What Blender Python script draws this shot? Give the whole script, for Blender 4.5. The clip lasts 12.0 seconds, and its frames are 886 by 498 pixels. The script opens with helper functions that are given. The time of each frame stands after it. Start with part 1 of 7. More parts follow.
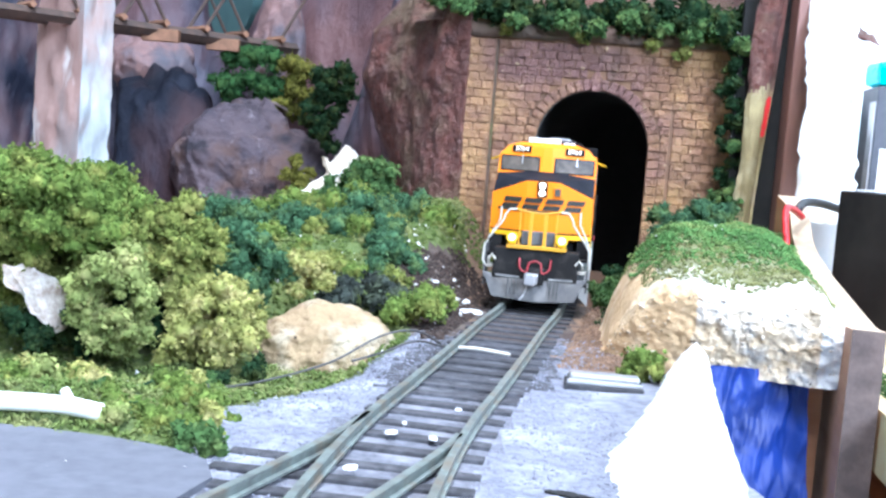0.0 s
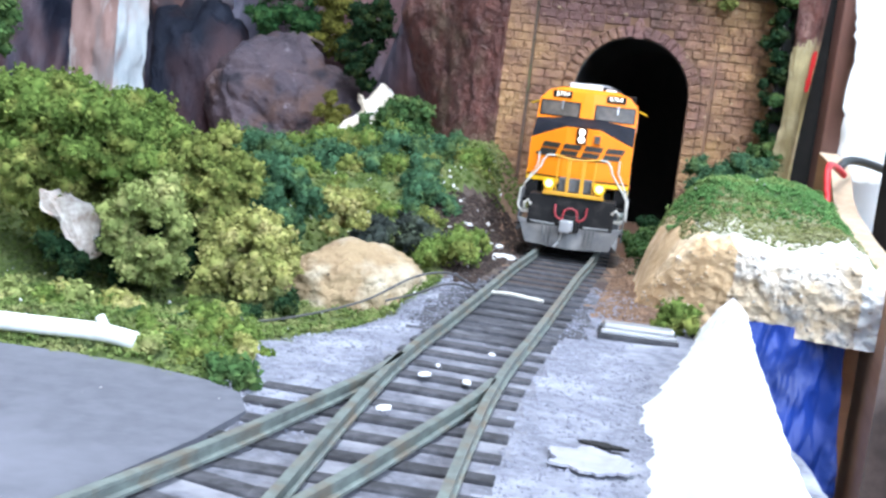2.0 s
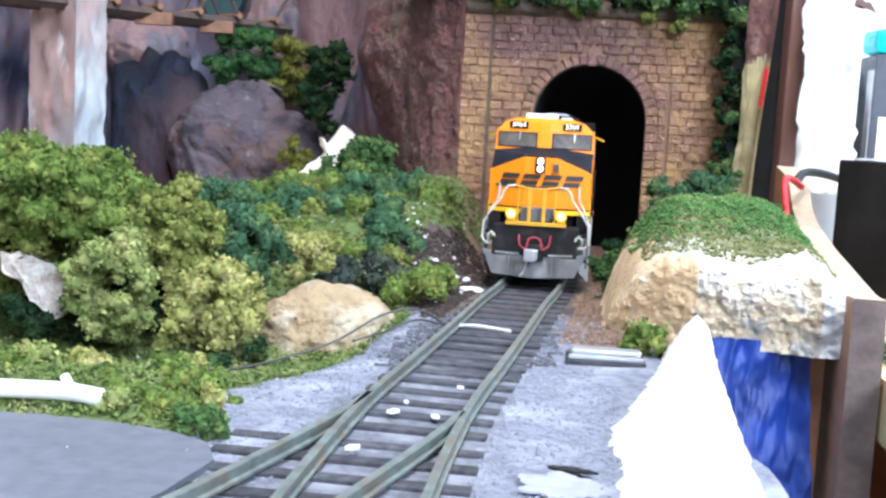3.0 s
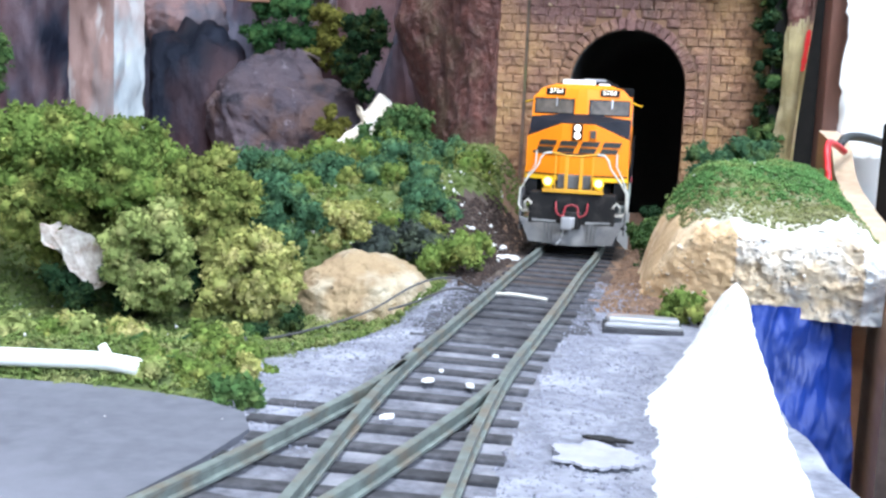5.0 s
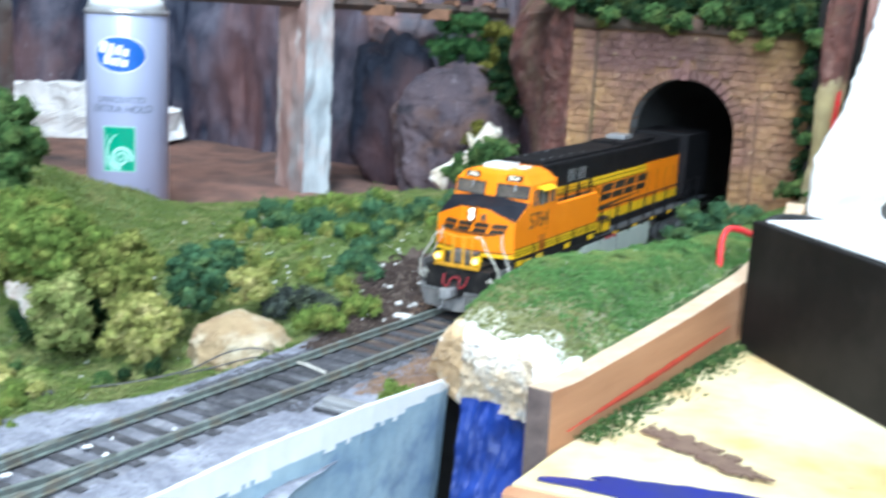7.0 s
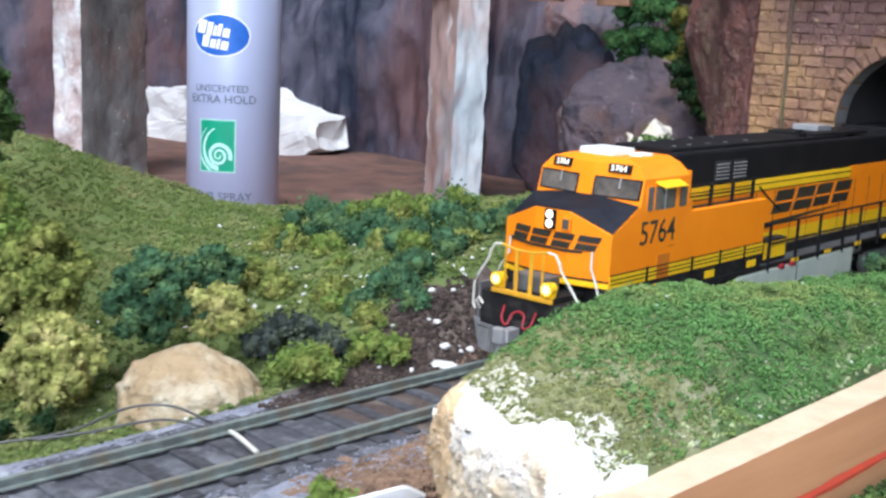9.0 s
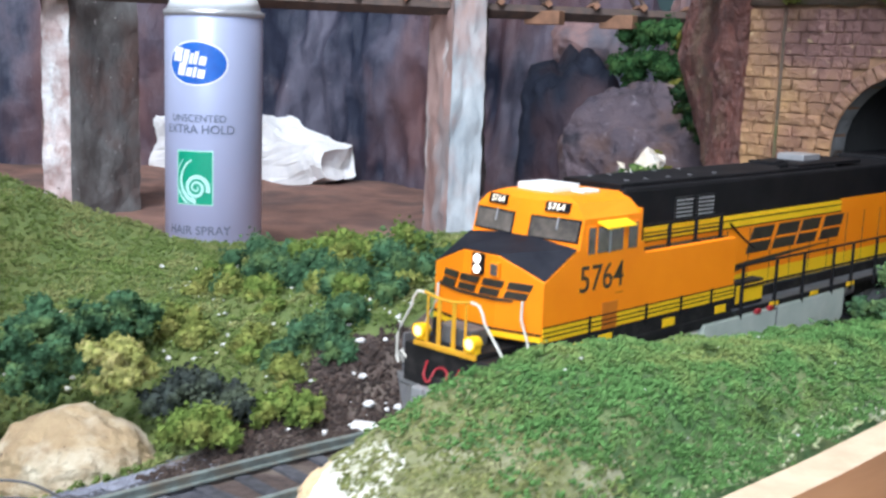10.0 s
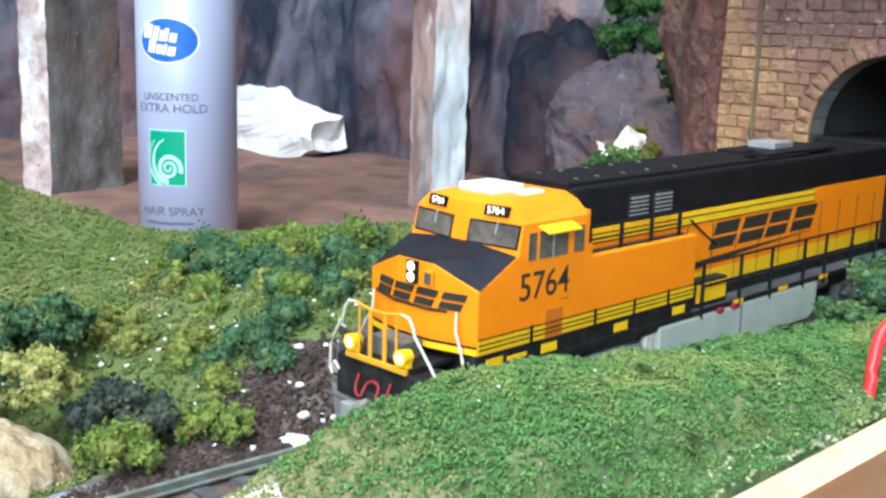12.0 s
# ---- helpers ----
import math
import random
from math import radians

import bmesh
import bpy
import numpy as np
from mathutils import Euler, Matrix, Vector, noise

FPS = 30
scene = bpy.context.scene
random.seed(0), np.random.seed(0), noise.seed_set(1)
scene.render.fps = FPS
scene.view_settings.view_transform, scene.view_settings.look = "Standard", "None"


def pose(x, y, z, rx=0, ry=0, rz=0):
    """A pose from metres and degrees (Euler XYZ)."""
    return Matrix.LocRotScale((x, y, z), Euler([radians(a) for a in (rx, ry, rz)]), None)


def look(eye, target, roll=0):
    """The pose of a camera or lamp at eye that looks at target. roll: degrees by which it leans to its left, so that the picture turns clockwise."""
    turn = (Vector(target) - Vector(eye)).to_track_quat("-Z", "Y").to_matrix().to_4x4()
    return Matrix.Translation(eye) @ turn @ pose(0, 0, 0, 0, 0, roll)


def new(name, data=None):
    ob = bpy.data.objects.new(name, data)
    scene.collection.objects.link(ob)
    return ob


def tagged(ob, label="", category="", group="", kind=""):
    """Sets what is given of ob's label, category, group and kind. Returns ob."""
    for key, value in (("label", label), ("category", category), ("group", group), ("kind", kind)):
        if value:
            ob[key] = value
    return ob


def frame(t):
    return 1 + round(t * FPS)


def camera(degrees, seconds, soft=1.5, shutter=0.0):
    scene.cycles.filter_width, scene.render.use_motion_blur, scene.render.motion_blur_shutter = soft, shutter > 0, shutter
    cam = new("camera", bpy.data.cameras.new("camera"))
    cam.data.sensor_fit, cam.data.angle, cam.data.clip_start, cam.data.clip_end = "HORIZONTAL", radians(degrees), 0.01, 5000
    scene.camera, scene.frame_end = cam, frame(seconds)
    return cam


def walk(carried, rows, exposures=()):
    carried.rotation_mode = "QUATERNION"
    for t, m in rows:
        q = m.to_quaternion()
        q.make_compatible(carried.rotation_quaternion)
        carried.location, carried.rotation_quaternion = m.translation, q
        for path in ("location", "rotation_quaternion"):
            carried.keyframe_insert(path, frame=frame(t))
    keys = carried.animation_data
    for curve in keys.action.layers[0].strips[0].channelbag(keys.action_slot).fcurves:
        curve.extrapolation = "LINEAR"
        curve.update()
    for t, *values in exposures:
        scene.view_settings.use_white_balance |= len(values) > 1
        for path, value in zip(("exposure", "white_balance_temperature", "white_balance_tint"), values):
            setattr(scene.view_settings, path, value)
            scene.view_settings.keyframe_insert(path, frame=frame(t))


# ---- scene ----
import itertools
cam = camera(43.2, 12.0, soft=2.6, shutter=0.5)
METRES, EYE, TILT, LEAN, TURN = 0.405, 0.048, -5.1, -4.4, 0.0
ROWS = [
    (0.0, 0.0, 0.0, 0.0, 0.0, 0.0, 0.0),
    (0.5, 0.0002, 0.0003, 0.0004, -0.03, -0.06, 0.36),
    (1.0, -0.0005, 0.0034, -0.0029, 0.68, -1.48, 0.62),
    (1.5, -0.001, 0.005, -0.0001, 1.0, -2.43, 0.11),
    (2.0, -0.0057, 0.0062, -0.0004, 1.43, -2.96, -2.47),
    (2.5, -0.004, 0.0053, -0.0004, -1.45, -2.42, -1.94),
    (3.0, 0.0008, 0.0024, -0.0005, 0.0, -1.09, 1.25),
    (5.0, 0.0031, 0.0047, -0.0001, 2.02, -2.7, 1.64),
    (5.5, 0.0061, 0.0046, 0.0016, 1.7, -2.74, 2.56),
    (6.0, 0.1444, -0.0417, 0.0547, 8.96, -4.25, 3.77),
    (6.5, 0.3106, -0.0685, 0.0856, 14.98, -4.03, 0.64),
    (7.0, 0.4219, -0.0759, 0.1125, 21.72, -5.63, -0.64),
    (7.5, 0.4021, -0.0034, 0.1163, 26.49, -7.54, -0.21),
    (9.5, 0.3958, 0.3301, 0.0702, 35.31, -3.25, -1.98),
    (10.0, 0.4132, 0.3677, 0.0841, 36.1, -2.97, -1.58),
    (10.5, 0.4181, 0.3937, 0.1023, 36.46, -3.93, -1.5),
    (11.0, 0.4248, 0.4141, 0.1109, 36.31, -3.8, -1.59),
    (11.5, 0.4276, 0.418, 0.1103, 36.91, -4.5, -1.33),
    (12.0, 0.4265, 0.4178, 0.1067, 36.72, -4.97, -1.3),
]
walk(cam, [(t, pose(0, 0, EYE, TILT, LEAN, TURN) @ pose(METRES * x, METRES * y, METRES * z, 90 + pitch, roll, yaw)) for t, x, y, z, yaw, pitch, roll in ROWS],
     exposures=[(0.0, 0.40, 5650, 16), (0.5, 0.38, 5650, 16), (1.0, 0.44, 5650, 16), (1.5, 0.11, 5800, 16), (3.0, 0.06, 5950, 17), (5.5, 0.0, 6000, 16), (6.5, -0.04, 5850, 9), (7.5, 0.0, 5900, 9), (9.5, -0.25, 6250, 20), (10.5, -0.05, 6200, 13), (12.0, 0.10, 6200, 10)])


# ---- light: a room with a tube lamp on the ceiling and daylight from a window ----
world = bpy.data.worlds.new("world")
scene.world = world
world.use_nodes = True
wbg = world.node_tree.nodes["Background"]
sky = world.node_tree.nodes.new("ShaderNodeTexSky")
sky.sky_type, sky.sun_disc, sky.sun_elevation, sky.sun_rotation = "NISHITA", False, radians(40), radians(200)
world.node_tree.links.new(sky.outputs[0], wbg.inputs[0])
wbg.inputs[1].default_value = 0.10


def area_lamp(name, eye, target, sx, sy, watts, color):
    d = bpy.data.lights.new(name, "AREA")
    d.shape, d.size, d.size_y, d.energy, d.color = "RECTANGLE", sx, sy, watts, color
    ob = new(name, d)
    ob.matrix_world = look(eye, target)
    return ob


area_lamp("ceiling_tube_light", (0.02, -0.06, 1.42), (0.03, 0.32, 0.0), 0.35, 1.2, 50.0, (0.92, 0.98, 1.0))
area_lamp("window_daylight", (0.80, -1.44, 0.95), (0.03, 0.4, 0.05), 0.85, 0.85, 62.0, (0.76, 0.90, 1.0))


# ---- materials ----
def mat(name, c1, c2=None, rough=0.7, metal=0.0, scale=200.0, bump=0.0, bump_scale=None, dist=0.0004, c3=None, scale3=40.0, spec=0.5, island=0.0, stretch=None, ramp=(0.35, 0.65), obj_random=0.0, world_space=False, streak=None, spots=None):
    m = bpy.data.materials.new(name)
    m.use_nodes = True
    nt = m.node_tree
    N, L = nt.nodes, nt.links
    b = N["Principled BSDF"]
    b.inputs["Roughness"].default_value = rough
    b.inputs["Metallic"].default_value = metal
    b.inputs["Specular IOR Level"].default_value = spec
    tc = N.new("ShaderNodeTexCoord")
    co = N.new("ShaderNodeNewGeometry").outputs["Position"] if world_space else tc.outputs["Object"]
    if stretch:
        mp = N.new("ShaderNodeMapping")
        mp.inputs["Scale"].default_value = stretch
        L.new(co, mp.inputs["Vector"])
        co = mp.outputs["Vector"]

    def noi(s, detail=6.0):
        n = N.new("ShaderNodeTexNoise")
        n.inputs["Scale"].default_value = s
        n.inputs["Detail"].default_value = detail
        n.inputs["Roughness"].default_value = 0.62
        L.new(co, n.inputs["Vector"])
        return n.outputs["Fac"]

    def rampn(fac, lo, hi):
        r = N.new("ShaderNodeMapRange")
        r.inputs["From Min"].default_value, r.inputs["From Max"].default_value = lo, hi
        L.new(fac, r.inputs["Value"])
        return r.outputs["Result"]

    def mix(fac, a, bb):
        x = N.new("ShaderNodeMix")
        x.data_type = "RGBA"
        for sock, v in ((x.inputs["A"], a), (x.inputs["B"], bb)):
            if isinstance(v, tuple):
                sock.default_value = (*v, 1)
            else:
                L.new(v, sock)
        if isinstance(fac, float):
            x.inputs["Factor"].default_value = fac
        else:
            L.new(fac, x.inputs["Factor"])
        return x.outputs["Result"]

    if c2 is None:
        c2 = tuple(v * 0.86 for v in c1)
    col = mix(rampn(noi(scale), *ramp), c1, c2)
    if c3:
        col = mix(rampn(noi(scale3, 4.0), 0.48, 0.66), col, c3)
    if streak:
        sc, fine, squash, lo, hi = streak
        mp2 = N.new("ShaderNodeMapping")
        mp2.inputs["Scale"].default_value = (1, 1, squash)
        L.new(N.new("ShaderNodeNewGeometry").outputs["Position"] if world_space else tc.outputs["Object"], mp2.inputs["Vector"])
        sn = N.new("ShaderNodeTexNoise")
        sn.inputs["Scale"].default_value, sn.inputs["Detail"].default_value = fine, 5.0
        L.new(mp2.outputs["Vector"], sn.inputs["Vector"])
        col = mix(rampn(sn.outputs["Fac"], lo, hi), col, sc)
    if spots:
        sc, fine, lo, hi = spots
        col = mix(rampn(noi(fine, 3.0), lo, hi), col, sc)
    if island or obj_random:
        if island:
            src = N.new("ShaderNodeNewGeometry").outputs["Random Per Island"]
        else:
            src = N.new("ShaderNodeObjectInfo").outputs["Random"]
        h = N.new("ShaderNodeHueSaturation")
        amount = island or obj_random
        h.inputs["Value"].default_value = 1.0
        r = N.new("ShaderNodeMapRange")
        r.inputs["To Min"].default_value, r.inputs["To Max"].default_value = 1 - amount, 1 + amount
        L.new(src, r.inputs["Value"])
        L.new(r.outputs["Result"], h.inputs["Value"])
        L.new(col, h.inputs["Color"])
        col = h.outputs["Color"]
    L.new(col, b.inputs["Base Color"])
    rr = N.new("ShaderNodeMapRange")
    rr.inputs["To Min"].default_value, rr.inputs["To Max"].default_value = max(0.02, rough - 0.1), min(1, rough + 0.1)
    L.new(noi(scale * 0.7), rr.inputs["Value"])
    L.new(rr.outputs["Result"], b.inputs["Roughness"])
    if bump:
        bp = N.new("ShaderNodeBump")
        bp.inputs["Strength"].default_value = bump
        bp.inputs["Distance"].default_value = dist
        L.new(noi(bump_scale or scale * 2, 8.0), bp.inputs["Height"])
        L.new(bp.outputs["Normal"], b.inputs["Normal"])
    return m


def emit(name, color, strength):
    m = bpy.data.materials.new(name)
    m.use_nodes = True
    b = m.node_tree.nodes["Principled BSDF"]
    b.inputs["Base Color"].default_value = (*color, 1)
    b.inputs["Emission Color"].default_value = (*color, 1)
    b.inputs["Emission Strength"].default_value = strength
    return m


M = {}
M["orange"] = mat("orange_paint", (0.94, 0.255, 0.005), (0.89, 0.225, 0.004), rough=0.45, scale=60, bump=0.05, bump_scale=900, dist=0.0001, spec=0.22)
M["yellow"] = mat("yellow_paint", (0.95, 0.57, 0.012), (0.88, 0.50, 0.010), rough=0.45, scale=80, spec=0.25)
M["blackpaint"] = mat("black_paint", (0.007, 0.007, 0.008), (0.012, 0.011, 0.012), rough=0.6, scale=120, bump=0.08, bump_scale=600, spec=0.12)
M["navy"] = mat("dark_antiglare_paint", (0.010, 0.011, 0.016), (0.020, 0.021, 0.027), rough=0.65, scale=150, spec=0.08)
M["frame_black"] = mat("weathered_black_frame", (0.012, 0.011, 0.011), (0.045, 0.04, 0.036), rough=0.7, scale=260, ramp=(0.5, 0.8), spec=0.2)
M["tank"] = mat("dusty_grey_tank", (0.38, 0.42, 0.36), (0.45, 0.48, 0.41), rough=0.7, scale=120)
M["truck"] = mat("grey_truck_metal", (0.16, 0.16, 0.155), (0.08, 0.08, 0.08), rough=0.6, metal=0.2, scale=300)
M["plow"] = mat("dusty_plow", (0.10, 0.10, 0.105), (0.19, 0.18, 0.17), rough=0.65, scale=160)
M["white_rail"] = mat("white_handrail", (0.66, 0.63, 0.56), (0.52, 0.49, 0.42), rough=0.5, scale=400)
M["white_plastic"] = mat("white_plastic", (0.85, 0.84, 0.80), (0.8, 0.79, 0.76), rough=0.35, scale=100)
M["red_hose"] = mat("red_hose", (0.30, 0.016, 0.022), (0.24, 0.016, 0.022), rough=0.5)
M["decal_dark"] = mat("dark_decal", (0.02, 0.017, 0.015), (0.035, 0.03, 0.02), rough=0.45, scale=300)
M["glass"] = mat("dark_cab_glass", (0.050, 0.045, 0.040), (0.16, 0.13, 0.105), rough=0.14, scale=170, spec=0.5)
M["cab_dark"] = mat("dark_cab_interior", (0.05, 0.045, 0.04), (0.09, 0.08, 0.07), rough=0.8, scale=300)
M["lamp_white"] = emit("lit_headlight", (1.0, 0.93, 0.78), 3.0)
M["lamp_warm"] = emit("lit_ditch_light", (1.0, 0.72, 0.28), 1.7)
M["lamp_board"] = emit("lit_number_board", (1.0, 0.90, 0.70), 1.3)
M["chrome"] = mat("light_grey_metal", (0.55, 0.55, 0.56), (0.45, 0.45, 0.46), rough=0.35, metal=0.6)
M["rail"] = mat("weathered_rail", (0.23, 0.27, 0.245), (0.14, 0.155, 0.145), rough=0.5, metal=0.3, scale=300, c3=(0.19, 0.16, 0.12), scale3=160)
M["tie"] = mat("dark_tie", (0.034, 0.034, 0.039), (0.10, 0.10, 0.112), rough=0.85, scale=420, ramp=(0.42, 0.75), obj_random=0.35, world_space=True)
M["ballast"] = mat("grey_ballast", (0.28, 0.29, 0.345), (0.16, 0.165, 0.20), rough=0.95, scale=500, bump=1.0, bump_scale=900, dist=0.0008, c3=(0.39, 0.40, 0.45), scale3=60)
M["road"] = mat("grey_road_foam", (0.135, 0.14, 0.165), (0.105, 0.11, 0.13), rough=0.85, scale=300, bump=0.3, bump_scale=1200, dist=0.0002, c3=(0.165, 0.17, 0.20), scale3=30)
M["pebble"] = mat("white_pebble", (0.75, 0.73, 0.70), (0.55, 0.53, 0.5), rough=0.9, scale=900)
M["soil"] = mat("dark_soil", (0.062, 0.038, 0.028), (0.030, 0.019, 0.015), rough=0.95, scale=700, bump=1.0, bump_scale=900, dist=0.001, island=0.4)
M["rock_purple"] = mat("painted_purple_rock", (0.105, 0.10, 0.135), (0.020, 0.025, 0.046), rough=0.5, scale=22, bump=1.0, bump_scale=130, dist=0.003, c3=(0.15, 0.078, 0.078), scale3=8, stretch=(1, 1, 0.5), ramp=(0.41, 0.57), spots=((0.27, 0.26, 0.30), 160.0, 0.68, 0.82), spec=0.3)
# blue rock darkened in colour to carry the shadow of the cleft
M["rock_dark"] = mat("dark_blue_shade_rock", (0.022, 0.027, 0.044), (0.008, 0.009, 0.015), rough=0.6, scale=24, bump=0.9, bump_scale=110, dist=0.004, c3=(0.085, 0.048, 0.052), scale3=11, stretch=(1, 1, 0.5), spec=0.2)
M["rock_grey"] = mat("painted_purple_boulder", (0.135, 0.098, 0.108), (0.062, 0.052, 0.068), rough=0.6, scale=32, bump=1.0, bump_scale=150, dist=0.005, c3=(0.13, 0.075, 0.06), scale3=24, streak=((0.032, 0.027, 0.036), 26.0, 2.2, 0.58, 0.66), spots=((0.30, 0.26, 0.29), 120.0, 0.62, 0.80), spec=0.35)
M["rock_red"] = mat("painted_red_rock", (0.18, 0.062, 0.045), (0.092, 0.038, 0.032), rough=0.5, scale=110, bump=1.0, bump_scale=190, dist=0.006, c3=(0.15, 0.095, 0.055), scale3=30, streak=((0.27, 0.15, 0.12), 90.0, 0.7, 0.60, 0.74), spots=((0.50, 0.38, 0.33), 420.0, 0.68, 0.76), spec=0.5)
M["canyon"] = mat("reddish_canyon_floor", (0.29, 0.155, 0.115), (0.15, 0.082, 0.065), rough=0.9, scale=30, bump=0.6, bump_scale=250, dist=0.002, c3=(0.075, 0.055, 0.052), scale3=9, spots=((0.5, 0.47, 0.44), 230.0, 0.72, 0.78))
M["pier_pink"] = mat("pink_plaster_pier", (0.46, 0.31, 0.27), (0.27, 0.155, 0.13), rough=0.85, scale=40, bump=0.6, bump_scale=200, dist=0.0014, c3=(0.30, 0.29, 0.29), scale3=22, stretch=(1, 1, 0.4), streak=((0.60, 0.58, 0.56), 50.0, 0.3, 0.60, 0.70))
M["pier_blue"] = mat("pale_blue_plaster", (0.50, 0.53, 0.53), (0.30, 0.34, 0.36), rough=0.85, scale=45, bump=0.6, bump_scale=220, dist=0.0014, c3=(0.36, 0.25, 0.22), scale3=26, stretch=(1, 1, 0.5))
M["pier_grey"] = mat("stained_grey_plaster", (0.20, 0.20, 0.195), (0.095, 0.085, 0.08), rough=0.8, scale=40, bump=0.8, bump_scale=200, dist=0.002, c3=(0.15, 0.085, 0.07), scale3=16, stretch=(1, 1, 0.7), spots=((0.62, 0.60, 0.58), 240.0, 0.66, 0.74))
M["brick"] = mat("tan_cast_stone", (0.44, 0.255, 0.11), (0.27, 0.135, 0.075), rough=0.55, scale=60, bump=1.0, bump_scale=380, dist=0.0026, c3=(0.20, 0.10, 0.085), scale3=16, obj_random=0.16, world_space=True, streak=((0.10, 0.06, 0.045), 60.0, 0.22, 0.62, 0.78), spots=((0.60, 0.45, 0.26), 300.0, 0.64, 0.78))
M["coping"] = mat("dark_mossy_stone", (0.15, 0.09, 0.065), (0.075, 0.055, 0.04), rough=0.85, scale=60, bump=1.0, bump_scale=330, dist=0.0012, c3=(0.10, 0.10, 0.035), scale3=45)
M["mortar"] = mat("brown_mortar", (0.25, 0.135, 0.075), (0.15, 0.085, 0.055), rough=0.9, scale=60, bump=0.5, bump_scale=500, world_space=True)
# near-black for hollows and gaps, their shade put into the colour
M["black"] = mat("shade_black", (0.008, 0.008, 0.008), (0.014, 0.013, 0.012), rough=0.95)
M["tan_rock"] = mat("tan_plaster_rock", (0.46, 0.335, 0.19), (0.33, 0.225, 0.125), rough=0.92, scale=110, bump=1.0, bump_scale=380, dist=0.0025, c3=(0.60, 0.52, 0.38), scale3=70, spots=((0.10, 0.07, 0.045), 420.0, 0.66, 0.74))
M["white_plaster"] = mat("white_plaster", (0.86, 0.85, 0.83), (0.78, 0.78, 0.78), rough=0.9, scale=90, bump=0.4, bump_scale=500, dist=0.0006)
M["wood"] = mat("plywood_board", (0.50, 0.255, 0.135), (0.40, 0.19, 0.095), rough=0.65, scale=60, bump=0.2, bump_scale=300, dist=0.0003, stretch=(1, 0.15, 3.0))
M["wood_end"] = mat("weathered_end_grain", (0.16, 0.115, 0.10), (0.085, 0.062, 0.056), rough=0.8, scale=150, bump=0.4, bump_scale=500, dist=0.0004)
M["wood_pale"] = mat("pale_sawn_edge", (0.62, 0.46, 0.32), (0.50, 0.36, 0.24), rough=0.8, scale=160, bump=0.3, bump_scale=500)
M["wood_brown"] = mat("brown_stained_post", (0.27, 0.13, 0.10), (0.16, 0.08, 0.065), rough=0.6, scale=60, stretch=(1, 1, 0.2), bump=0.2, bump_scale=200)
M["red_paint"] = mat("red_paint_line", (0.55, 0.06, 0.03), (0.45, 0.05, 0.03), rough=0.6)
M["red_wire"] = mat("red_wire", (0.72, 0.03, 0.035), (0.62, 0.03, 0.03), rough=0.35, spec=0.5)
M["black_wire"] = mat("black_wire", (0.02, 0.02, 0.02), (0.03, 0.03, 0.03), rough=0.4)
M["grey_wire"] = mat("grey_wire", (0.075, 0.07, 0.07), (0.05, 0.048, 0.05), rough=0.5)
M["blue"] = mat("blue_painted_cloth", (0.010, 0.042, 0.27), (0.014, 0.034, 0.16), rough=0.5, scale=45, bump=0.6, bump_scale=120, dist=0.001, c3=(0.006, 0.014, 0.07), scale3=28, spots=((0.30, 0.35, 0.42), 60.0, 0.68, 0.76))
M["pond"] = mat("sandy_painted_pond_bed", (0.68, 0.57, 0.31), (0.74, 0.66, 0.45), rough=0.6, scale=25, bump=0.3, bump_scale=260, c3=(0.56, 0.38, 0.16), scale3=18, spots=((0.34, 0.24, 0.12), 90.0, 0.68, 0.80))
M["pond_blue"] = mat("blue_water_paint", (0.012, 0.02, 0.22), (0.02, 0.03, 0.15), rough=0.35, scale=60)
M["stain"] = mat("brown_mud_stain", (0.13, 0.075, 0.055), (0.20, 0.13, 0.09), rough=0.7, scale=150)
M["blackbox"] = mat("black_card_box", (0.008, 0.007, 0.007), (0.015, 0.013, 0.012), rough=0.6, scale=40, c3=(0.022, 0.019, 0.017), scale3=25, spots=((0.10, 0.095, 0.09), 420.0, 0.76, 0.82), spec=0.15, bump=0.1, bump_scale=300)
M["paper"] = mat("white_paper", (0.86, 0.87, 0.86), (0.82, 0.83, 0.83), rough=0.8)
M["mint"] = mat("mint_green_print", (0.42, 0.68, 0.56), (0.36, 0.62, 0.5), rough=0.8)
M["wall_white"] = mat("pale_blue_white_wall", (0.80, 0.84, 0.85), (0.74, 0.79, 0.81), rough=0.8, scale=20, c3=(0.62, 0.73, 0.79), scale3=16, spots=((0.50, 0.58, 0.62), 60.0, 0.70, 0.80), bump=0.3, bump_scale=120, dist=0.0015)
M["wall_room"] = mat("plain_room_wall", (0.56, 0.56, 0.55), (0.50, 0.50, 0.49), rough=0.9, scale=4)
M["floor_room"] = mat("concrete_floor", (0.30, 0.29, 0.28), (0.24, 0.235, 0.23), rough=0.9, scale=6)
M["can_body"] = mat("lilac_silver_can", (0.45, 0.49, 0.67), (0.43, 0.47, 0.64), rough=0.36, metal=0.2, scale=10)
M["can_white"] = mat("white_can_shoulder", (0.80, 0.81, 0.82), (0.76, 0.77, 0.78), rough=0.3)
M["label_blue"] = mat("blue_label", (0.012, 0.13, 0.50), (0.012, 0.10, 0.42), rough=0.4)
M["label_green"] = mat("green_label", (0.0, 0.31, 0.17), (0.0, 0.27, 0.15), rough=0.4)
M["label_mint"] = mat("mint_swirl", (0.45, 0.78, 0.68), (0.40, 0.74, 0.64), rough=0.4)
M["label_grey"] = mat("grey_print", (0.13, 0.15, 0.20), (0.11, 0.13, 0.18), rough=0.4)
M["label_white"] = mat("white_print", (0.85, 0.86, 0.88), (0.82, 0.83, 0.85), rough=0.4)
M["turquoise"] = mat("turquoise_plastic", (0.0, 0.55, 0.60), (0.0, 0.5, 0.55), rough=0.3)
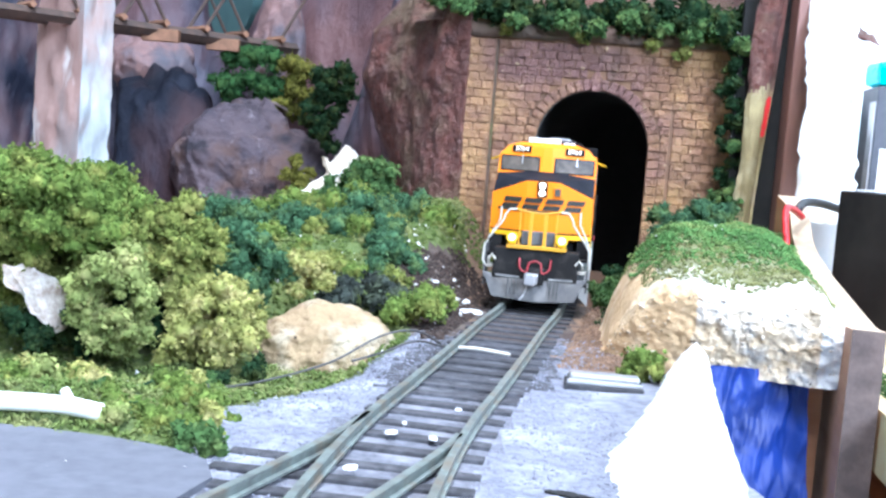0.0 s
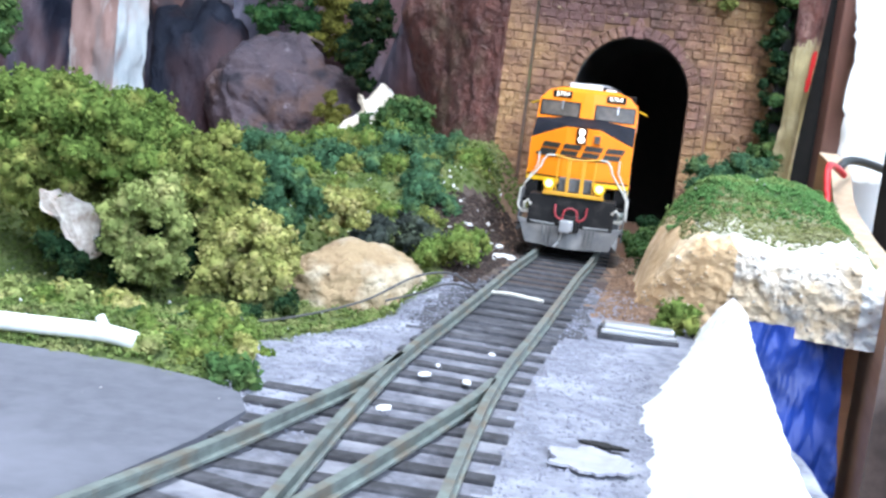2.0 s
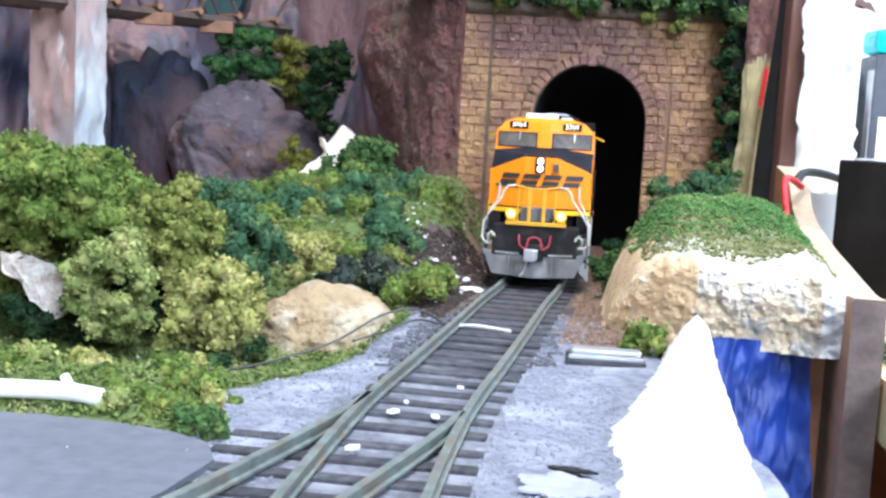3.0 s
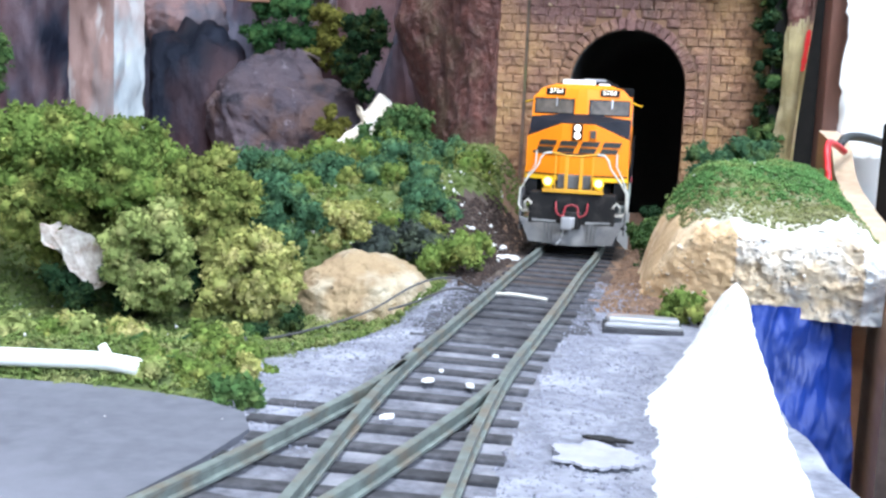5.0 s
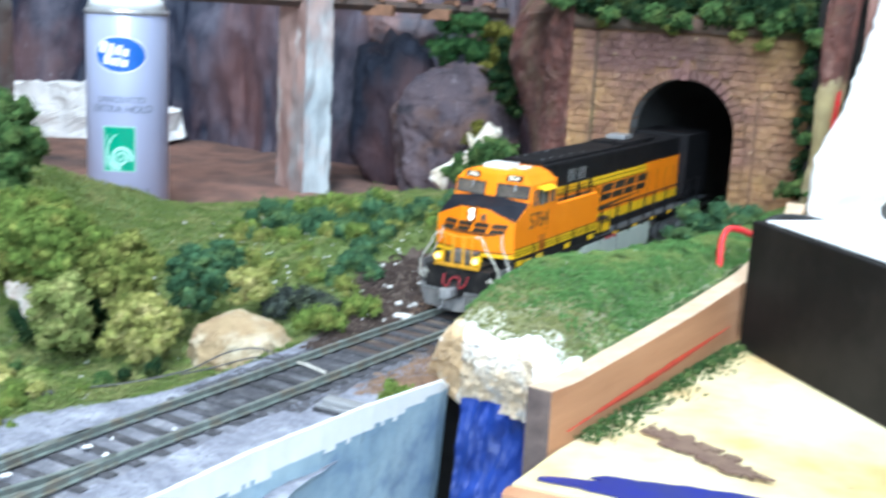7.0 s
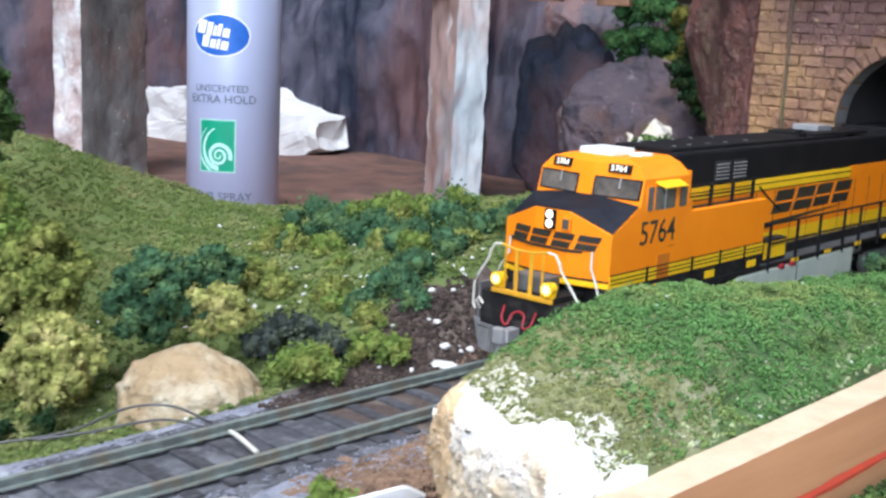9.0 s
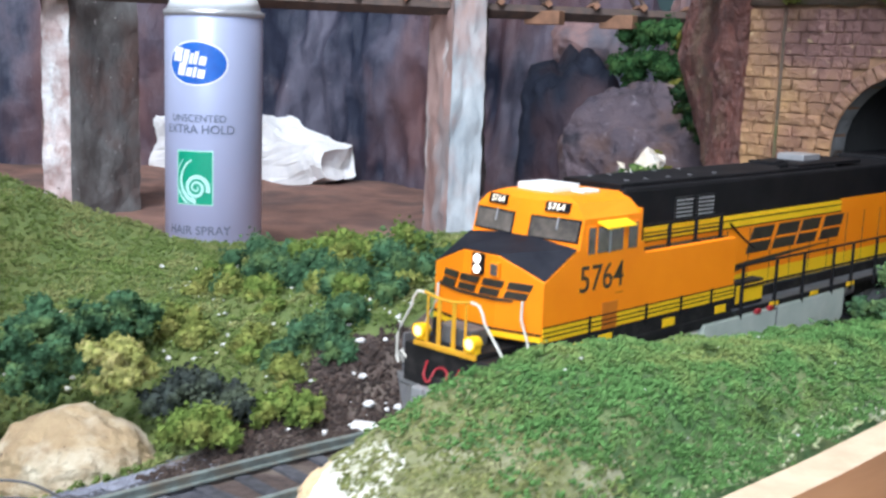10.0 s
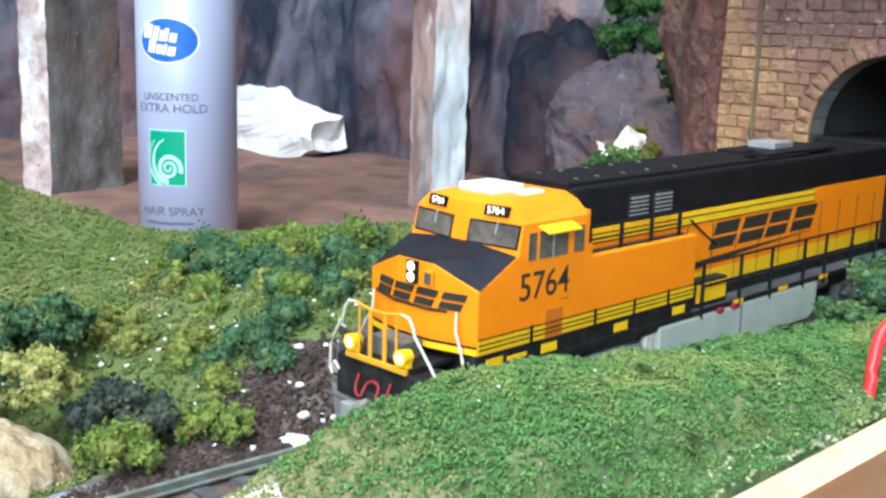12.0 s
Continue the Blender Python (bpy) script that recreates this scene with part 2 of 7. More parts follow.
M["teal_tank"] = mat("dull_teal_surface", (0.06, 0.13, 0.125), (0.04, 0.09, 0.09), rough=0.5, scale=30)
M["greybox"] = mat("dark_grey_printed_card", (0.075, 0.08, 0.10), (0.06, 0.065, 0.08), rough=0.45)
M["trestle"] = mat("brown_trestle_wood", (0.30, 0.15, 0.085), (0.18, 0.09, 0.05), rough=0.75, scale=120)
M["girder"] = mat("dark_rusty_girder", (0.05, 0.035, 0.03), (0.09, 0.055, 0.04), rough=0.7, scale=150)


M["strip"] = mat("yellowish_tan_plaster", (0.42, 0.34, 0.17), (0.28, 0.22, 0.11), rough=0.85, scale=70, bump=0.7, bump_scale=300, dist=0.001, c3=(0.55, 0.47, 0.30), scale3=40, streak=((0.24, 0.13, 0.10), 60.0, 0.3, 0.58, 0.70))
M["track_bed"] = mat("dark_grey_ballast", (0.20, 0.205, 0.24), (0.11, 0.11, 0.13), rough=0.95, scale=600, bump=1.0, bump_scale=900, dist=0.0006, c3=(0.30, 0.30, 0.33), scale3=90)
M["oily_bed"] = mat("oily_dark_ballast", (0.075, 0.075, 0.088), (0.038, 0.038, 0.045), rough=0.9, scale=600, bump=1.0, bump_scale=900, dist=0.0006, c3=(0.15, 0.15, 0.165), scale3=110)
M["walk_grey"] = mat("dusty_grey_frame", (0.060, 0.066, 0.074), (0.030, 0.032, 0.035), rough=0.7, scale=200)
M["pier_flake"] = mat("flaking_pink_white_plaster", (0.62, 0.52, 0.49), (0.40, 0.27, 0.24), rough=0.85, scale=70, bump=0.9, bump_scale=300, dist=0.002, c3=(0.74, 0.73, 0.71), scale3=45, spots=((0.16, 0.11, 0.10), 160.0, 0.66, 0.74))
M["crust"] = mat("tan_chunks_with_white_crust", (0.72, 0.54, 0.34), (0.80, 0.70, 0.56), rough=0.92, scale=90, bump=1.0, bump_scale=420, dist=0.0022, c3=(0.80, 0.78, 0.76), scale3=75, spots=((0.10, 0.085, 0.09), 480.0, 0.63, 0.70))
M["peach"] = mat("sandy_peach_plaster", (0.72, 0.52, 0.31), (0.58, 0.38, 0.20), rough=0.92, scale=130, bump=1.0, bump_scale=420, dist=0.0010, c3=(0.80, 0.66, 0.46), scale3=60, spots=((0.22, 0.13, 0.07), 420.0, 0.70, 0.78))
# shaded copy of the white plaster: blue shade painted into the colour
M["ramp_side"] = mat("blue_grey_shaded_plaster", (0.38, 0.50, 0.56), (0.20, 0.30, 0.40), rough=0.85, scale=40, bump=0.6, bump_scale=300, dist=0.001, c3=(0.06, 0.12, 0.28), scale3=32)
M["soil_red"] = mat("orange_brown_soil", (0.27, 0.165, 0.10), (0.15, 0.09, 0.06), rough=0.95, scale=300, bump=0.8, bump_scale=700, dist=0.001, island=0.35)
M["rock_pink"] = mat("dusky_pink_painted_rock", (0.30, 0.175, 0.16), (0.15, 0.10, 0.105), rough=0.6, scale=40, bump=0.9, bump_scale=160, dist=0.003, c3=(0.12, 0.115, 0.14), scale3=22)


def foam(name, c1, c2, c3):
    return mat(name, c1, c2, rough=0.97, scale=300, c3=c3, scale3=130, island=0.34, spec=0.1)


M["leaf_olive"] = foam("olive_foam", (0.165, 0.185, 0.045), (0.10, 0.13, 0.032), (0.26, 0.25, 0.075))
M["leaf_green"] = foam("bright_green_foam", (0.125, 0.175, 0.038), (0.078, 0.125, 0.028), (0.215, 0.225, 0.058))
M["leaf_yellow"] = foam("yellow_green_foam", (0.29, 0.28, 0.085), (0.185, 0.205, 0.058), (0.42, 0.365, 0.155))
M["leaf_spring"] = foam("spring_green_foam", (0.22, 0.25, 0.08), (0.145, 0.185, 0.055), (0.34, 0.33, 0.13))
M["leaf_foot"] = foam("mid_green_foam", (0.06, 0.115, 0.035), (0.035, 0.075, 0.026), (0.11, 0.16, 0.05))
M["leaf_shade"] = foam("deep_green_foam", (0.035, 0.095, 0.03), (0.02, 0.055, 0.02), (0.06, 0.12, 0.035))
M["leaf_moss"] = foam("brown_olive_foam", (0.13, 0.125, 0.022), (0.07, 0.072, 0.016), (0.19, 0.18, 0.04))
M["leaf_teal"] = foam("blue_green_foam", (0.052, 0.112, 0.055), (0.033, 0.078, 0.038), (0.10, 0.155, 0.055))
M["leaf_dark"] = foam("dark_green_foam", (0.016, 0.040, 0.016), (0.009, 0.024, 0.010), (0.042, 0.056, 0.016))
M["leaf_black"] = foam("charred_foam", (0.042, 0.052, 0.044), (0.025, 0.03, 0.027), (0.07, 0.085, 0.055))
M["grass"] = mat("grass_foam", (0.165, 0.212, 0.062), (0.108, 0.165, 0.044), rough=0.97, scale=300, c3=(0.28, 0.285, 0.115), scale3=70, island=0.28, spec=0.1, spots=((0.075, 0.10, 0.035), 130.0, 0.60, 0.74))
M["grass_hill"] = mat("hill_grass_foam", (0.125, 0.25, 0.078), (0.085, 0.19, 0.055), rough=0.97, scale=300, c3=(0.23, 0.28, 0.09), scale3=38, island=0.30, spec=0.1, spots=((0.055, 0.09, 0.028), 150.0, 0.60, 0.72))


# ---- building helpers ----
def add_box(bm, x0, x1, y0, y1, z0, z1, bevel=0.0):
    made = bmesh.ops.create_cube(bm, size=1.0, matrix=Matrix.Translation(((x0 + x1) / 2, (y0 + y1) / 2, (z0 + z1) / 2)) @ Matrix.Diagonal((abs(x1 - x0), abs(y1 - y0), abs(z1 - z0), 1)))
    if bevel:
        edges = list({e for v in made["verts"] for e in v.link_edges})
        bmesh.ops.bevel(bm, geom=edges, offset=bevel, segments=2, affect="EDGES", profile=0.6)


def box_bm(x0, x1, y0, y1, z0, z1, bevel=0.0):
    bm = bmesh.new()
    add_box(bm, x0, x1, y0, y1, z0, z1, bevel)
    return bm


def add_cyl(bm, p, q, r, r2=None, seg=16):
    p, q = Vector(p), Vector(q)
    d = q - p
    m = Matrix.Translation((p + q) / 2) @ d.to_track_quat("Z", "Y").to_matrix().to_4x4()
    bmesh.ops.create_cone(bm, cap_ends=True, segments=seg, radius1=r, radius2=r if r2 is None else r2, depth=d.length, matrix=m)


def add_tube(bm, pts, r, seg=8):
    pts = [Vector(p) for p in pts]
    rings = []
    for i, p in enumerate(pts):
        d = (pts[min(i + 1, len(pts) - 1)] - pts[max(i - 1, 0)]).normalized()
        side = d.cross(Vector((0, 0, 1)) if abs(d.z) < 0.95 else Vector((1, 0, 0))).normalized()
        up = side.cross(d)
        rings.append([bm.verts.new(p + r * (math.cos(2 * math.pi * k / seg) * side + math.sin(2 * math.pi * k / seg) * up)) for k in range(seg)])
    for a, b in zip(rings, rings[1:]):
        for k in range(seg):
            bm.faces.new((a[k], a[(k + 1) % seg], b[(k + 1) % seg], b[k]))
    bm.faces.new(rings[0])
    bm.faces.new(rings[-1][::-1])


def smooth_path(pts, n=6):
    out = []
    P = [Vector(p) for p in pts]
    P = [2 * P[0] - P[1]] + P + [2 * P[-1] - P[-2]]
    for i in range(1, len(P) - 2):
        a, b, c, d = P[i - 1:i + 3]
        for k in range(n):
            t = k / n
            out.append(0.5 * ((2 * b) + (c - a) * t + (2 * a - 5 * b + 4 * c - d) * t * t + (3 * b - a - 3 * c + d) * t ** 3))
    out.append(P[-2])
    return out


def add_prism(bm, outline, axis, lo, hi):
    """An outline of (u, v) pushed along an axis: 'x' gives (y, z), 'y' gives (x, z), 'z' gives (x, y)."""
    def at(u, v, w):
        return {"x": (w, u, v), "y": (u, w, v), "z": (u, v, w)}[axis]
    a = [bm.verts.new(at(u, v, lo)) for u, v in outline]
    b = [bm.verts.new(at(u, v, hi)) for u, v in outline]
    n = len(outline)
    for i in range(n):
        bm.faces.new((a[i], a[(i + 1) % n], b[(i + 1) % n], b[i]))
    bm.faces.new(a[::-1])
    bm.faces.new(b)


def finish(bm, name, smooth=False):
    bmesh.ops.recalc_face_normals(bm, faces=bm.faces)
    me = bpy.data.meshes.new(name)
    bm.to_mesh(me)
    bm.free()
    if smooth:
        me.shade_smooth()
    return me


def part(name, bm, material, parent, label="", smooth=False):
    me = finish(bm, name, smooth)
    me.materials.append(material)
    ob = new(name, me)
    ob.parent = parent
    if label:
        ob["label"] = label
    return ob


def thing(name, label, category, m=None, group="", kind=""):
    ob = new(name)
    ob.empty_display_size = 0.01
    if m is not None:
        ob.matrix_world = m
    return tagged(ob, label, category, group, kind)


def solid(name, bm, material, label, category, group="", kind="", smooth=False):
    me = finish(bm, name, smooth)
    me.materials.append(material)
    return tagged(new(name, me), label, category, group, kind)


def raw_mesh(name, V, Fa, k):
    """A mesh from arrays of vertices and faces of k corners."""
    me = bpy.data.meshes.new(name)
    V, Fa = np.asarray(V, dtype=np.float32), np.asarray(Fa, dtype=np.int32)
    me.vertices.add(len(V))
    me.vertices.foreach_set("co", V.ravel())
    me.loops.add(Fa.size)
    me.loops.foreach_set("vertex_index", Fa.ravel())
    me.polygons.add(len(Fa))
    me.polygons.foreach_set("loop_start", np.arange(0, Fa.size, k, dtype=np.int32))
    me.update(calc_edges=True)
    me.validate()
    return me


ICO = bmesh.new()
bmesh.ops.create_icosphere(ICO, subdivisions=1, radius=1.0)
ICO_V = np.array([v.co[:] for v in ICO.verts])
ICO_F = np.array([[v.index for v in f.verts] for f in ICO.faces])
ICO.free()
OCT_V = np.array([[1, 0, 0], [-1, 0, 0], [0, 1, 0], [0, -1, 0], [0, 0, 1], [0, 0, -1]], float)
OCT_F = np.array([[0, 2, 4], [2, 1, 4], [1, 3, 4], [3, 0, 4], [2, 0, 5], [1, 2, 5], [3, 1, 5], [0, 3, 5]])


TET_V = np.array([[1, 1, 1], [1, -1, -1], [-1, 1, -1], [-1, -1, 1]], float) * 0.75
TET_F = np.array([[0, 1, 2], [0, 3, 1], [0, 2, 3], [1, 3, 2]])


def granule_arrays(centres, sizes, rng, base="oct", flat=1.0, jitter=0.35):
    BV, BF = {"ico": (ICO_V, ICO_F), "oct": (OCT_V, OCT_F), "tet": (TET_V, TET_F)}[base]
    n = len(centres)
    q = rng.normal(size=(n, 4))
    q /= np.linalg.norm(q, axis=1)[:, None]
    w, x, y, z = q.T
    R = np.stack([np.stack([1 - 2 * (y * y + z * z), 2 * (x * y - z * w), 2 * (x * z + y * w)], -1),
                  np.stack([2 * (x * y + z * w), 1 - 2 * (x * x + z * z), 2 * (y * z - x * w)], -1),
                  np.stack([2 * (x * z - y * w), 2 * (y * z + x * w), 1 - 2 * (x * x + y * y)], -1)], 1)
    local = BV[None] * (1 + jitter * rng.uniform(-1, 1, (n, len(BV), 1))) * rng.uniform(0.4 if base == "tet" else 0.6, 1.35, (n, 1, 3))
    V = np.einsum("nij,nkj->nki", R, local) * np.asarray(sizes).reshape(-1, 1, 1)
    V[:, :, 2] *= flat
    V += np.asarray(centres)[:, None, :]
    Fa = BF[None] + (np.arange(n) * len(BV))[:, None, None]
    return V.reshape(-1, 3), Fa.reshape(-1, 3)


def granules(name, centres, sizes, rng, base="oct", flat=1.0, jitter=0.35):
    V, Fa = granule_arrays(centres, sizes, rng, base, flat, jitter)
    return raw_mesh(name, V, Fa, 3)


def sstep(a, b, x):
    t = np.clip((x - a) / (b - a), 0, 1)
    return t * t * (3 - 2 * t)


def fbm(x, y, z=0.0, octaves=4):
    return noise.fractal(Vector((x, y, z)), 1.0, 2.0, octaves)


# ---- ground ----
LOCO = Vector((0.0323, 0.3512, 0.0022))
HEAD = radians(8.2)
AX = Vector((math.sin(HEAD), math.cos(HEAD), 0))
MAIN = smooth_path([LOCO + AX * 0.34, LOCO + AX * 0.2, LOCO + AX * 0.1, LOCO, (0.0225, 0.303, 0), (0.0145, 0.262, 0), (0.0065, 0.222, 0), (-0.0005, 0.188, 0), (-0.0055, 0.155, 0), (-0.0095, 0.122, 0), (-0.014, 0.085, 0), (-0.017, 0.04, 0), (-0.019, -0.02, 0), (-0.02, -0.09, 0)], 8)
MAIN = [Vector((p.x, p.y, 0)) for p in MAIN]
SIDE = [Vector((p.x, p.y, 0)) for p in smooth_path([(0.0020, 0.200, 0), (-0.0040, 0.175, 0), (-0.0135, 0.148, 0), (-0.0225, 0.125, 0), (-0.037, 0.093, 0), (-0.056, 0.055, 0), (-0.082, 0.012, 0), (-0.115, -0.035, 0)], 8)]
MAIN_A = np.array([p[:2] for p in MAIN])
SIDE_A = np.array([p[:2] for p in SIDE])

CREST_X = [-0.60, -0.30, -0.24, -0.19, -0.15, -0.12, -0.10, -0.07, -0.04, -0.02, 0.05, 0.3]
CREST_Z = [0.045, 0.041, 0.0345, 0.0255, 0.0122, 0.0128, 0.0150, 0.0195, 0.0240, 0.0270, 0.029, 0.03]


def track_gap(x, y):
    return float(np.sqrt(((MAIN_A - (x, y)) ** 2).sum(1).min()))


def crest_y(x):
    return float(np.interp(x, [-0.6, -0.24, -0.19, -0.15, -0.10, -0.05, 0.0], [0.385, 0.390, 0.397, 0.420, 0.448, 0.455, 0.458]))


def ground_z(x, y):
    crest = float(np.interp(x, CREST_X, CREST_Z))
    yc = crest_y(x)
    t = min(1.0, max(0.0, (y - 0.315) / (yc - 0.315)))
    rise = 0.93 * math.sin(t * math.pi / 2) + 0.07 * float(sstep(0.22, 0.33, y))
    fall = float(sstep(yc + 0.002, yc + 0.05, y))
    z = (crest * rise - 0.0005) * (1 - fall) - 0.028 * fall
    z += 0.0014 * fbm(x * 45, y * 45) * (1 - fall) * float(sstep(0.018, 0.04, track_gap(x, y)))
    z += 0.0035 * fbm(x * 14 + 5, y * 14) * fall
    z -= 0.0105 * float(sstep(0.195, 0.255, y)) * (1 - float(sstep(0.280, 0.335, y))) * (1 - float(sstep(-0.02, 0.01, x)))
    near = 1 - float(sstep(0.017, 0.042, track_gap(x, y)))
    return z * (1 - near) - 0.0008 * near


def in_road(x, y):
    edge = np.interp(x, [-0.4, -0.071, -0.047, -0.034, -0.030, 0.01], [0.190, 0.171, 0.168, 0.160, 0.146, 0.110])
    return y < edge and x < -0.006


GX = np.unique(np.concatenate([np.linspace(-0.80, -0.25, 60), np.linspace(-0.25, 0.052, 112)]))
GY = np.unique(np.concatenate([np.linspace(-0.20, 0.12, 40), np.linspace(0.12, 0.47, 130), np.linspace(0.47, 1.0, 70)]))
GV = [(x, y, ground_z(x, y)) for y in GY for x in GX]
NX = len(GX)
GF, GMAT = [], []
for j in range(len(GY) - 1):
    for i in range(NX - 1):
        GF.append((j * NX + i, j * NX + i + 1, (j + 1) * NX + i + 1, (j + 1) * NX + i))
        x, y = (GX[i] + GX[i + 1]) / 2, (GY[j] + GY[j + 1]) / 2
        wob = 0.006 * fbm(x * 60, y * 60, 3.0)
        g = track_gap(x, y) + wob
        if y > crest_y(x) + 0.012 + wob:
            k = 3
        elif x > 0.012 and g > 0.017 and y > 0.256 + wob:
            k = 4
        elif x > 0.0 and g < 0.09 and y < 0.285 + wob:
            k = 1
        elif g < 0.024 + 0.010 * float(sstep(0.26, 0.18, y)) and y < 0.29:
            k = 1
        elif y > 0.29 and g < float(np.interp(y, [0.29, 0.33, 0.35, 0.38, 0.42], [0.022, 0.036, 0.044, 0.034, 0.022])) and y < 0.42:
            k = 2
        else:
            k = 0
        if k == 1 and min(g, math.sqrt(((SIDE_A - (x, y)) ** 2).sum(1).min())) < 0.0135 + wob * 0.5:
            k = 5
        if k in (1, 5) and g < 0.019 + 2 * wob + 0.003 * fbm(x * 150, y * 150) and 0.226 + 4 * wob + 0.012 * fbm(x * 90, y * 90, 6.0) < y < 0.30:
            k = 6
        GMAT.append(k)
ground_me = raw_mesh("ground", GV, GF, 4)
M["grass_base"] = mat("painted_grass_base", (0.125, 0.165, 0.045), (0.085, 0.125, 0.033), rough=0.95, scale=300, bump=0.8, bump_scale=700, dist=0.001, c3=(0.12, 0.14, 0.035), scale3=40)
M["soil_base"] = mat("brown_soil_base", (0.10, 0.068, 0.055), (0.05, 0.034, 0.03), rough=0.95, scale=400, bump=1.0, bump_scale=800, dist=0.001, c3=(0.16, 0.125, 0.10), scale3=70)
for k in ("grass_base", "ballast", "soil_base", "canyon", "soil_red", "track_bed", "oily_bed"):
    ground_me.materials.append(M[k])
ground_me.polygons.foreach_set("material_index", np.array(GMAT, dtype=np.int32))
ground_me.shade_smooth()
tagged(new("ground", ground_me), "model railway scenery base with grass, grey ballast and canyon floor", "ground", kind="structure")

# the grey road sheet beside the track
bm = bmesh.new()
road_outline = [(-0.42, 0.188), (-0.20, 0.179), (-0.071, 0.171), (-0.060, 0.1705), (-0.047, 0.168), (-0.038, 0.1650), (-0.031, 0.160), (-0.0285, 0.152), (-0.032, 0.138), (-0.042, 0.110), (-0.062, 0.075), (-0.085, 0.035), (-0.115, -0.02), (-0.15, -0.10), (-0.42, -0.10)]
add_prism(bm, road_outline, "z", -0.003, 0.0004)
solid("road", bm, M["road"], "flat grey foam road sheet beside the turnout", "road", kind="structure")

# ---- tunnel portal: mortar slab with an arched opening, stones laid on it ----
PX0, PX1, PZ1 = 0.0075, 0.137, 0.113
ACX, ASZ, AR = 0.0715, 0.0545, 0.0272
RING = 0.0056
portal = thing("tunnel_portal", "tan cut-stone tunnel portal with a round arch", "tunnel portal", pose(ACX, 0.546, 0, 0, 0, -9) @ pose(-ACX, 0, 0))


def portal_outline():
    pts = [(PX0, -0.03), (ACX - AR, -0.03)]
    pts += [(ACX - AR * math.cos(a), ASZ + AR * math.sin(a)) for a in np.linspace(0, math.pi, 25)]
    return pts + [(ACX + AR, -0.03), (PX1, -0.03), (PX1, PZ1), (PX0, PZ1)]


bm = bmesh.new()
add_prism(bm, portal_outline(), "y", 0.0, 0.008)
part("mortar_wall", bm, M["mortar"], portal)
rng = np.random.default_rng(4)


def stone_bm(w, h, d=0.0011, bm=None, m=None):
    """A hewn stone: a pillowed, uneven front on a flat back."""
    bm = bm or bmesh.new()
    m = m or Matrix()
    def at(x, y, z):
        return bm.verts.new(m @ Vector((x, y, z)))
    j = lambda a: rng.uniform(-a, a)
    back = [at(sx * w / 2, 0.0005, sz * h / 2) for sx, sz in ((-1, -1), (1, -1), (1, 1), (-1, 1))]
    mid = [at(sx * w / 2 * 0.98 + j(0.00012), -d * 0.62, sz * h / 2 * 0.97 + j(0.00012)) for sx, sz in ((-1, -1), (1, -1), (1, 1), (-1, 1))]
    top = [at(sx * w / 2 * 0.84 + j(0.0003), -d + j(d * 0.16), sz * h / 2 * 0.82 + j(0.0002)) for sx, sz in ((-1, -1), (1, -1), (1, 1), (-1, 1))]
    for a, b in ((back, mid), (mid, top)):
        for k in range(4):
            bm.faces.new((a[k], a[(k + 1) % 4], b[(k + 1) % 4], b[k]))
    c = at(j(w * 0.2), -d * 1.03 + j(d * 0.14), j(h * 0.15))
    for k in range(4):
        bm.faces.new((top[k], top[(k + 1) % 4], c))
    return bm


def stone_mesh(w, h, d=0.0011):
    me = finish(stone_bm(w, h, d), "brick")
    me.materials.append(M["brick"])
    return me


# voussoirs round the arch
for i in range(23):
    a = math.pi * (i + 0.5) / 23
    if i == 11:
        continue
    ob = new("brick", stone_mesh(RING, math.pi * (AR + 0.002) / 23 * 0.96, 0.0017))
    ob.parent = portal
    r = AR + RING / 2
    ob.matrix_basis = pose(ACX - r * math.cos(a), 0, ASZ + r * math.sin(a)) @ pose(0, 0, 0, 0, math.degrees(a), 0)
for i in range(13):
    for k in (-1, 1):
        ob = new("brick", stone_mesh(RING, 0.0040, 0.0017))
        ob.parent = portal
        ob.matrix_basis = pose(ACX + k * (AR + RING / 2), 0, ASZ - 0.0022 - 0.0042 * i)
bm = bmesh.new()
add_prism(bm, [(ACX - 0.0018, ASZ + AR - 0.0005), (ACX + 0.0018, ASZ + AR - 0.0005), (ACX + 0.0026, ASZ + AR + 0.006), (ACX + 0.0004, ASZ + AR + 0.0105), (ACX - 0.0022, ASZ + AR + 0.0065)], "y", -0.0028, 0.0)
part("keystone", bm, M["brick"], portal)
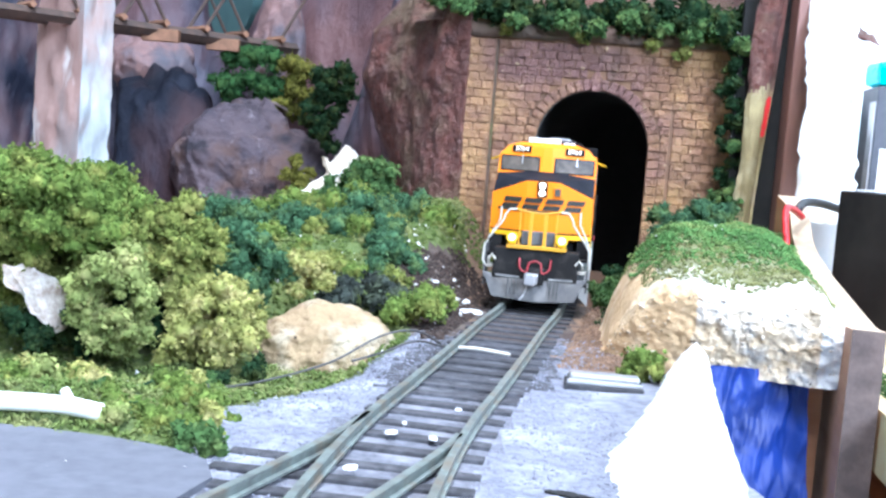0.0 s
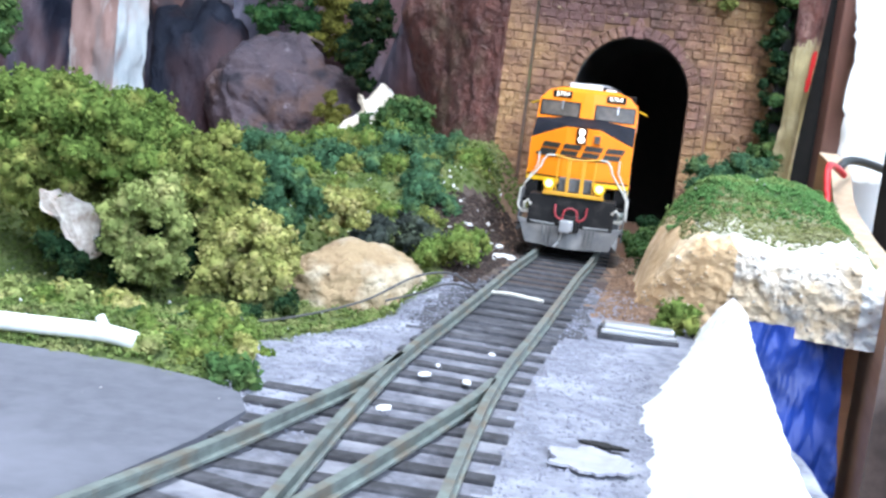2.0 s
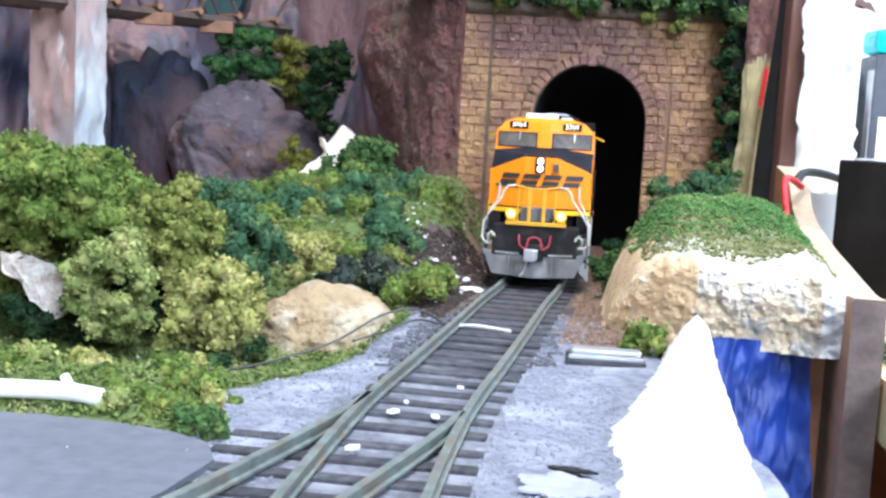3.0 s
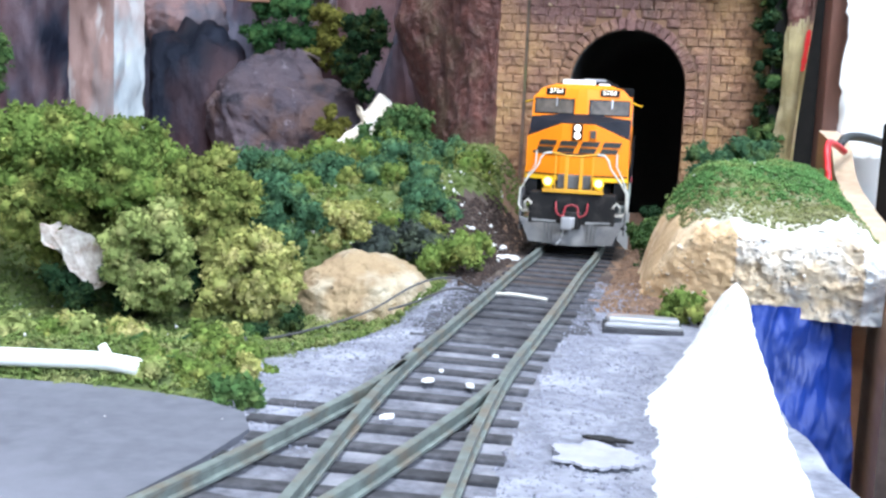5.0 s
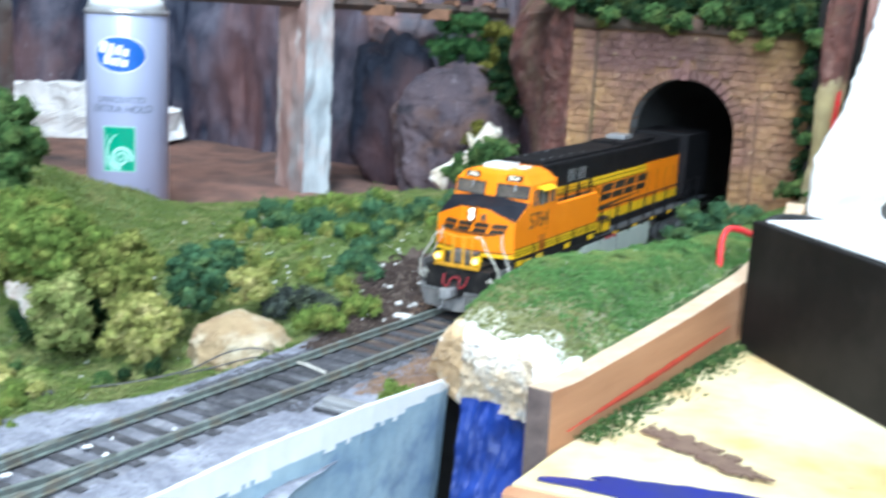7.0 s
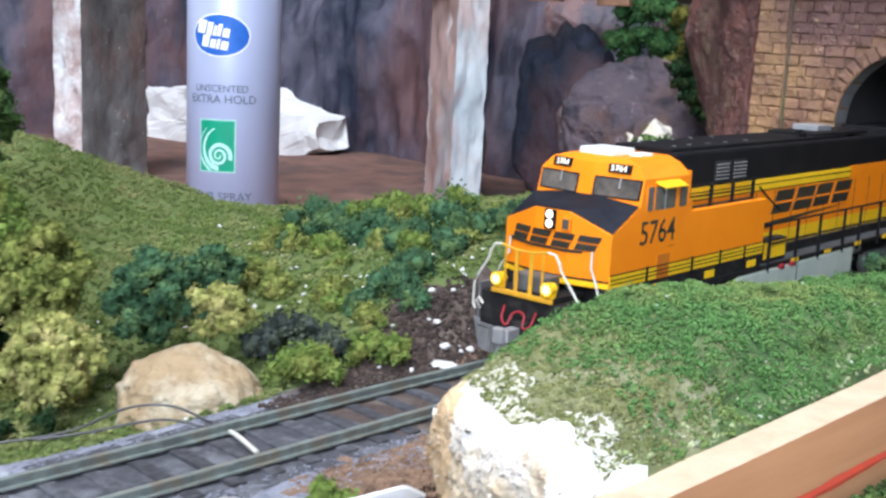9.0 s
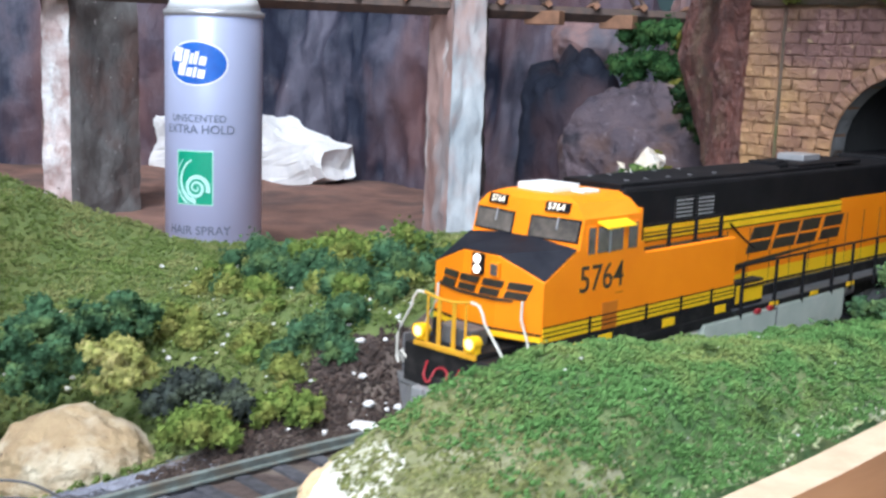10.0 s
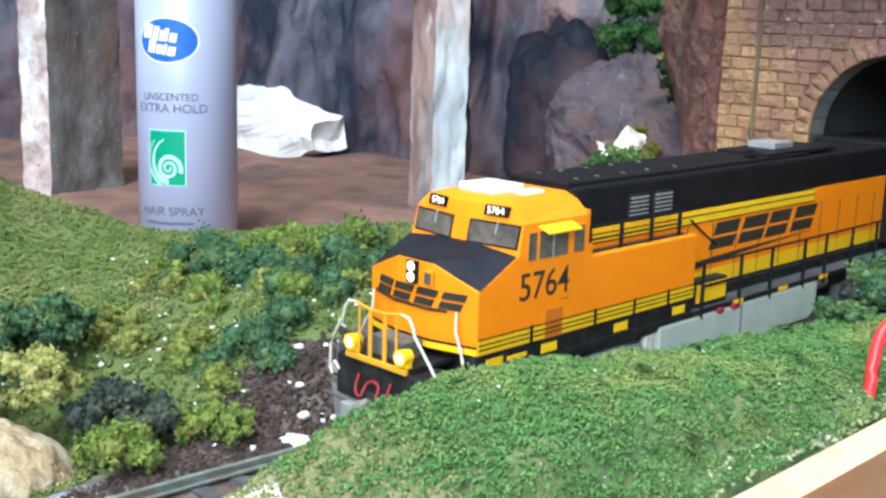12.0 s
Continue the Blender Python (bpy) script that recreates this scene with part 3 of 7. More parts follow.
# courses; the stones high up are joined
STONES = [stone_mesh(0.0066, 0.0040) for _ in range(12)]
HIGH = bmesh.new()
row, z = 0, 0.003
while z < 0.1035:
    if z < ASZ:
        gap = AR + RING + 0.0002
    else:
        top_z = z - 0.0018
        gap = math.sqrt(max(0.0, (AR + RING + 0.0003) ** 2 - (top_z - ASZ) ** 2)) if top_z - ASZ < AR + RING + 0.0003 else 0.0
        if top_z < ASZ + AR + 0.009:
            gap = max(gap, 0.0026)
    cuts_at = [PX0 + 0.0004, 0.0216, 0.0231] + ([] if gap == 0 else [ACX - gap, ACX + gap]) + ([0.1085, 0.1096] if z < 0.075 else []) + [PX1 - 0.0006]
    for a, b in zip(cuts_at[::2], cuts_at[1::2]):
        if b - a < 0.002:
            continue
        n = max(1, round((b - a) / 0.0066))
        cuts = [a] + sorted(a + (b - a) * (k + rng.uniform(-0.2, 0.2) + (0.25 if row % 2 else -0.25) * (n > 1)) / n for k in range(1, n)) + [b]
        for c0, c1 in zip(cuts, cuts[1:]):
            if c1 - c0 < 0.0012:
                continue
            m = pose((c0 + c1) / 2, rng.uniform(-0.0002, 0.0002), z + rng.uniform(-0.0001, 0.0001)) @ Matrix.Diagonal(((c1 - c0 - 0.00035) / 0.0066, rng.uniform(0.7, 1.3), 1, 1))
            if z > 0.084:
                stone_bm(0.0066, 0.0040, 0.0011, HIGH, m)
                continue
            ob = new("brick", STONES[int(rng.integers(0, 12))])
            ob.parent = portal
            ob.matrix_basis = m
    z += 0.0041
    row += 1
ob = part("brickwork", HIGH, M["brick"], portal)
ob["kind"] = "stuff"
bm = box_bm(PX0, PX1, -0.0022, 0.002, 0.1045, 0.1115)
bmesh.ops.subdivide_edges(bm, edges=[e for e in bm.edges if abs(e.verts[0].co.x - e.verts[1].co.x) > 0.05], cuts=40, use_grid_fill=True)
for v in bm.verts:
    v.co += Vector((0, 0.0009 * fbm(v.co.x * 150, v.co.z * 300), 0.0008 * fbm(v.co.x * 120, 3.0)))
part("coping", bm, M["coping"], portal, "dark mossy projecting coping course", True)
part("drain_groove", box_bm(0.0218, 0.0229, -0.0004, 0.0006, 0.004, 0.104), M["coping"], portal)
# tunnel tube, coloured near-black to hold the darkness of the inside
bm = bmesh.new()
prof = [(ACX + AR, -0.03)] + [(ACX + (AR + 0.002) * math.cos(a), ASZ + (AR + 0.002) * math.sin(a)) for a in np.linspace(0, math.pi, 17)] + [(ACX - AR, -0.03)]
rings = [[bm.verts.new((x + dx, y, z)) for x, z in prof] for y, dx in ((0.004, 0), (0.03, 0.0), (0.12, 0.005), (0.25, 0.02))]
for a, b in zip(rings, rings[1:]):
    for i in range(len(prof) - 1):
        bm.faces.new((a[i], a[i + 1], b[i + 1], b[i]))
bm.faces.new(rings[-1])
part("tunnel_lining", bm, M["black"], portal, "near-black tunnel lining with the inside's darkness put into its colour", smooth=True)
bm = bmesh.new()
prof = [(ACX + AR * math.cos(a), ASZ + AR * math.sin(a)) for a in np.linspace(0, math.pi, 17)]
prof = [(ACX + AR, 0.0)] + prof + [(ACX - AR, 0.0)]
rings = [[bm.verts.new((x, y, z)) for x, z in prof] for y in (-0.001, 0.009)]
for i in range(len(prof) - 1):
    bm.faces.new((rings[0][i], rings[0][i + 1], rings[1][i + 1], rings[1][i]))
part("arch_reveal", bm, M["pier_grey"], portal, "grey-green cast arch reveal")


# ---- rock ----
def rock_sheet(name, us, vs, fn, material, label, kind=""):
    V, Fa = [], []
    for v in vs:
        for u in us:
            V.append(fn(u, v))
    n = len(us)
    for j in range(len(vs) - 1):
        for i in range(n - 1):
            Fa.append((j * n + i, j * n + i + 1, (j + 1) * n + i + 1, (j + 1) * n + i))
    me = raw_mesh(name, V, Fa, 4)
    me.materials.append(material)
    me.shade_smooth()
    return tagged(new(name, me), label, "rock face", kind=kind)


def split_sheet(ob, names):
    """Turns a sheet of several materials into one thing with a part for each material."""
    me, label, category, kind = ob.data, ob["label"], ob["category"], ob["kind"] if "kind" in ob else ""
    V = np.array([v.co[:] for v in me.vertices])
    groups = {}
    for f in me.polygons:
        groups.setdefault(f.material_index, []).append(tuple(f.vertices))
    materials, name = list(me.materials), ob.name
    bpy.data.objects.remove(ob)
    e = thing(name, label, category, kind=kind)
    for k, faces in sorted(groups.items()):
        used, inverse = np.unique(np.array(faces), return_inverse=True)
        sub = raw_mesh(names[k], V[used], inverse.reshape(-1, 4), 4)
        sub.materials.append(materials[k])
        sub.shade_smooth()
        child = new(names[k], sub)
        child.parent = e
    return e


def ridged(x, y, z):
    return noise.ridged_multi_fractal(Vector((x, y, z)), 1.0, 2.0, 5, 1.0, 2.0)


def buttress(u, v):
    # u 0..1 from the portal round to the canyon side, v the height
    edge = float(np.interp(v, [-0.03, 0.01, 0.05, 0.085, 0.11, 0.13, 0.22], [-0.018, -0.022, -0.036, -0.048, -0.042, -0.028, 0.01]))
    px = [0.014, 0.0088, -0.004, -0.020 + 0.25 * (edge + 0.048), edge + 0.004, edge, edge + 0.012, 0.0]
    py = [0.562, 0.5530, 0.562, 0.585, 0.612, 0.624, 0.660, 0.74]
    t = [0, 0.08, 0.25, 0.45, 0.68, 0.76, 0.85, 1.0]
    x, y = float(np.interp(u, t, px)), float(np.interp(u, t, py))
    n = 0.0020 * fbm(u * 5, v * 26, 2.0) + 0.0013 * fbm(u * 16, v * 120, 7.0) + 0.0014 * abs(fbm(u * 50, v * 360, 3.0))
    return (x - n * 0.7, y - n * 0.7, v)


butt = rock_sheet("rock_buttress", np.linspace(0, 1, 130), np.linspace(-0.03, 0.22, 110), buttress, M["rock_red"], "reddish brown painted plaster rock buttress beside the portal")
butt.data.materials.append(M["rock_purple"])
for i, f in enumerate(butt.data.polygons):
    if (i % 129) / 129 > 0.72 + 0.03 * fbm(f.center.z * 40, 3.0):
        f.material_index = 1
split_sheet(butt, ("red_face", "slate_flank"))


def canyon_wall(u, v):
    x, y = float(np.interp(u, [0, 0.12, 0.30, 0.5, 0.68, 0.80, 0.90, 1.0], [-0.85, -0.70, -0.55, -0.42, -0.30, -0.20, -0.10, 0.02])), float(np.interp(u, [0, 0.12, 0.30, 0.5, 0.68, 0.80, 0.90, 1.0], [0.62, 0.82, 0.90, 0.90, 0.88, 0.87, 0.80, 0.74]))
    fold = 0.022 * ridged(u * 5.0, v * 3.0, 1.5) + 0.012 * fbm(u * 22, v * 9, 4.0) + 0.004 * fbm(u * 60, v * 30, 9.0)
    back = 0.10 * v
    return (x + 0.3 * fold, y - fold + back + 0.02, v + 0.006 * fbm(u * 14, v * 14, 2.0))


rock_sheet("canyon_wall", np.linspace(0, 1, 190), np.linspace(-0.045, 0.42, 80), canyon_wall, M["rock_purple"], "purple grey painted canyon wall with folds")


def blob_rock(name, centre, radii, material, label, seed=0.0, amp=0.16, freq=1.6, rotz=0, flat_bottom=-0.6, sub=5, category="rock"):
    bm = bmesh.new()
    bmesh.ops.create_icosphere(bm, subdivisions=sub, radius=1.0)
    for v in bm.verts:
        p = v.co.copy()
        d = 1 + amp * noise.fractal(p * freq + Vector((seed, seed * 2, 0)), 1.0, 2.0, 5) + amp * 0.5 * abs(noise.noise(p * freq * 2.3 + Vector((0, seed, 3))))
        v.co = p * d
        v.co.z = max(v.co.z, flat_bottom)
        v.co = Vector((v.co.x * radii[0], v.co.y * radii[1], v.co.z * radii[2]))
    ob = solid(name, bm, material, label, category, smooth=True)
    ob.matrix_world = pose(*centre, 0, 0, rotz)
    return ob


def crag(centre, radii, material, label, seed, rotz=0, cuts=16, depth=0.74, sub=5):
    """An angular rock: a ball cut flat by many planes, then roughened."""
    g = np.random.default_rng(seed)
    planes = []
    for _ in range(cuts):
        n = Vector(g.normal(size=3)).normalized()
        planes.append((n, g.uniform(depth - 0.12, depth + 0.14)))
    bm = bmesh.new()
    bmesh.ops.create_icosphere(bm, subdivisions=sub, radius=1.0)
    for v in bm.verts:
        p = v.co.copy()
        for n, d in planes:
            over = p.dot(n) - d
            if over > 0:
                p -= n * over * 0.93
        p *= 1 + 0.075 * noise.fractal(p * 3.0 + Vector((seed, 0, 0)), 0.8, 2.0, 7) - 0.09 * max(0.0, 1 - 9 * abs(noise.noise(p * 1.9 + Vector((0, seed, 2)))))
        p.z = max(p.z, -0.6)
        v.co = Vector((p.x * radii[0], p.y * radii[1], p.z * radii[2]))
    ob = solid("boulder", bm, material, label, "rock", smooth=True)
    ob.matrix_world = pose(*centre, 0, 0, rotz)
    return ob


crag((-0.124, 0.756, 0.004), (0.066, 0.058, 0.070), M["rock_grey"], "large angular purple grey painted boulder", 12, -30, 14, 0.70, 6)
# this rock's dark colour paints the cleft's shadow left of the boulder
crag((-0.198, 0.800, 0.012), (0.050, 0.040, 0.085), M["rock_dark"], "dark blue grey rock behind a boulder, the cleft's shade put into its colour", 5, 20)
crag((-0.026, 0.725, 0.05), (0.040, 0.055, 0.125), M["rock_purple"], "slate grey rock between boulder and buttress", 6)
crag((-0.125, 0.822, 0.105), (0.025, 0.026, 0.072), M["rock_pink"], "dusky pink painted rock rib beside the tunnel form", 7)
crag((-0.232, 0.885, 0.088), (0.036, 0.034, 0.042), M["rock_pink"], "dusky pink painted rock under the trestle", 8, 15)
crag((-0.205, 0.885, 0.030), (0.034, 0.030, 0.066), M["rock_purple"], "slate and pink painted rock slab in the cleft", 9, 40)

# rock over and beside the portal
def cap(u, v):
    x = -0.02 + 0.22 * u
    n = 0.006 * fbm(u * 9, v * 9, 3.3)
    return (x, 0.553 - 0.158 * (x - ACX) + 0.10 * v + n, 0.112 + 0.05 * v + n * 1.2 + 0.01 * math.sin(u * 3))


rock_sheet("rock_slope", np.linspace(0, 1, 60), np.linspace(-0.04, 1, 30), cap, M["rock_red"], "brown rock slope above the portal")


def strip(u, v):
    n = 0.0016 * fbm(u * 4, v * 45, 1.3) + 0.0005 * fbm(u * 15, v * 180, 4.0)
    left = float(np.interp(v, [0.0, 0.03, 0.05, 0.075, 0.09, 0.13, 0.2], [0.1330, 0.1345, 0.1365, 0.1362, 0.1362, 0.1385, 0.140]))
    right = float(np.interp(v, [0.0, 0.03, 0.05, 0.075, 0.10, 0.13, 0.2], [0.1440, 0.1450, 0.1460, 0.1478, 0.1498, 0.1515, 0.153]))
    bulge = 0.0045 * math.sin(math.pi * min(1, u * 1.1 + 0.05)) ** 0.7
    return (left + (right - left) * u + n * (0.3 + 0.7 * (1 - u)), 0.5165 - bulge + n * 0.6, v)


ob = rock_sheet("rock_strip", np.linspace(0, 1, 30), np.linspace(-0.01, 0.19, 120), strip, M["strip"], "upright tan plaster strip beside the portal vines, red-brown above")
ob.data.materials.append(M["rock_red"])
for f in ob.data.polygons:
    if f.center.z > 0.086 + 0.004 * fbm(f.center.x * 300, 1.0) + 0.5 * (f.center.x - 0.142):
        f.material_index = 1
split_sheet(ob, ("tan_strip", "red_strip"))
bm = bmesh.new()
rings = []
for k in range(13):
    z = 0.0645 + 0.0185 * k / 12
    w = 0.0013 * (0.75 + 0.35 * noise.noise(Vector((z * 500, 0, 0)))) * (0.4 if k in (0, 12) else 1.0)
    x = 0.1447 + (z - 0.0645) * 0.09
    rings.append([bm.verts.new((x + dx, y, z)) for dx, y in ((-w, 0.5128), (w, 0.5132), (w, 0.5142), (-w, 0.5142))])
for a, b in zip(rings, rings[1:]):
    for k in range(4):
        bm.faces.new((a[k], a[(k + 1) % 4], b[(k + 1) % 4], b[k]))
bm.faces.new(rings[0])
bm.faces.new(rings[-1][::-1])
solid("red_tape", bm, M["red_wire"], "strip of glossy red tape stuck to the tan rock", "tape")

# post, wall and plaster at the layout's edge
bm = box_bm(0.1540, 0.1640, 0.508, 0.520, -0.40, 0.42, 0.0006)
solid("wall_post", bm, M["wood_brown"], "brown stained upright wooden post", "post", kind="structure")
bm = box_bm(0.158, 0.62, 0.575, 0.595, -0.80, 0.60, 0.0)
solid("wall_panel", bm, M["wall_white"], "pale blue white wall panel behind the layout", "wall", kind="structure")


def plaster_sheet(u, v):
    z = 0.030 + 0.25 * v
    left = float(np.interp(z, [0.030, 0.0345, 0.056, 0.066, 0.077, 0.110, 0.28], [0.1428, 0.1415, 0.1415, 0.1450, 0.1500, 0.1562, 0.185]))
    left += 0.0013 * fbm(z * 230, 2.0)
    depth = float(np.interp(z, [0.030, 0.0345, 0.056, 0.077, 0.11, 0.28], [0.4385, 0.4345, 0.4380, 0.4615, 0.4905, 0.565]))
    x = left + 0.030 * u + 0.002 * u * fbm(z * 120, 6.0)
    n = 0.0035 * fbm(x * 40, z * 40, 5.0) + 0.0012 * fbm(x * 170, z * 170, 1.0)
    return (x, depth + 0.03 * u + n + 0.010 * math.exp(-u * 14), z + 0.0015 * fbm(x * 90, 3.0) * (1 - v) ** 8)


rock_sheet("plaster_sheet", np.linspace(0, 1, 60), np.linspace(0, 1, 90), plaster_sheet, M["white_plaster"], "rough white plaster sheet with a ragged edge")

# ---- bridge piers and trestle ----
def pier(name, pts, z0, z1, taper, mats, label, seed, rough=1.0):
    e = thing(name, label, "bridge pier")
    n = len(pts)
    cx, cy = sum(p[0] for p in pts) / n, sum(p[1] for p in pts) / n
    for i in range(n):
        a, b = pts[i], pts[(i + 1) % n]
        V, Fa = [], []
        for j in range(41):
            v = j / 40
            z = z0 + (z1 - z0) * v
            s = 1 - taper * v
            for k in range(13):
                u = k / 12
                x, y = a[0] + (b[0] - a[0]) * u, a[1] + (b[1] - a[1]) * u
                edge = min(u, 1 - u) * 12
                nn = (0.0016 * fbm(u * 3 + seed, z * 50, i * 3.0) + 0.0007 * fbm(u * 9 + seed, z * 150, i * 3.0)) * rough * min(1, edge + 0.35 * (rough - 1))
                x, y = cx + (x - cx) * s, cy + (y - cy) * s
                L = math.hypot(x - cx, y - cy)
                V.append((x + (x - cx) / L * nn, y + (y - cy) / L * nn, z))
        for j in range(40):
            for k in range(12):
                q = j * 13 + k
                Fa.append((q, q + 1, q + 14, q + 13))
        me = raw_mesh("face", V, Fa, 4)
        me.materials.append(mats[i])
        me.shade_smooth()
        ob = new("face", me)
        ob.parent = e
    bm = bmesh.new()
    s = 1 - taper
    add_prism(bm, [(cx + (p[0] - cx) * s, cy + (p[1] - cy) * s) for p in pts], "z", z1 - 0.001, z1 + 0.004)
    part("cap", bm, mats[0], e)
    return e


pier("bridge_pier", [(-0.264, 0.724), (-0.226, 0.697), (-0.2105, 0.709), (-0.236, 0.745)], -0.032, 0.185, 0.02, [M["pier_pink"], M["pier_blue"], M["pier_grey"], M["pier_grey"]], "pink and pale blue painted plaster bridge pier", 1.0, 2.6)
pier("bridge_pier", [(-0.457, 0.577), (-0.438, 0.584), (-0.440, 0.640), (-0.468, 0.640)], -0.032, 0.185, 0.05, [M["pier_flake"], M["pier_grey"], M["pier_grey"], M["pier_pink"]], "grey plaster bridge pier with a white flaking edge", 5.0, 2.4)

trestle = thing("trestle_bridge", "dark brown trestle bridge deck carried by plaster piers", "bridge")
B0, B1 = Vector((-0.66, 0.400, 0.114)), Vector((-0.115, 0.808, 0.110))
bd = (B1 - B0).normalized()
bs = Vector((0, 0, 1)).cross(bd)
for s in (-1, 1):
    bm = bmesh.new()
    add_tube(bm, [B0 + bs * 0.011 * s, B1 + bs * 0.011 * s], 0.004, 4)
    part("girder", bm, M["girder"], trestle)
for i in range(24):
    p = B0 + (B1 - B0) * (i + 0.5) / 24
    bm = bmesh.new()
    add_cyl(bm, p + bs * -0.017 + Vector((0, 0, 0.005)), p + bs * 0.017 + Vector((0, 0, 0.005)), 0.0024, seg=4)
    part("cross_beam", bm, M["trestle"], trestle)
for i in range(16, 24):
    for s in (-1, 1):
        p = B0 + (B1 - B0) * (i + 0.5) / 24 + bs * 0.014 * s
        q = B0 + (B1 - B0) * (i + (1.2 if i % 2 else -0.2)) / 24 + bs * 0.014 * s
        bm = bmesh.new()
        add_cyl(bm, p + Vector((0, 0, 0.006)), q + Vector((0, 0, 0.040)), 0.0012, seg=6)
        part("strut", bm, M["girder"], trestle)
for s in (-1, 1):
    bm = bmesh.new()
    add_tube(bm, [B0 + (B1 - B0) * 0.66 + bs * 0.014 * s + Vector((0, 0, 0.041)), B1 + bs * 0.014 * s + Vector((0, 0, 0.041))], 0.0016, 6)
    part("top_chord", bm, M["trestle"], trestle)
for k, (u, w) in enumerate(((0.80, 0.010), (0.865, 0.012), (0.93, 0.011))):
    p = B0 + (B1 - B0) * u
    part("timber_block", box_bm(p.x - w, p.x + w, p.y - 0.019, p.y - 0.012, 0.1045 - 0.001 * k, 0.1125 - 0.001 * k, 0.0005), M["trestle"], trestle, "pale brown timber block")
bm = bmesh.new()
add_cyl(bm, (-0.17, 0.865, 0.150), (-0.10, 0.93, 0.150), 0.032, seg=28)
solid("tunnel_mouth", bm, M["teal_tank"], "dull teal rounded tunnel form behind the trestle", "tunnel")

# white foam block lying in the canyon
bm = bmesh.new()
add_prism(bm, [(-0.270, -0.008), (0.078, -0.004), (0.096, 0.006), (0.088, 0.014), (0.092, 0.030), (0.066, 0.034), (0.044, 0.038), (0.014, 0.051), (-0.055, 0.048), (-0.130, 0.043), (-0.270, 0.042)], "y", -0.02, 0.02)
bmesh.ops.triangulate(bm, faces=bm.faces)
for _ in range(4):
    bmesh.ops.subdivide_edges(bm, edges=[e for e in bm.edges if e.calc_length() > 0.006], cuts=1)
    bmesh.ops.triangulate(bm, faces=bm.faces)
for v in bm.verts:
    v.co += noise.noise_vector(v.co * 45) * 0.006 + noise.noise_vector(v.co * 190) * 0.0012
ob = solid("foam_block", bm, M["white_plaster"], "torn white foam block lying on the canyon floor", "foam block")
ob.matrix_world = pose(-0.548, 0.860, -0.026, 0, 0, 0)

# ---- right-hand hill ----
def fence_x(y):
    return float(np.interp(y, [0.20, 0.238, 0.30, 0.381, 0.43], [0.083, 0.0905, 0.105, 0.1235, 0.134]))


def hill_foot(y):
    return max(float(np.interp(y, [0.24, 0.262, 0.285, 0.32, 0.36, 0.42, 0.50, 0.56], [0.050, 0.0455, 0.0450, 0.0495, 0.0610, 0.0750, 0.094, 0.108])), 0)


def front_y(x):
    return float(np.interp(x, [0.040, 0.046, 0.055, 0.066, 0.080, 0.093], [0.290, 0.281, 0.2705, 0.2600, 0.2535, 0.2488]))


def hill_height(x, y):
    foot, fx = hill_foot(y), fence_x(y) + max(0, y - 0.43) * 0.1
    top = float(np.interp(y, [0.245, 0.262, 0.275, 0.30, 0.32, 0.345, 0.38, 0.43, 0.475, 0.55], [0.0165, 0.0185, 0.0232, 0.0300, 0.0310, 0.0288, 0.0240, 0.0195, 0.0150, 0.010]))
    far = float(np.interp(y, [0.245, 0.262, 0.275, 0.316, 0.38, 0.45, 0.55], [0.0205, 0.0228, 0.0252, 0.0305, 0.028, 0.026, 0.022]))
    rim = float(np.interp(y, [0.238, 0.25, 0.28, 0.33, 0.38, 0.43, 0.55], [0.0168, 0.0160, 0.0170, 0.0189, 0.0224, 0.024, 0.02]))
    a, b, c = foot + 0.38 * (min(fx, 0.105) - foot), fx - 0.016 + 0.009 * (1 - float(sstep(0.255, 0.30, y))), fx
    if x < a:
        z = top * math.sin(max(0, (x - foot) / (a - foot)) * math.pi / 2) ** 0.66
    elif x < b:
        z = top + (far - top) * float(sstep(a, b, x))
    else:
        z = far + (rim - far) * float(sstep(b, c, x))
    return z + 0.0017 * fbm(x * 70, y * 70, 8.0) + 0.0010 * fbm(x * 260, y * 260, 8.0)


def hill(u, v):
    y = 0.262 + 0.285 * v
    x0, x1 = hill_foot(y), fence_x(y) - 0.0007 + max(0, y - 0.43) * 0.1
    x = x0 + (x1 - x0) * u
    y += (front_y(x) + 0.003 - 0.262) * (1 - v) ** 6
    return (x, y, hill_height(x, y) - 0.0015 * (1 - min(1, u * 8)) - 0.010 * max(0.0, (u - 0.985) / 0.015))


M["hill_base"] = mat("painted_hill_base", (0.095, 0.185, 0.06), (0.055, 0.115, 0.035), rough=0.95, scale=420, bump=1.0, bump_scale=600, dist=0.002, c3=(0.19, 0.23, 0.09), scale3=60)
hill_ob = rock_sheet("hill", np.concatenate([np.linspace(0, 0.985, 70), [1.0]]), np.linspace(0, 1, 140), hill, M["hill_base"], "grassy hill along the fascia board beside the track")
M["dry_grass"] = mat("dry_olive_base", (0.19, 0.19, 0.08), (0.12, 0.14, 0.05), rough=0.95, scale=220, bump=0.8, bump_scale=600, dist=0.001, c3=(0.27, 0.26, 0.16), scale3=70)
hill_ob.data.materials.append(M["dry_grass"])
hill_ob.data.materials.append(M["peach"])
M["dust"] = mat("pale_plaster_dust", (0.60, 0.57, 0.48), (0.38, 0.37, 0.26), rough=0.95, scale=200, bump=0.8, bump_scale=600, dist=0.001, c3=(0.78, 0.76, 0.70), scale3=90)
hill_ob.data.materials.append(M["dust"])
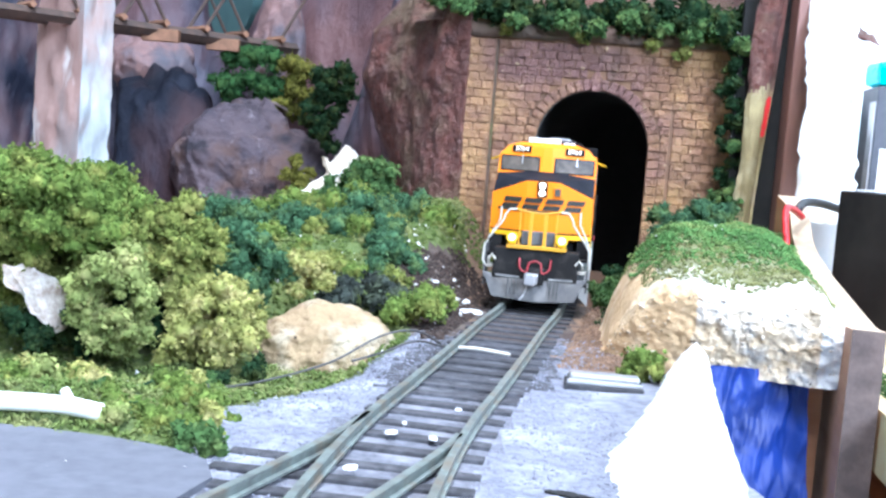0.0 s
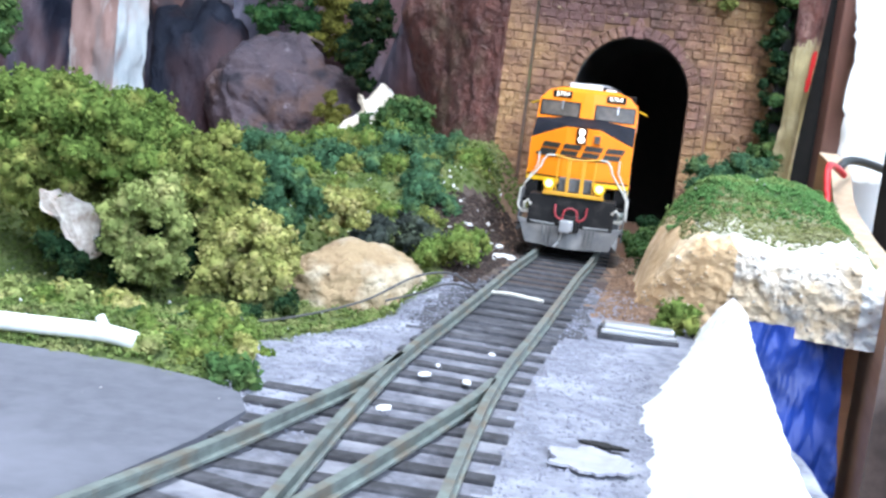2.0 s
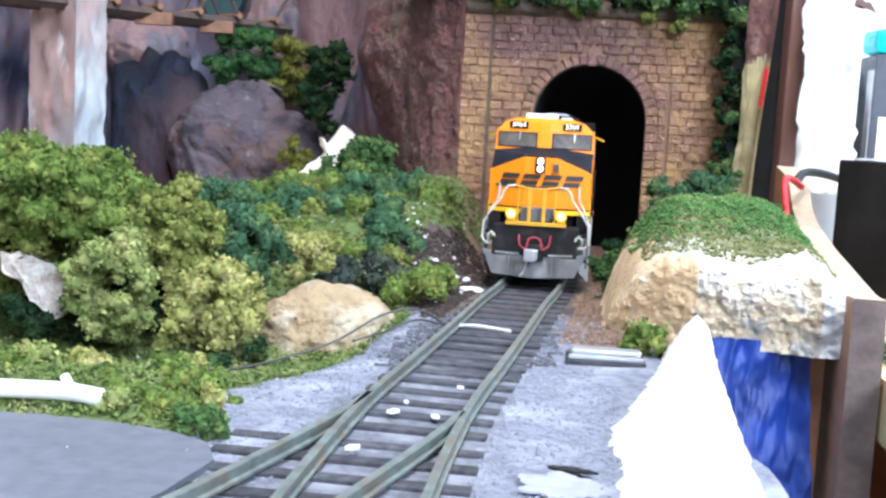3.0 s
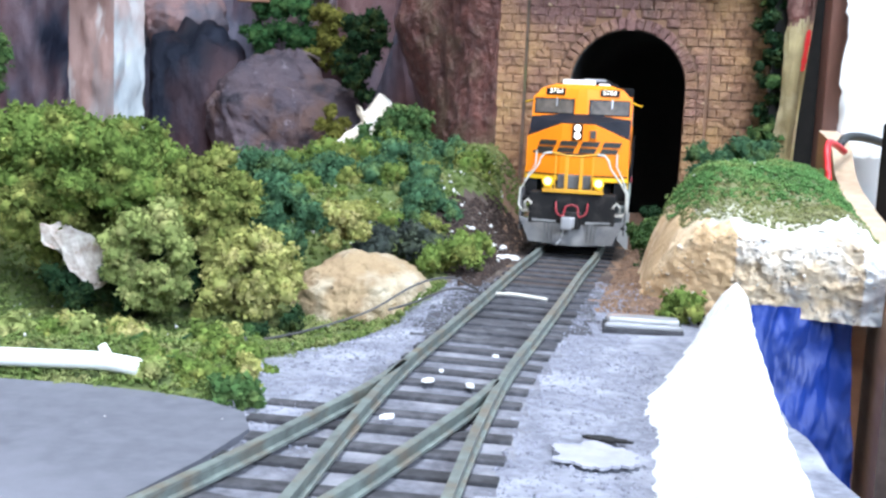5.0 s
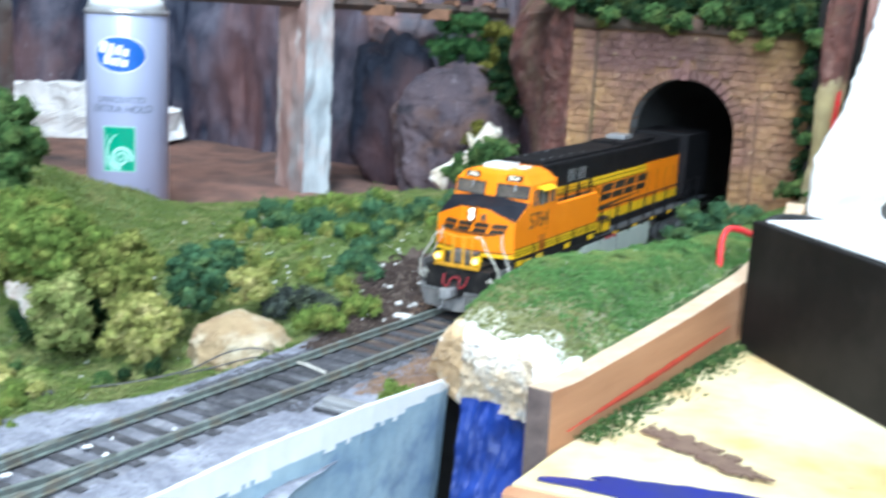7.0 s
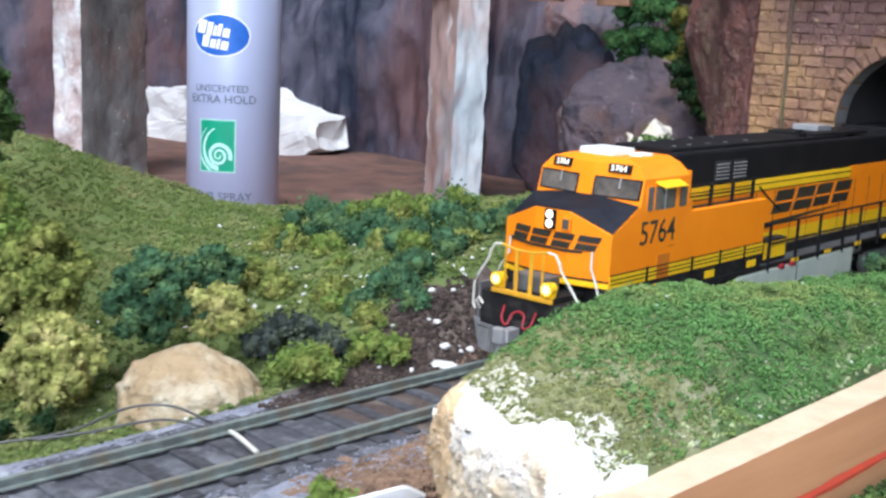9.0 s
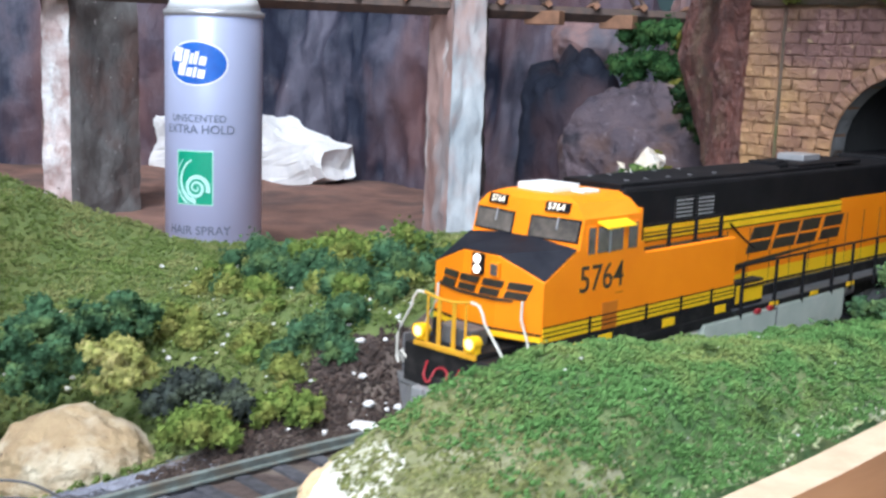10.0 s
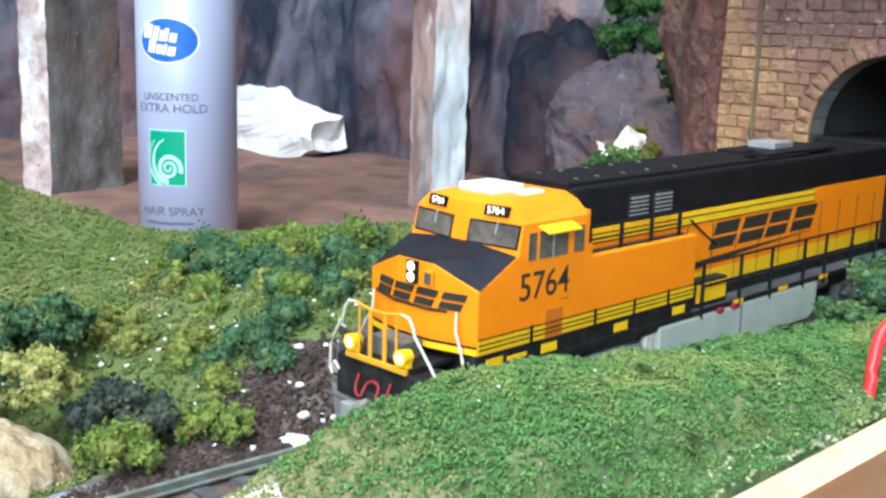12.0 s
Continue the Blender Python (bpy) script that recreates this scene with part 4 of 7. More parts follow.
for f in hill_ob.data.polygons:
    c = f.center
    if c.y < front_y(c.x) + 0.034 + 0.014 * fbm(c.x * 60, c.y * 60, 2.0):
        f.material_index = 1
    if c.y < front_y(c.x) + 0.015 + 0.009 * fbm(c.x * 110, c.y * 110, 4.0):
        f.material_index = 3
    if c.x < hill_foot(c.y) + (0.0115 + 0.004 * fbm(c.x * 90, c.y * 90, 7.0)) * (1 - float(sstep(0.295, 0.345, c.y))):
        f.material_index = 2
hill_ob["category"] = "hill"
hill_ob["kind"] = "structure"


# plaster and tan rock face at the hill's cut end
def cut_face(u, v):
    x = 0.0445 + (0.0934 - 0.0445) * u
    y = front_y(x)
    zt = max(0.0015, min(hill_height(x, y + 0.003), 0.0235)) - 0.0010
    zb = -0.002 if u < 0.4 else 0.0005
    w = min(1.0, v / 0.72)
    z = zb + (zt - zb) * math.sin(w * math.pi / 2) ** 0.85
    n = 0.0012 * fbm(x * 130, z * 130, 4.0) + 0.0018 * abs(fbm(x * 80, z * 80, 9.0)) + 0.0012 * abs(fbm(x * 330, z * 330, 2.0))
    out = 0.0022 * math.sin(math.pi * min(1, w)) * (0.4 + 0.6 * u) - n * (1 - 0.8 * v) * (0.45 + 0.55 * float(sstep(0.25, 0.45, u)))
    if v > 0.72:
        y += (v - 0.72) / 0.28 * (0.003 + 0.007 * u)
        z = hill_height(x, y) + 0.0006 - 0.0030 * float(sstep(0.9, 1.0, v)) + 0.0008 * fbm(x * 160, y * 160, 6.0)
    return (x - out * 0.5, y - out, z + 0.0008 * fbm(x * 220, z * 220, 2.0) * min(1, v * 4))


NU, NV = 150, 90
FV = [cut_face(i / NU, j / NV) for j in range(NV + 1) for i in range(NU + 1)]
FF, FM = [], []
for j in range(NV):
    for i in range(NU):
        q = j * (NU + 1) + i
        FF.append((q, q + 1, q + NU + 2, q + NU + 1))
        x, y, z = FV[q]
        u, v = i / NU, j / NV
        k = fbm(x * 90, z * 90, 5.0)
        if u < 0.36 + 0.05 * k:
            FM.append(0)
        else:
            FM.append(1 if v > 0.60 + 0.10 * k or u > 0.90 + 0.04 * k else 2)
me = raw_mesh("cut_rock_face", FV, FF, 4)
me.materials.append(M["peach"])
me.materials.append(M["white_plaster"])
me.materials.append(M["crust"])
me.polygons.foreach_set("material_index", np.array(FM, dtype=np.int32))
me.shade_smooth()
tagged(new("cut_rock_face", me), "broken tan and white plaster face at the hill's cut end", "rock face", kind="structure")

# white ramp of plaster between ballast and the gap
def ramp(u, v):
    y = 0.2585 - 0.3365 * v
    l = float(np.interp(-y, [-0.2585, -0.253, -0.232, -0.200, -0.187, -0.175, -0.160, -0.150, -0.10, 0.08], [0.0570, 0.0540, 0.0485, 0.0375, 0.0328, 0.0292, 0.0285, 0.0275, 0.020, 0.0]))
    r = float(np.interp(-y, [-0.2585, -0.252, -0.215, -0.177, -0.153, -0.12, -0.05, 0.08], [0.0605, 0.0608, 0.0545, 0.0465, 0.0423, 0.0365, 0.0265, 0.008]))
    lip = float(np.interp(-y, [-0.2585, -0.252, -0.215, -0.18, 0.08], [0.0050, 0.0088, 0.0118, 0.0125, 0.0125]))
    l += 0.0014 * fbm(y * 200, 4.0) + 0.0007 * fbm(y * 520, 2.0)
    r += 0.0004 * fbm(y * 220, 9.0)
    if u <= 0.8:
        w = u / 0.8
        z = lip * (0.55 * w + 0.45 * math.sin(w * math.pi / 2)) + 0.0008 * fbm(w * 6, y * 120, 1.0) * math.sin(math.pi * w) - 0.0012 * (1 - w)
        return (l + (r - l) * w, y, z)
    w = (u - 0.8) / 0.2
    return (r + 0.0007 * math.sin(math.pi * w) - 0.006 * w + 0.0006 * fbm(y * 60, w * 5, 3.0) * w, y, lip - 0.0003 - 0.08 * w ** 1.2)


ramp_ob = rock_sheet("plaster_ramp", np.concatenate([np.linspace(0, 0.8, 24), np.linspace(0.803, 1, 50)]), np.linspace(0, 1, 240), ramp, M["white_plaster"], "white plaster edge of the layout sloping beside the ballast")
# below the lip the side's shade is painted on as blue-grey
ramp_ob.data.materials.append(M["ramp_side"])
for i, f in enumerate(ramp_ob.data.polygons):
    if i % 73 >= 23 and f.center.z < 0.0045 + 0.0022 * fbm(f.center.y * 45, 1.0) + 0.0010 * fbm(f.center.y * 160, f.center.z * 160):
        f.material_index = 1
split_sheet(ramp_ob, ("plaster_top", "side_wall"))

# blue cloth hanging in the gap
def cloth(u, v):
    x = 0.0655 + 0.023 * u + 0.004 * v * (u - 0.3)
    z = 0.003 - 0.085 * v
    return (x, 0.2555 - 0.016 * v + 0.0030 * math.sin(u * 9 + v * 4) * v + 0.0040 * abs(fbm(u * 2.2 + 2 * v, v * 3, 2.0)) + 0.0008 * fbm(u * 9, v * 14, 5.0), z)


ob = rock_sheet("blue_cloth", np.linspace(0, 1, 60), np.linspace(0, 1, 90), cloth, M["blue"], "blue painted canvas hanging below the hill")
ob["category"] = "cloth"
bm = bmesh.new()
add_box(bm, -0.0025, 0.0025, -0.004, 0.004, -0.05, 0.0)
ob = solid("brace", bm, M["wood"], "narrow raw wooden brace beside the blue canvas", "brace")
ob.matrix_world = pose(0.0905, 0.262, 0.0005)
# added black sheet: the void under the hill gets its shade as colour
solid("backing_panel", box_bm(0.040, 0.092, 0.292, 0.296, -0.30, -0.004), M["black"], "added black sheet standing in for the shade under the hill", "panel", kind="structure")

# fascia board
fascia = thing("fascia_board", "brown plywood fascia board with a pale sawn top edge", "board")
FY = np.linspace(0.2365, 0.445, 40)
bm = bmesh.new()
rings = []
for y in FY:
    x0 = fence_x(y)
    th = 0.0068
    zt = float(np.interp(y, [0.2365, 0.25, 0.28, 0.33, 0.38, 0.40, 0.42, 0.445], [0.0165, 0.0155, 0.0165, 0.0185, 0.022, 0.0255, 0.034, 0.040]))
    rings.append([bm.verts.new(p) for p in ((x0, y, -0.12), (x0, y, zt), (x0 + th, y - 0.0015, zt), (x0 + th, y - 0.0015, -0.12))])
for a, b in zip(rings, rings[1:]):
    for k in range(4):
        bm.faces.new((a[k], a[(k + 1) % 4], b[(k + 1) % 4], b[k]))
bm.faces.new(rings[0][::-1])
bm.faces.new(rings[-1])
bmesh.ops.recalc_face_normals(bm, faces=bm.faces)
me = finish(bm, "board")
for k in ("wood", "wood_pale", "wood_end"):
    me.materials.append(M[k])
for f in me.polygons:
    f.material_index = 1 if f.normal.z > 0.7 else (2 if f.normal.y < -0.8 else 0)
ob = new("board", me)
ob.parent = fascia
bm = bmesh.new()
rings = []
for y in np.linspace(0.246, 0.36, 24):
    x0 = fence_x(y) + 0.0069
    zc = float(np.interp(y, [0.246, 0.30, 0.36], [0.0030, 0.0050, 0.0075]))
    h = max(0.0001, 0.0011 * math.sin(math.pi * (y - 0.246) / 0.114) ** 0.7 + 0.0005 * noise.noise(Vector((y * 140, 0, 0))))
    rings.append([bm.verts.new(p) for p in ((x0, y - 0.0015, zc - h), (x0 + 0.0003, y - 0.0015, zc), (x0, y - 0.0015, zc + h))])
for a, b in zip(rings, rings[1:]):
    for k in range(2):
        bm.faces.new((a[k], a[k + 1], b[k + 1], b[k]))
part("red_line", bm, M["red_paint"], fascia, "hand-drawn red line")

# pond board beyond the fascia
bm = bmesh.new()
pond_outline = [(0.0945, 0.214), (0.24, 0.214), (0.26, 0.50), (0.135, 0.50), (0.1335, 0.43), (0.1305, 0.38), (0.112, 0.30), (0.0985, 0.24)]
add_prism(bm, pond_outline, "z", -0.014, -0.0005)
pond = solid("pond_bed", bm, M["pond"], "board painted as a sandy pond bed", "board", kind="structure")


def flat_patch(name, cx, cy, rx, ry, z, material, label, seed, rot=0.0, wob=0.35, parent=None):
    bm = bmesh.new()
    ring = []
    for k in range(60):
        a = 2 * math.pi * k / 60
        r = 1 + wob * fbm(math.cos(a) * 2.2 + seed, math.sin(a) * 2.2, seed) + 0.12 * fbm(math.cos(a) * 9 + seed, math.sin(a) * 9, 1.0)
        x, y = rx * r * math.cos(a), ry * r * math.sin(a)
        ring.append((cx + x * math.cos(rot) - y * math.sin(rot), cy + x * math.sin(rot) + y * math.cos(rot)))
    add_prism(bm, ring, "z", z - 0.0004, z)
    return solid(name, bm, material, label, "paint patch", kind="structure")


flat_patch("blue_paint", 0.155, 0.2245, 0.050, 0.0088, 0.0002, M["pond_blue"], "deep blue water paint along the pond edge", 2.0, 0.06, 0.22)
for mx, my, mr, ms in ((0.128, 0.258, 0.0075, 5.0), (0.137, 0.251, 0.0060, 7.0), (0.144, 0.2465, 0.0045, 9.0), (0.121, 0.263, 0.0040, 11.0), (0.134, 0.258, 0.0025, 13.0), (0.141, 0.254, 0.0020, 15.0), (0.150, 0.244, 0.0018, 17.0)):
    flat_patch("mud_stain", mx, my, mr * 1.25, mr * 0.7, 0.0003 + 0.00004 * ms, M["stain"], "dark brown mud stain on the pond bed", ms, -0.5, 0.9)
solid("pond_edge", box_bm(0.0935, 0.24, 0.209, 0.2138, -0.035, -0.001, 0.0005), M["wood"], "raw board edge under the pond", "board", kind="structure")

# black box with paper on it
BX = Matrix.Translation((0.129, 0.362, -0.0004)) @ pose(0, 0, 0, 0, 0, math.degrees(math.atan2(-0.062, 0.049)))
box_e = thing("black_box", "matt black cardboard box with printed paper on its lid", "box", BX)
part("carton", box_bm(0, 0.135, 0, 0.075, 0, 0.0450, 0.0007), M["blackbox"], box_e)
part("lid_paper", box_bm(0.004, 0.132, 0.003, 0.073, 0.0453, 0.0458), M["paper"], box_e, "white paper sheet")
part("print", box_bm(0.060, 0.110, 0.012, 0.050, 0.0460, 0.0462), M["mint"], box_e, "mint green printed panel")

# carton with writing behind
CX = pose(0.179, 0.470, -0.0004, 0, 0, -8)
carton = thing("glove_carton", "dark grey printed carton with a white oval and a white panel", "carton", CX)
part("body", box_bm(0, 0.06, 0, 0.028, 0, 0.0885, 0.0006), M["greybox"], carton)
part("label_panel", box_bm(0.003, 0.057, -0.0004, 0.0, 0.040, 0.0625), M["label_white"], carton, "white printed panel")
bm = bmesh.new()
bmesh.ops.create_circle(bm, cap_ends=True, segments=28, radius=1.0, matrix=Matrix.Translation((0.017, -0.0004, 0.0745)) @ Matrix.Rotation(math.pi / 2, 4, "X") @ Matrix.Diagonal((0.0105, 0.0065, 1, 1)))
part("oval_window", bm, M["label_white"], carton)
part("side_strip", box_bm(-0.0006, 0.0, 0.001, 0.010, 0.0, 0.082), M["chrome"], carton, "pale grey carton side")


def text_part(body, size, material, parent, m, shear=0.0, extrude=0.00005, space=1.0, weight=0.0):
    cu = bpy.data.curves.new("lettering", "FONT")
    cu.body, cu.size, cu.extrude, cu.shear, cu.space_character, cu.offset = body, size, extrude, shear, space, weight
    cu.align_x, cu.align_y = "CENTER", "CENTER"
    tmp = bpy.data.objects.new("lettering", cu)
    me = bpy.data.meshes.new_from_object(tmp)
    bpy.data.objects.remove(tmp)
    me.materials.clear()
    me.materials.append(material)
    ob = new("lettering", me)
    ob.parent = parent
    ob.matrix_basis = m
    return ob


text_part("Latex", 0.009, M["label_grey"], carton, pose(0.0175, -0.0006, 0.0570, 90), 0.0, 0.00005, 0.95, 0.0001)
text_part("Disp", 0.009, M["label_grey"], carton, pose(0.0155, -0.0006, 0.0485, 90), 0.0, 0.00005, 0.95, 0.0001)
for k, w in enumerate((0.020,)):
    part("print_bar", box_bm(0.008, 0.008 + w, -0.0007, -0.0004, 0.0415 + 0.003 * k, 0.0428 + 0.003 * k), M["label_grey"], carton)
bm = bmesh.new()
add_box(bm, 0.178, 0.225, 0.468, 0.486, 0.0882, 0.0985, 0.003)
solid("turquoise_bottle_cap", bm, M["turquoise"], "bright turquoise plastic cap on a carton", "cap")

# wires
bm = bmesh.new()
add_tube(bm, smooth_path([(0.1182, 0.374, 0.016), (0.1178, 0.376, 0.026), (0.1176, 0.379, 0.0335), (0.1192, 0.383, 0.0372), (0.1235, 0.388, 0.0362), (0.1275, 0.392, 0.034)], 6), 0.0012)
solid("red_wire", bm, M["red_wire"], "stiff red insulated wire looped over the fascia board", "wire", smooth=True)
bm = bmesh.new()
add_tube(bm, smooth_path([(0.128, 0.40, 0.036), (0.135, 0.41, 0.039), (0.150, 0.42, 0.037), (0.170, 0.43, 0.030)], 6), 0.0016)
solid("black_cable", bm, M["black_wire"], "black cable behind the fascia board", "cable", smooth=True)
for dz, pts in ((0, [(-0.047, 0.228, -0.0055), (-0.036, 0.238, -0.0050), (-0.022, 0.250, -0.0020), (-0.011, 0.256, 0.0040), (-0.003, 0.261, 0.0050), (0.003, 0.266, 0.0015)]), (1, [(-0.016, 0.238, 0.0012), (-0.010, 0.246, 0.0020), (-0.003, 0.258, 0.0030), (0.004, 0.264, 0.0012)])):
    bm = bmesh.new()
    add_tube(bm, smooth_path(pts, 6), 0.00028)
    solid("feeder_wire", bm, M["grey_wire"], "thin grey feeder wire lying from the rail over the ballast", "wire", group="feeder wires", smooth=True)

# ---- room ----
for nm, dims in (("wall_north", (-1.6, 1.6, 1.60, 1.66, -0.9, 1.5)), ("wall_south_a", (-1.6, 0.0, -1.56, -1.50, -0.9, 1.5)), ("wall_south_b", (1.25, 1.6, -1.56, -1.50, -0.9, 1.5)), ("wall_south_c", (0.0, 1.25, -1.56, -1.50, -0.9, 0.48)),
                 ("wall_west", (-1.66, -1.6, -1.56, 1.66, -0.9, 1.5)), ("wall_east", (1.6, 1.66, -1.56, 1.66, -0.9, 1.5))):
    solid(nm, box_bm(*dims), M["wall_room"], "plain light room wall", "wall", kind="structure")
solid("floor", box_bm(-1.66, 1.66, -1.56, 1.66, -0.96, -0.9), M["floor_room"], "plain grey floor below the layout", "floor", kind="structure")
solid("ceiling", box_bm(-1.66, 1.66, -1.56, 1.66, 1.5, 1.56), M["wall_room"], "plain light ceiling", "ceiling", kind="structure")
bench = thing("benchwork", "plain wooden benchwork table under the layout", "table")
part("top", box_bm(-0.80, 0.030, -0.20, 1.0, -0.10, -0.052), M["wood"], bench)
part("top_extension", box_bm(0.14, 0.40, 0.22, 1.0, -0.10, -0.036), M["wood"], bench)
for lx, ly in ((-0.76, -0.16), (0.0, -0.16), (-0.76, 0.96), (0.36, 0.96), (0.36, 0.30)):
    part("leg", box_bm(lx - 0.02, lx + 0.02, ly - 0.02, ly + 0.02, -0.9, -0.10), M["wood"], bench)
# black sheet added to stand for the shade in the gap beside the post
solid("gap_panel", box_bm(0.1335, 0.1640, 0.5215, 0.5245, -0.05, 0.25), M["black"], "added black sheet standing in for the shade behind the wooden post", "panel", kind="structure")

# ---- track ----
track = thing("railway_track", "weathered model railway track with dark ties and a turnout", "track")


def offset_path(path, d):
    out = []
    for i, p in enumerate(path):
        t = (path[min(i + 1, len(path) - 1)] - path[max(i - 1, 0)]).normalized()
        out.append(p + Vector((t.y, -t.x, 0)) * d)
    return out


RAIL_PROFILE = [(-0.0010, 0.0), (0.0010, 0.0), (0.0010, 0.0004), (0.0004, 0.0006), (0.0004, 0.0014), (0.00065, 0.0016), (0.00065, 0.0021), (-0.00065, 0.0021), (-0.00065, 0.0016), (-0.0004, 0.0014), (-0.0004, 0.0006), (-0.0010, 0.0004)]


def rail(path, parent):
    bm = bmesh.new()
    rings = []
    for i, p in enumerate(path):
        t = (path[min(i + 1, len(path) - 1)] - path[max(i - 1, 0)]).normalized()
        s = Vector((t.y, -t.x, 0))
        rings.append([bm.verts.new(p + s * u + Vector((0, 0, v))) for u, v in RAIL_PROFILE])
    n = len(RAIL_PROFILE)
    for a, b in zip(rings, rings[1:]):
        for k in range(n):
            bm.faces.new((a[k], a[(k + 1) % n], b[(k + 1) % n], b[k]))
    bm.faces.new(rings[0])
    bm.faces.new(rings[-1][::-1])
    return part("rail", bm, M["rail"], parent)


G = 0.0165 / 2 + 0.0006
RZ = Vector((0, 0, 0.0001))
for s in (-1, 1):
    rail([p + RZ for p in offset_path(MAIN, s * G)], track)
# diverging rails, clear of the main ones
rail([p + RZ for p in offset_path(SIDE, G) if p.y < 0.192], track)
rail([p + RZ for p in offset_path(SIDE, -G) if p.y < 0.182], track)
trng = np.random.default_rng(8)


def arc_steps(path, step):
    out, acc = [], 0.0
    for a, b in zip(path, path[1:]):
        L = (b - a).length
        while acc < L:
            out.append((a + (b - a) * (acc / L), (b - a).normalized()))
            acc += step
        acc -= L
    return out


TIE = bmesh.new()
add_box(TIE, -0.0130, 0.0130, -0.00160, 0.00160, -0.0022, 0.0, 0.0002)
TIE = finish(TIE, "tie")
TIE.materials.append(M["tie"])
LONG = bmesh.new()
add_box(LONG, -0.0195, 0.0195, -0.00155, 0.00155, -0.0022, 0.0, 0.0002)
LONG = finish(LONG, "tie")
LONG.materials.append(M["tie"])
for path, lo, hi in ((MAIN, -0.09, 0.62), (SIDE, -0.04, 0.128)):
    for p, t in arc_steps(path, 0.0088):
        if not lo < p.y < hi:
            continue
        turnout = path is MAIN and 0.128 < p.y < 0.172
        ob = new("tie", LONG if turnout else TIE)
        ob.parent = track
        shift = -0.006 if turnout else 0.0
        ob.matrix_basis = pose(p.x + shift, p.y, -0.0002 + trng.uniform(-0.0002, 0.0001), 0, 0, math.degrees(math.atan2(t.y, t.x)) + 90 + trng.uniform(-1.2, 1.2))
# white wire laid across the ties, and the grey switch machine
bm = bmesh.new()
add_tube(bm, smooth_path([(0.0075, 0.2665, 0.0008), (0.012, 0.2645, 0.0012), (0.0195, 0.2615, 0.0009)], 4), 0.00045)
solid("jumper_wire", bm, M["white_rail"], "short bare white jumper wire across the ties", "wire")
sw = thing("switch_machine", "grey plastic switch machine box lying beside the track", "switch machine", pose(0.0385, 0.2385, -0.0012, 0, 0, -6))
part("base", box_bm(-0.0085, 0.0085, -0.0048, 0.0048, 0, 0.0016, 0.0004), M["tie"], sw)
part("cover", box_bm(-0.0075, 0.0075, -0.0020, 0.0020, 0.0016, 0.0036, 0.0006), M["chrome"], sw)
part("side_rail", box_bm(-0.0080, 0.0080, 0.0030, 0.0042, 0.0016, 0.0026, 0.0003), M["chrome"], sw)
part("side_rail", box_bm(-0.0080, 0.0080, -0.0042, -0.0030, 0.0016, 0.0026, 0.0003), M["chrome"], sw)

# ---- locomotive: local x across, y from the nose to the rear, z from the rail head; millimetres ----
loco = thing("locomotive", "orange and black model diesel locomotive leaving the tunnel", "locomotive", Matrix.Translation(LOCO) @ pose(0, 0, 0, 0, 0, -math.degrees(HEAD)))
K = 0.001


def lpart(name, bm, material, label="", smooth=False, parent=None):
    bmesh.ops.scale(bm, vec=(K, K, K), verts=bm.verts)
    return part(name, bm, material, parent or loco, label, smooth)


def lbox(name, x0, x1, y0, y1, z0, z1, material, bevel=0.0, label="", parent=None):
    return lpart(name, box_bm(x0, x1, y0, y1, z0, z1, bevel), material, label, parent=parent)


def quad_solid(bm, corners_front, thick):
    """A slab under four points, pushed along a vector."""
    a = [bm.verts.new(Vector(p)) for p in corners_front]
    b = [bm.verts.new(Vector(p) + Vector(thick)) for p in corners_front]
    n = len(a)
    bm.faces.new(a)
    bm.faces.new(b[::-1])
    for i in range(n):
        bm.faces.new((a[i], b[i], b[(i + 1) % n], a[(i + 1) % n]))


HW = 15.9
M["hatch"] = mat("dull_orange_paint", (0.60, 0.17, 0.012), (0.52, 0.14, 0.012), rough=0.6, scale=200, spec=0.2)
# nose: a faceted front, sloping dark top
bm = bmesh.new()
sec = [(-HW, 1.6), (-5.0, -1.4), (5.0, -1.4), (HW, 1.6)]
low = [bm.verts.new((x, y, 20.4)) for x, y in sec] + [bm.verts.new((HW, 38.0, 20.4)), bm.verts.new((-HW, 38.0, 20.4))]
top = [bm.verts.new(p) for p in ((-HW, 1.6, 33.4), (-5.0, -1.0, 38.0), (5.0, -1.0, 38.0), (HW, 1.6, 33.4), (HW, 12.5, 39.3), (HW, 38.0, 39.3), (-HW, 38.0, 39.3), (-HW, 12.5, 39.3))]
mid_t = [bm.verts.new((-4.0, 12.0, 40.6)), bm.verts.new((4.0, 12.0, 40.6))]
bm.faces.new((low[0], low[1], top[1], top[0]))
bm.faces.new((low[1], low[2], top[2], top[1]))
bm.faces.new((low[2], low[3], top[3], top[2]))
bm.faces.new((low[3], low[4], top[5], top[4], top[3]))
bm.faces.new((low[5], low[0], top[0], top[7], top[6]))
bm.faces.new((low[4], low[5], top[6], top[5]))
bm.faces.new((top[0], top[1], top[7]))
bm.faces.new((top[1], mid_t[0], top[7]))
bm.faces.new((top[1], top[2], mid_t[1], mid_t[0]))
bm.faces.new((top[2], top[3], top[4]))
bm.faces.new((top[2], top[4], mid_t[1]))
bm.faces.new((top[7], mid_t[0], mid_t[1], top[4], top[5], top[6]))
bm.faces.new(low[::-1])
lpart("nose", bm, M["orange"], "orange faceted nose and lower cab")
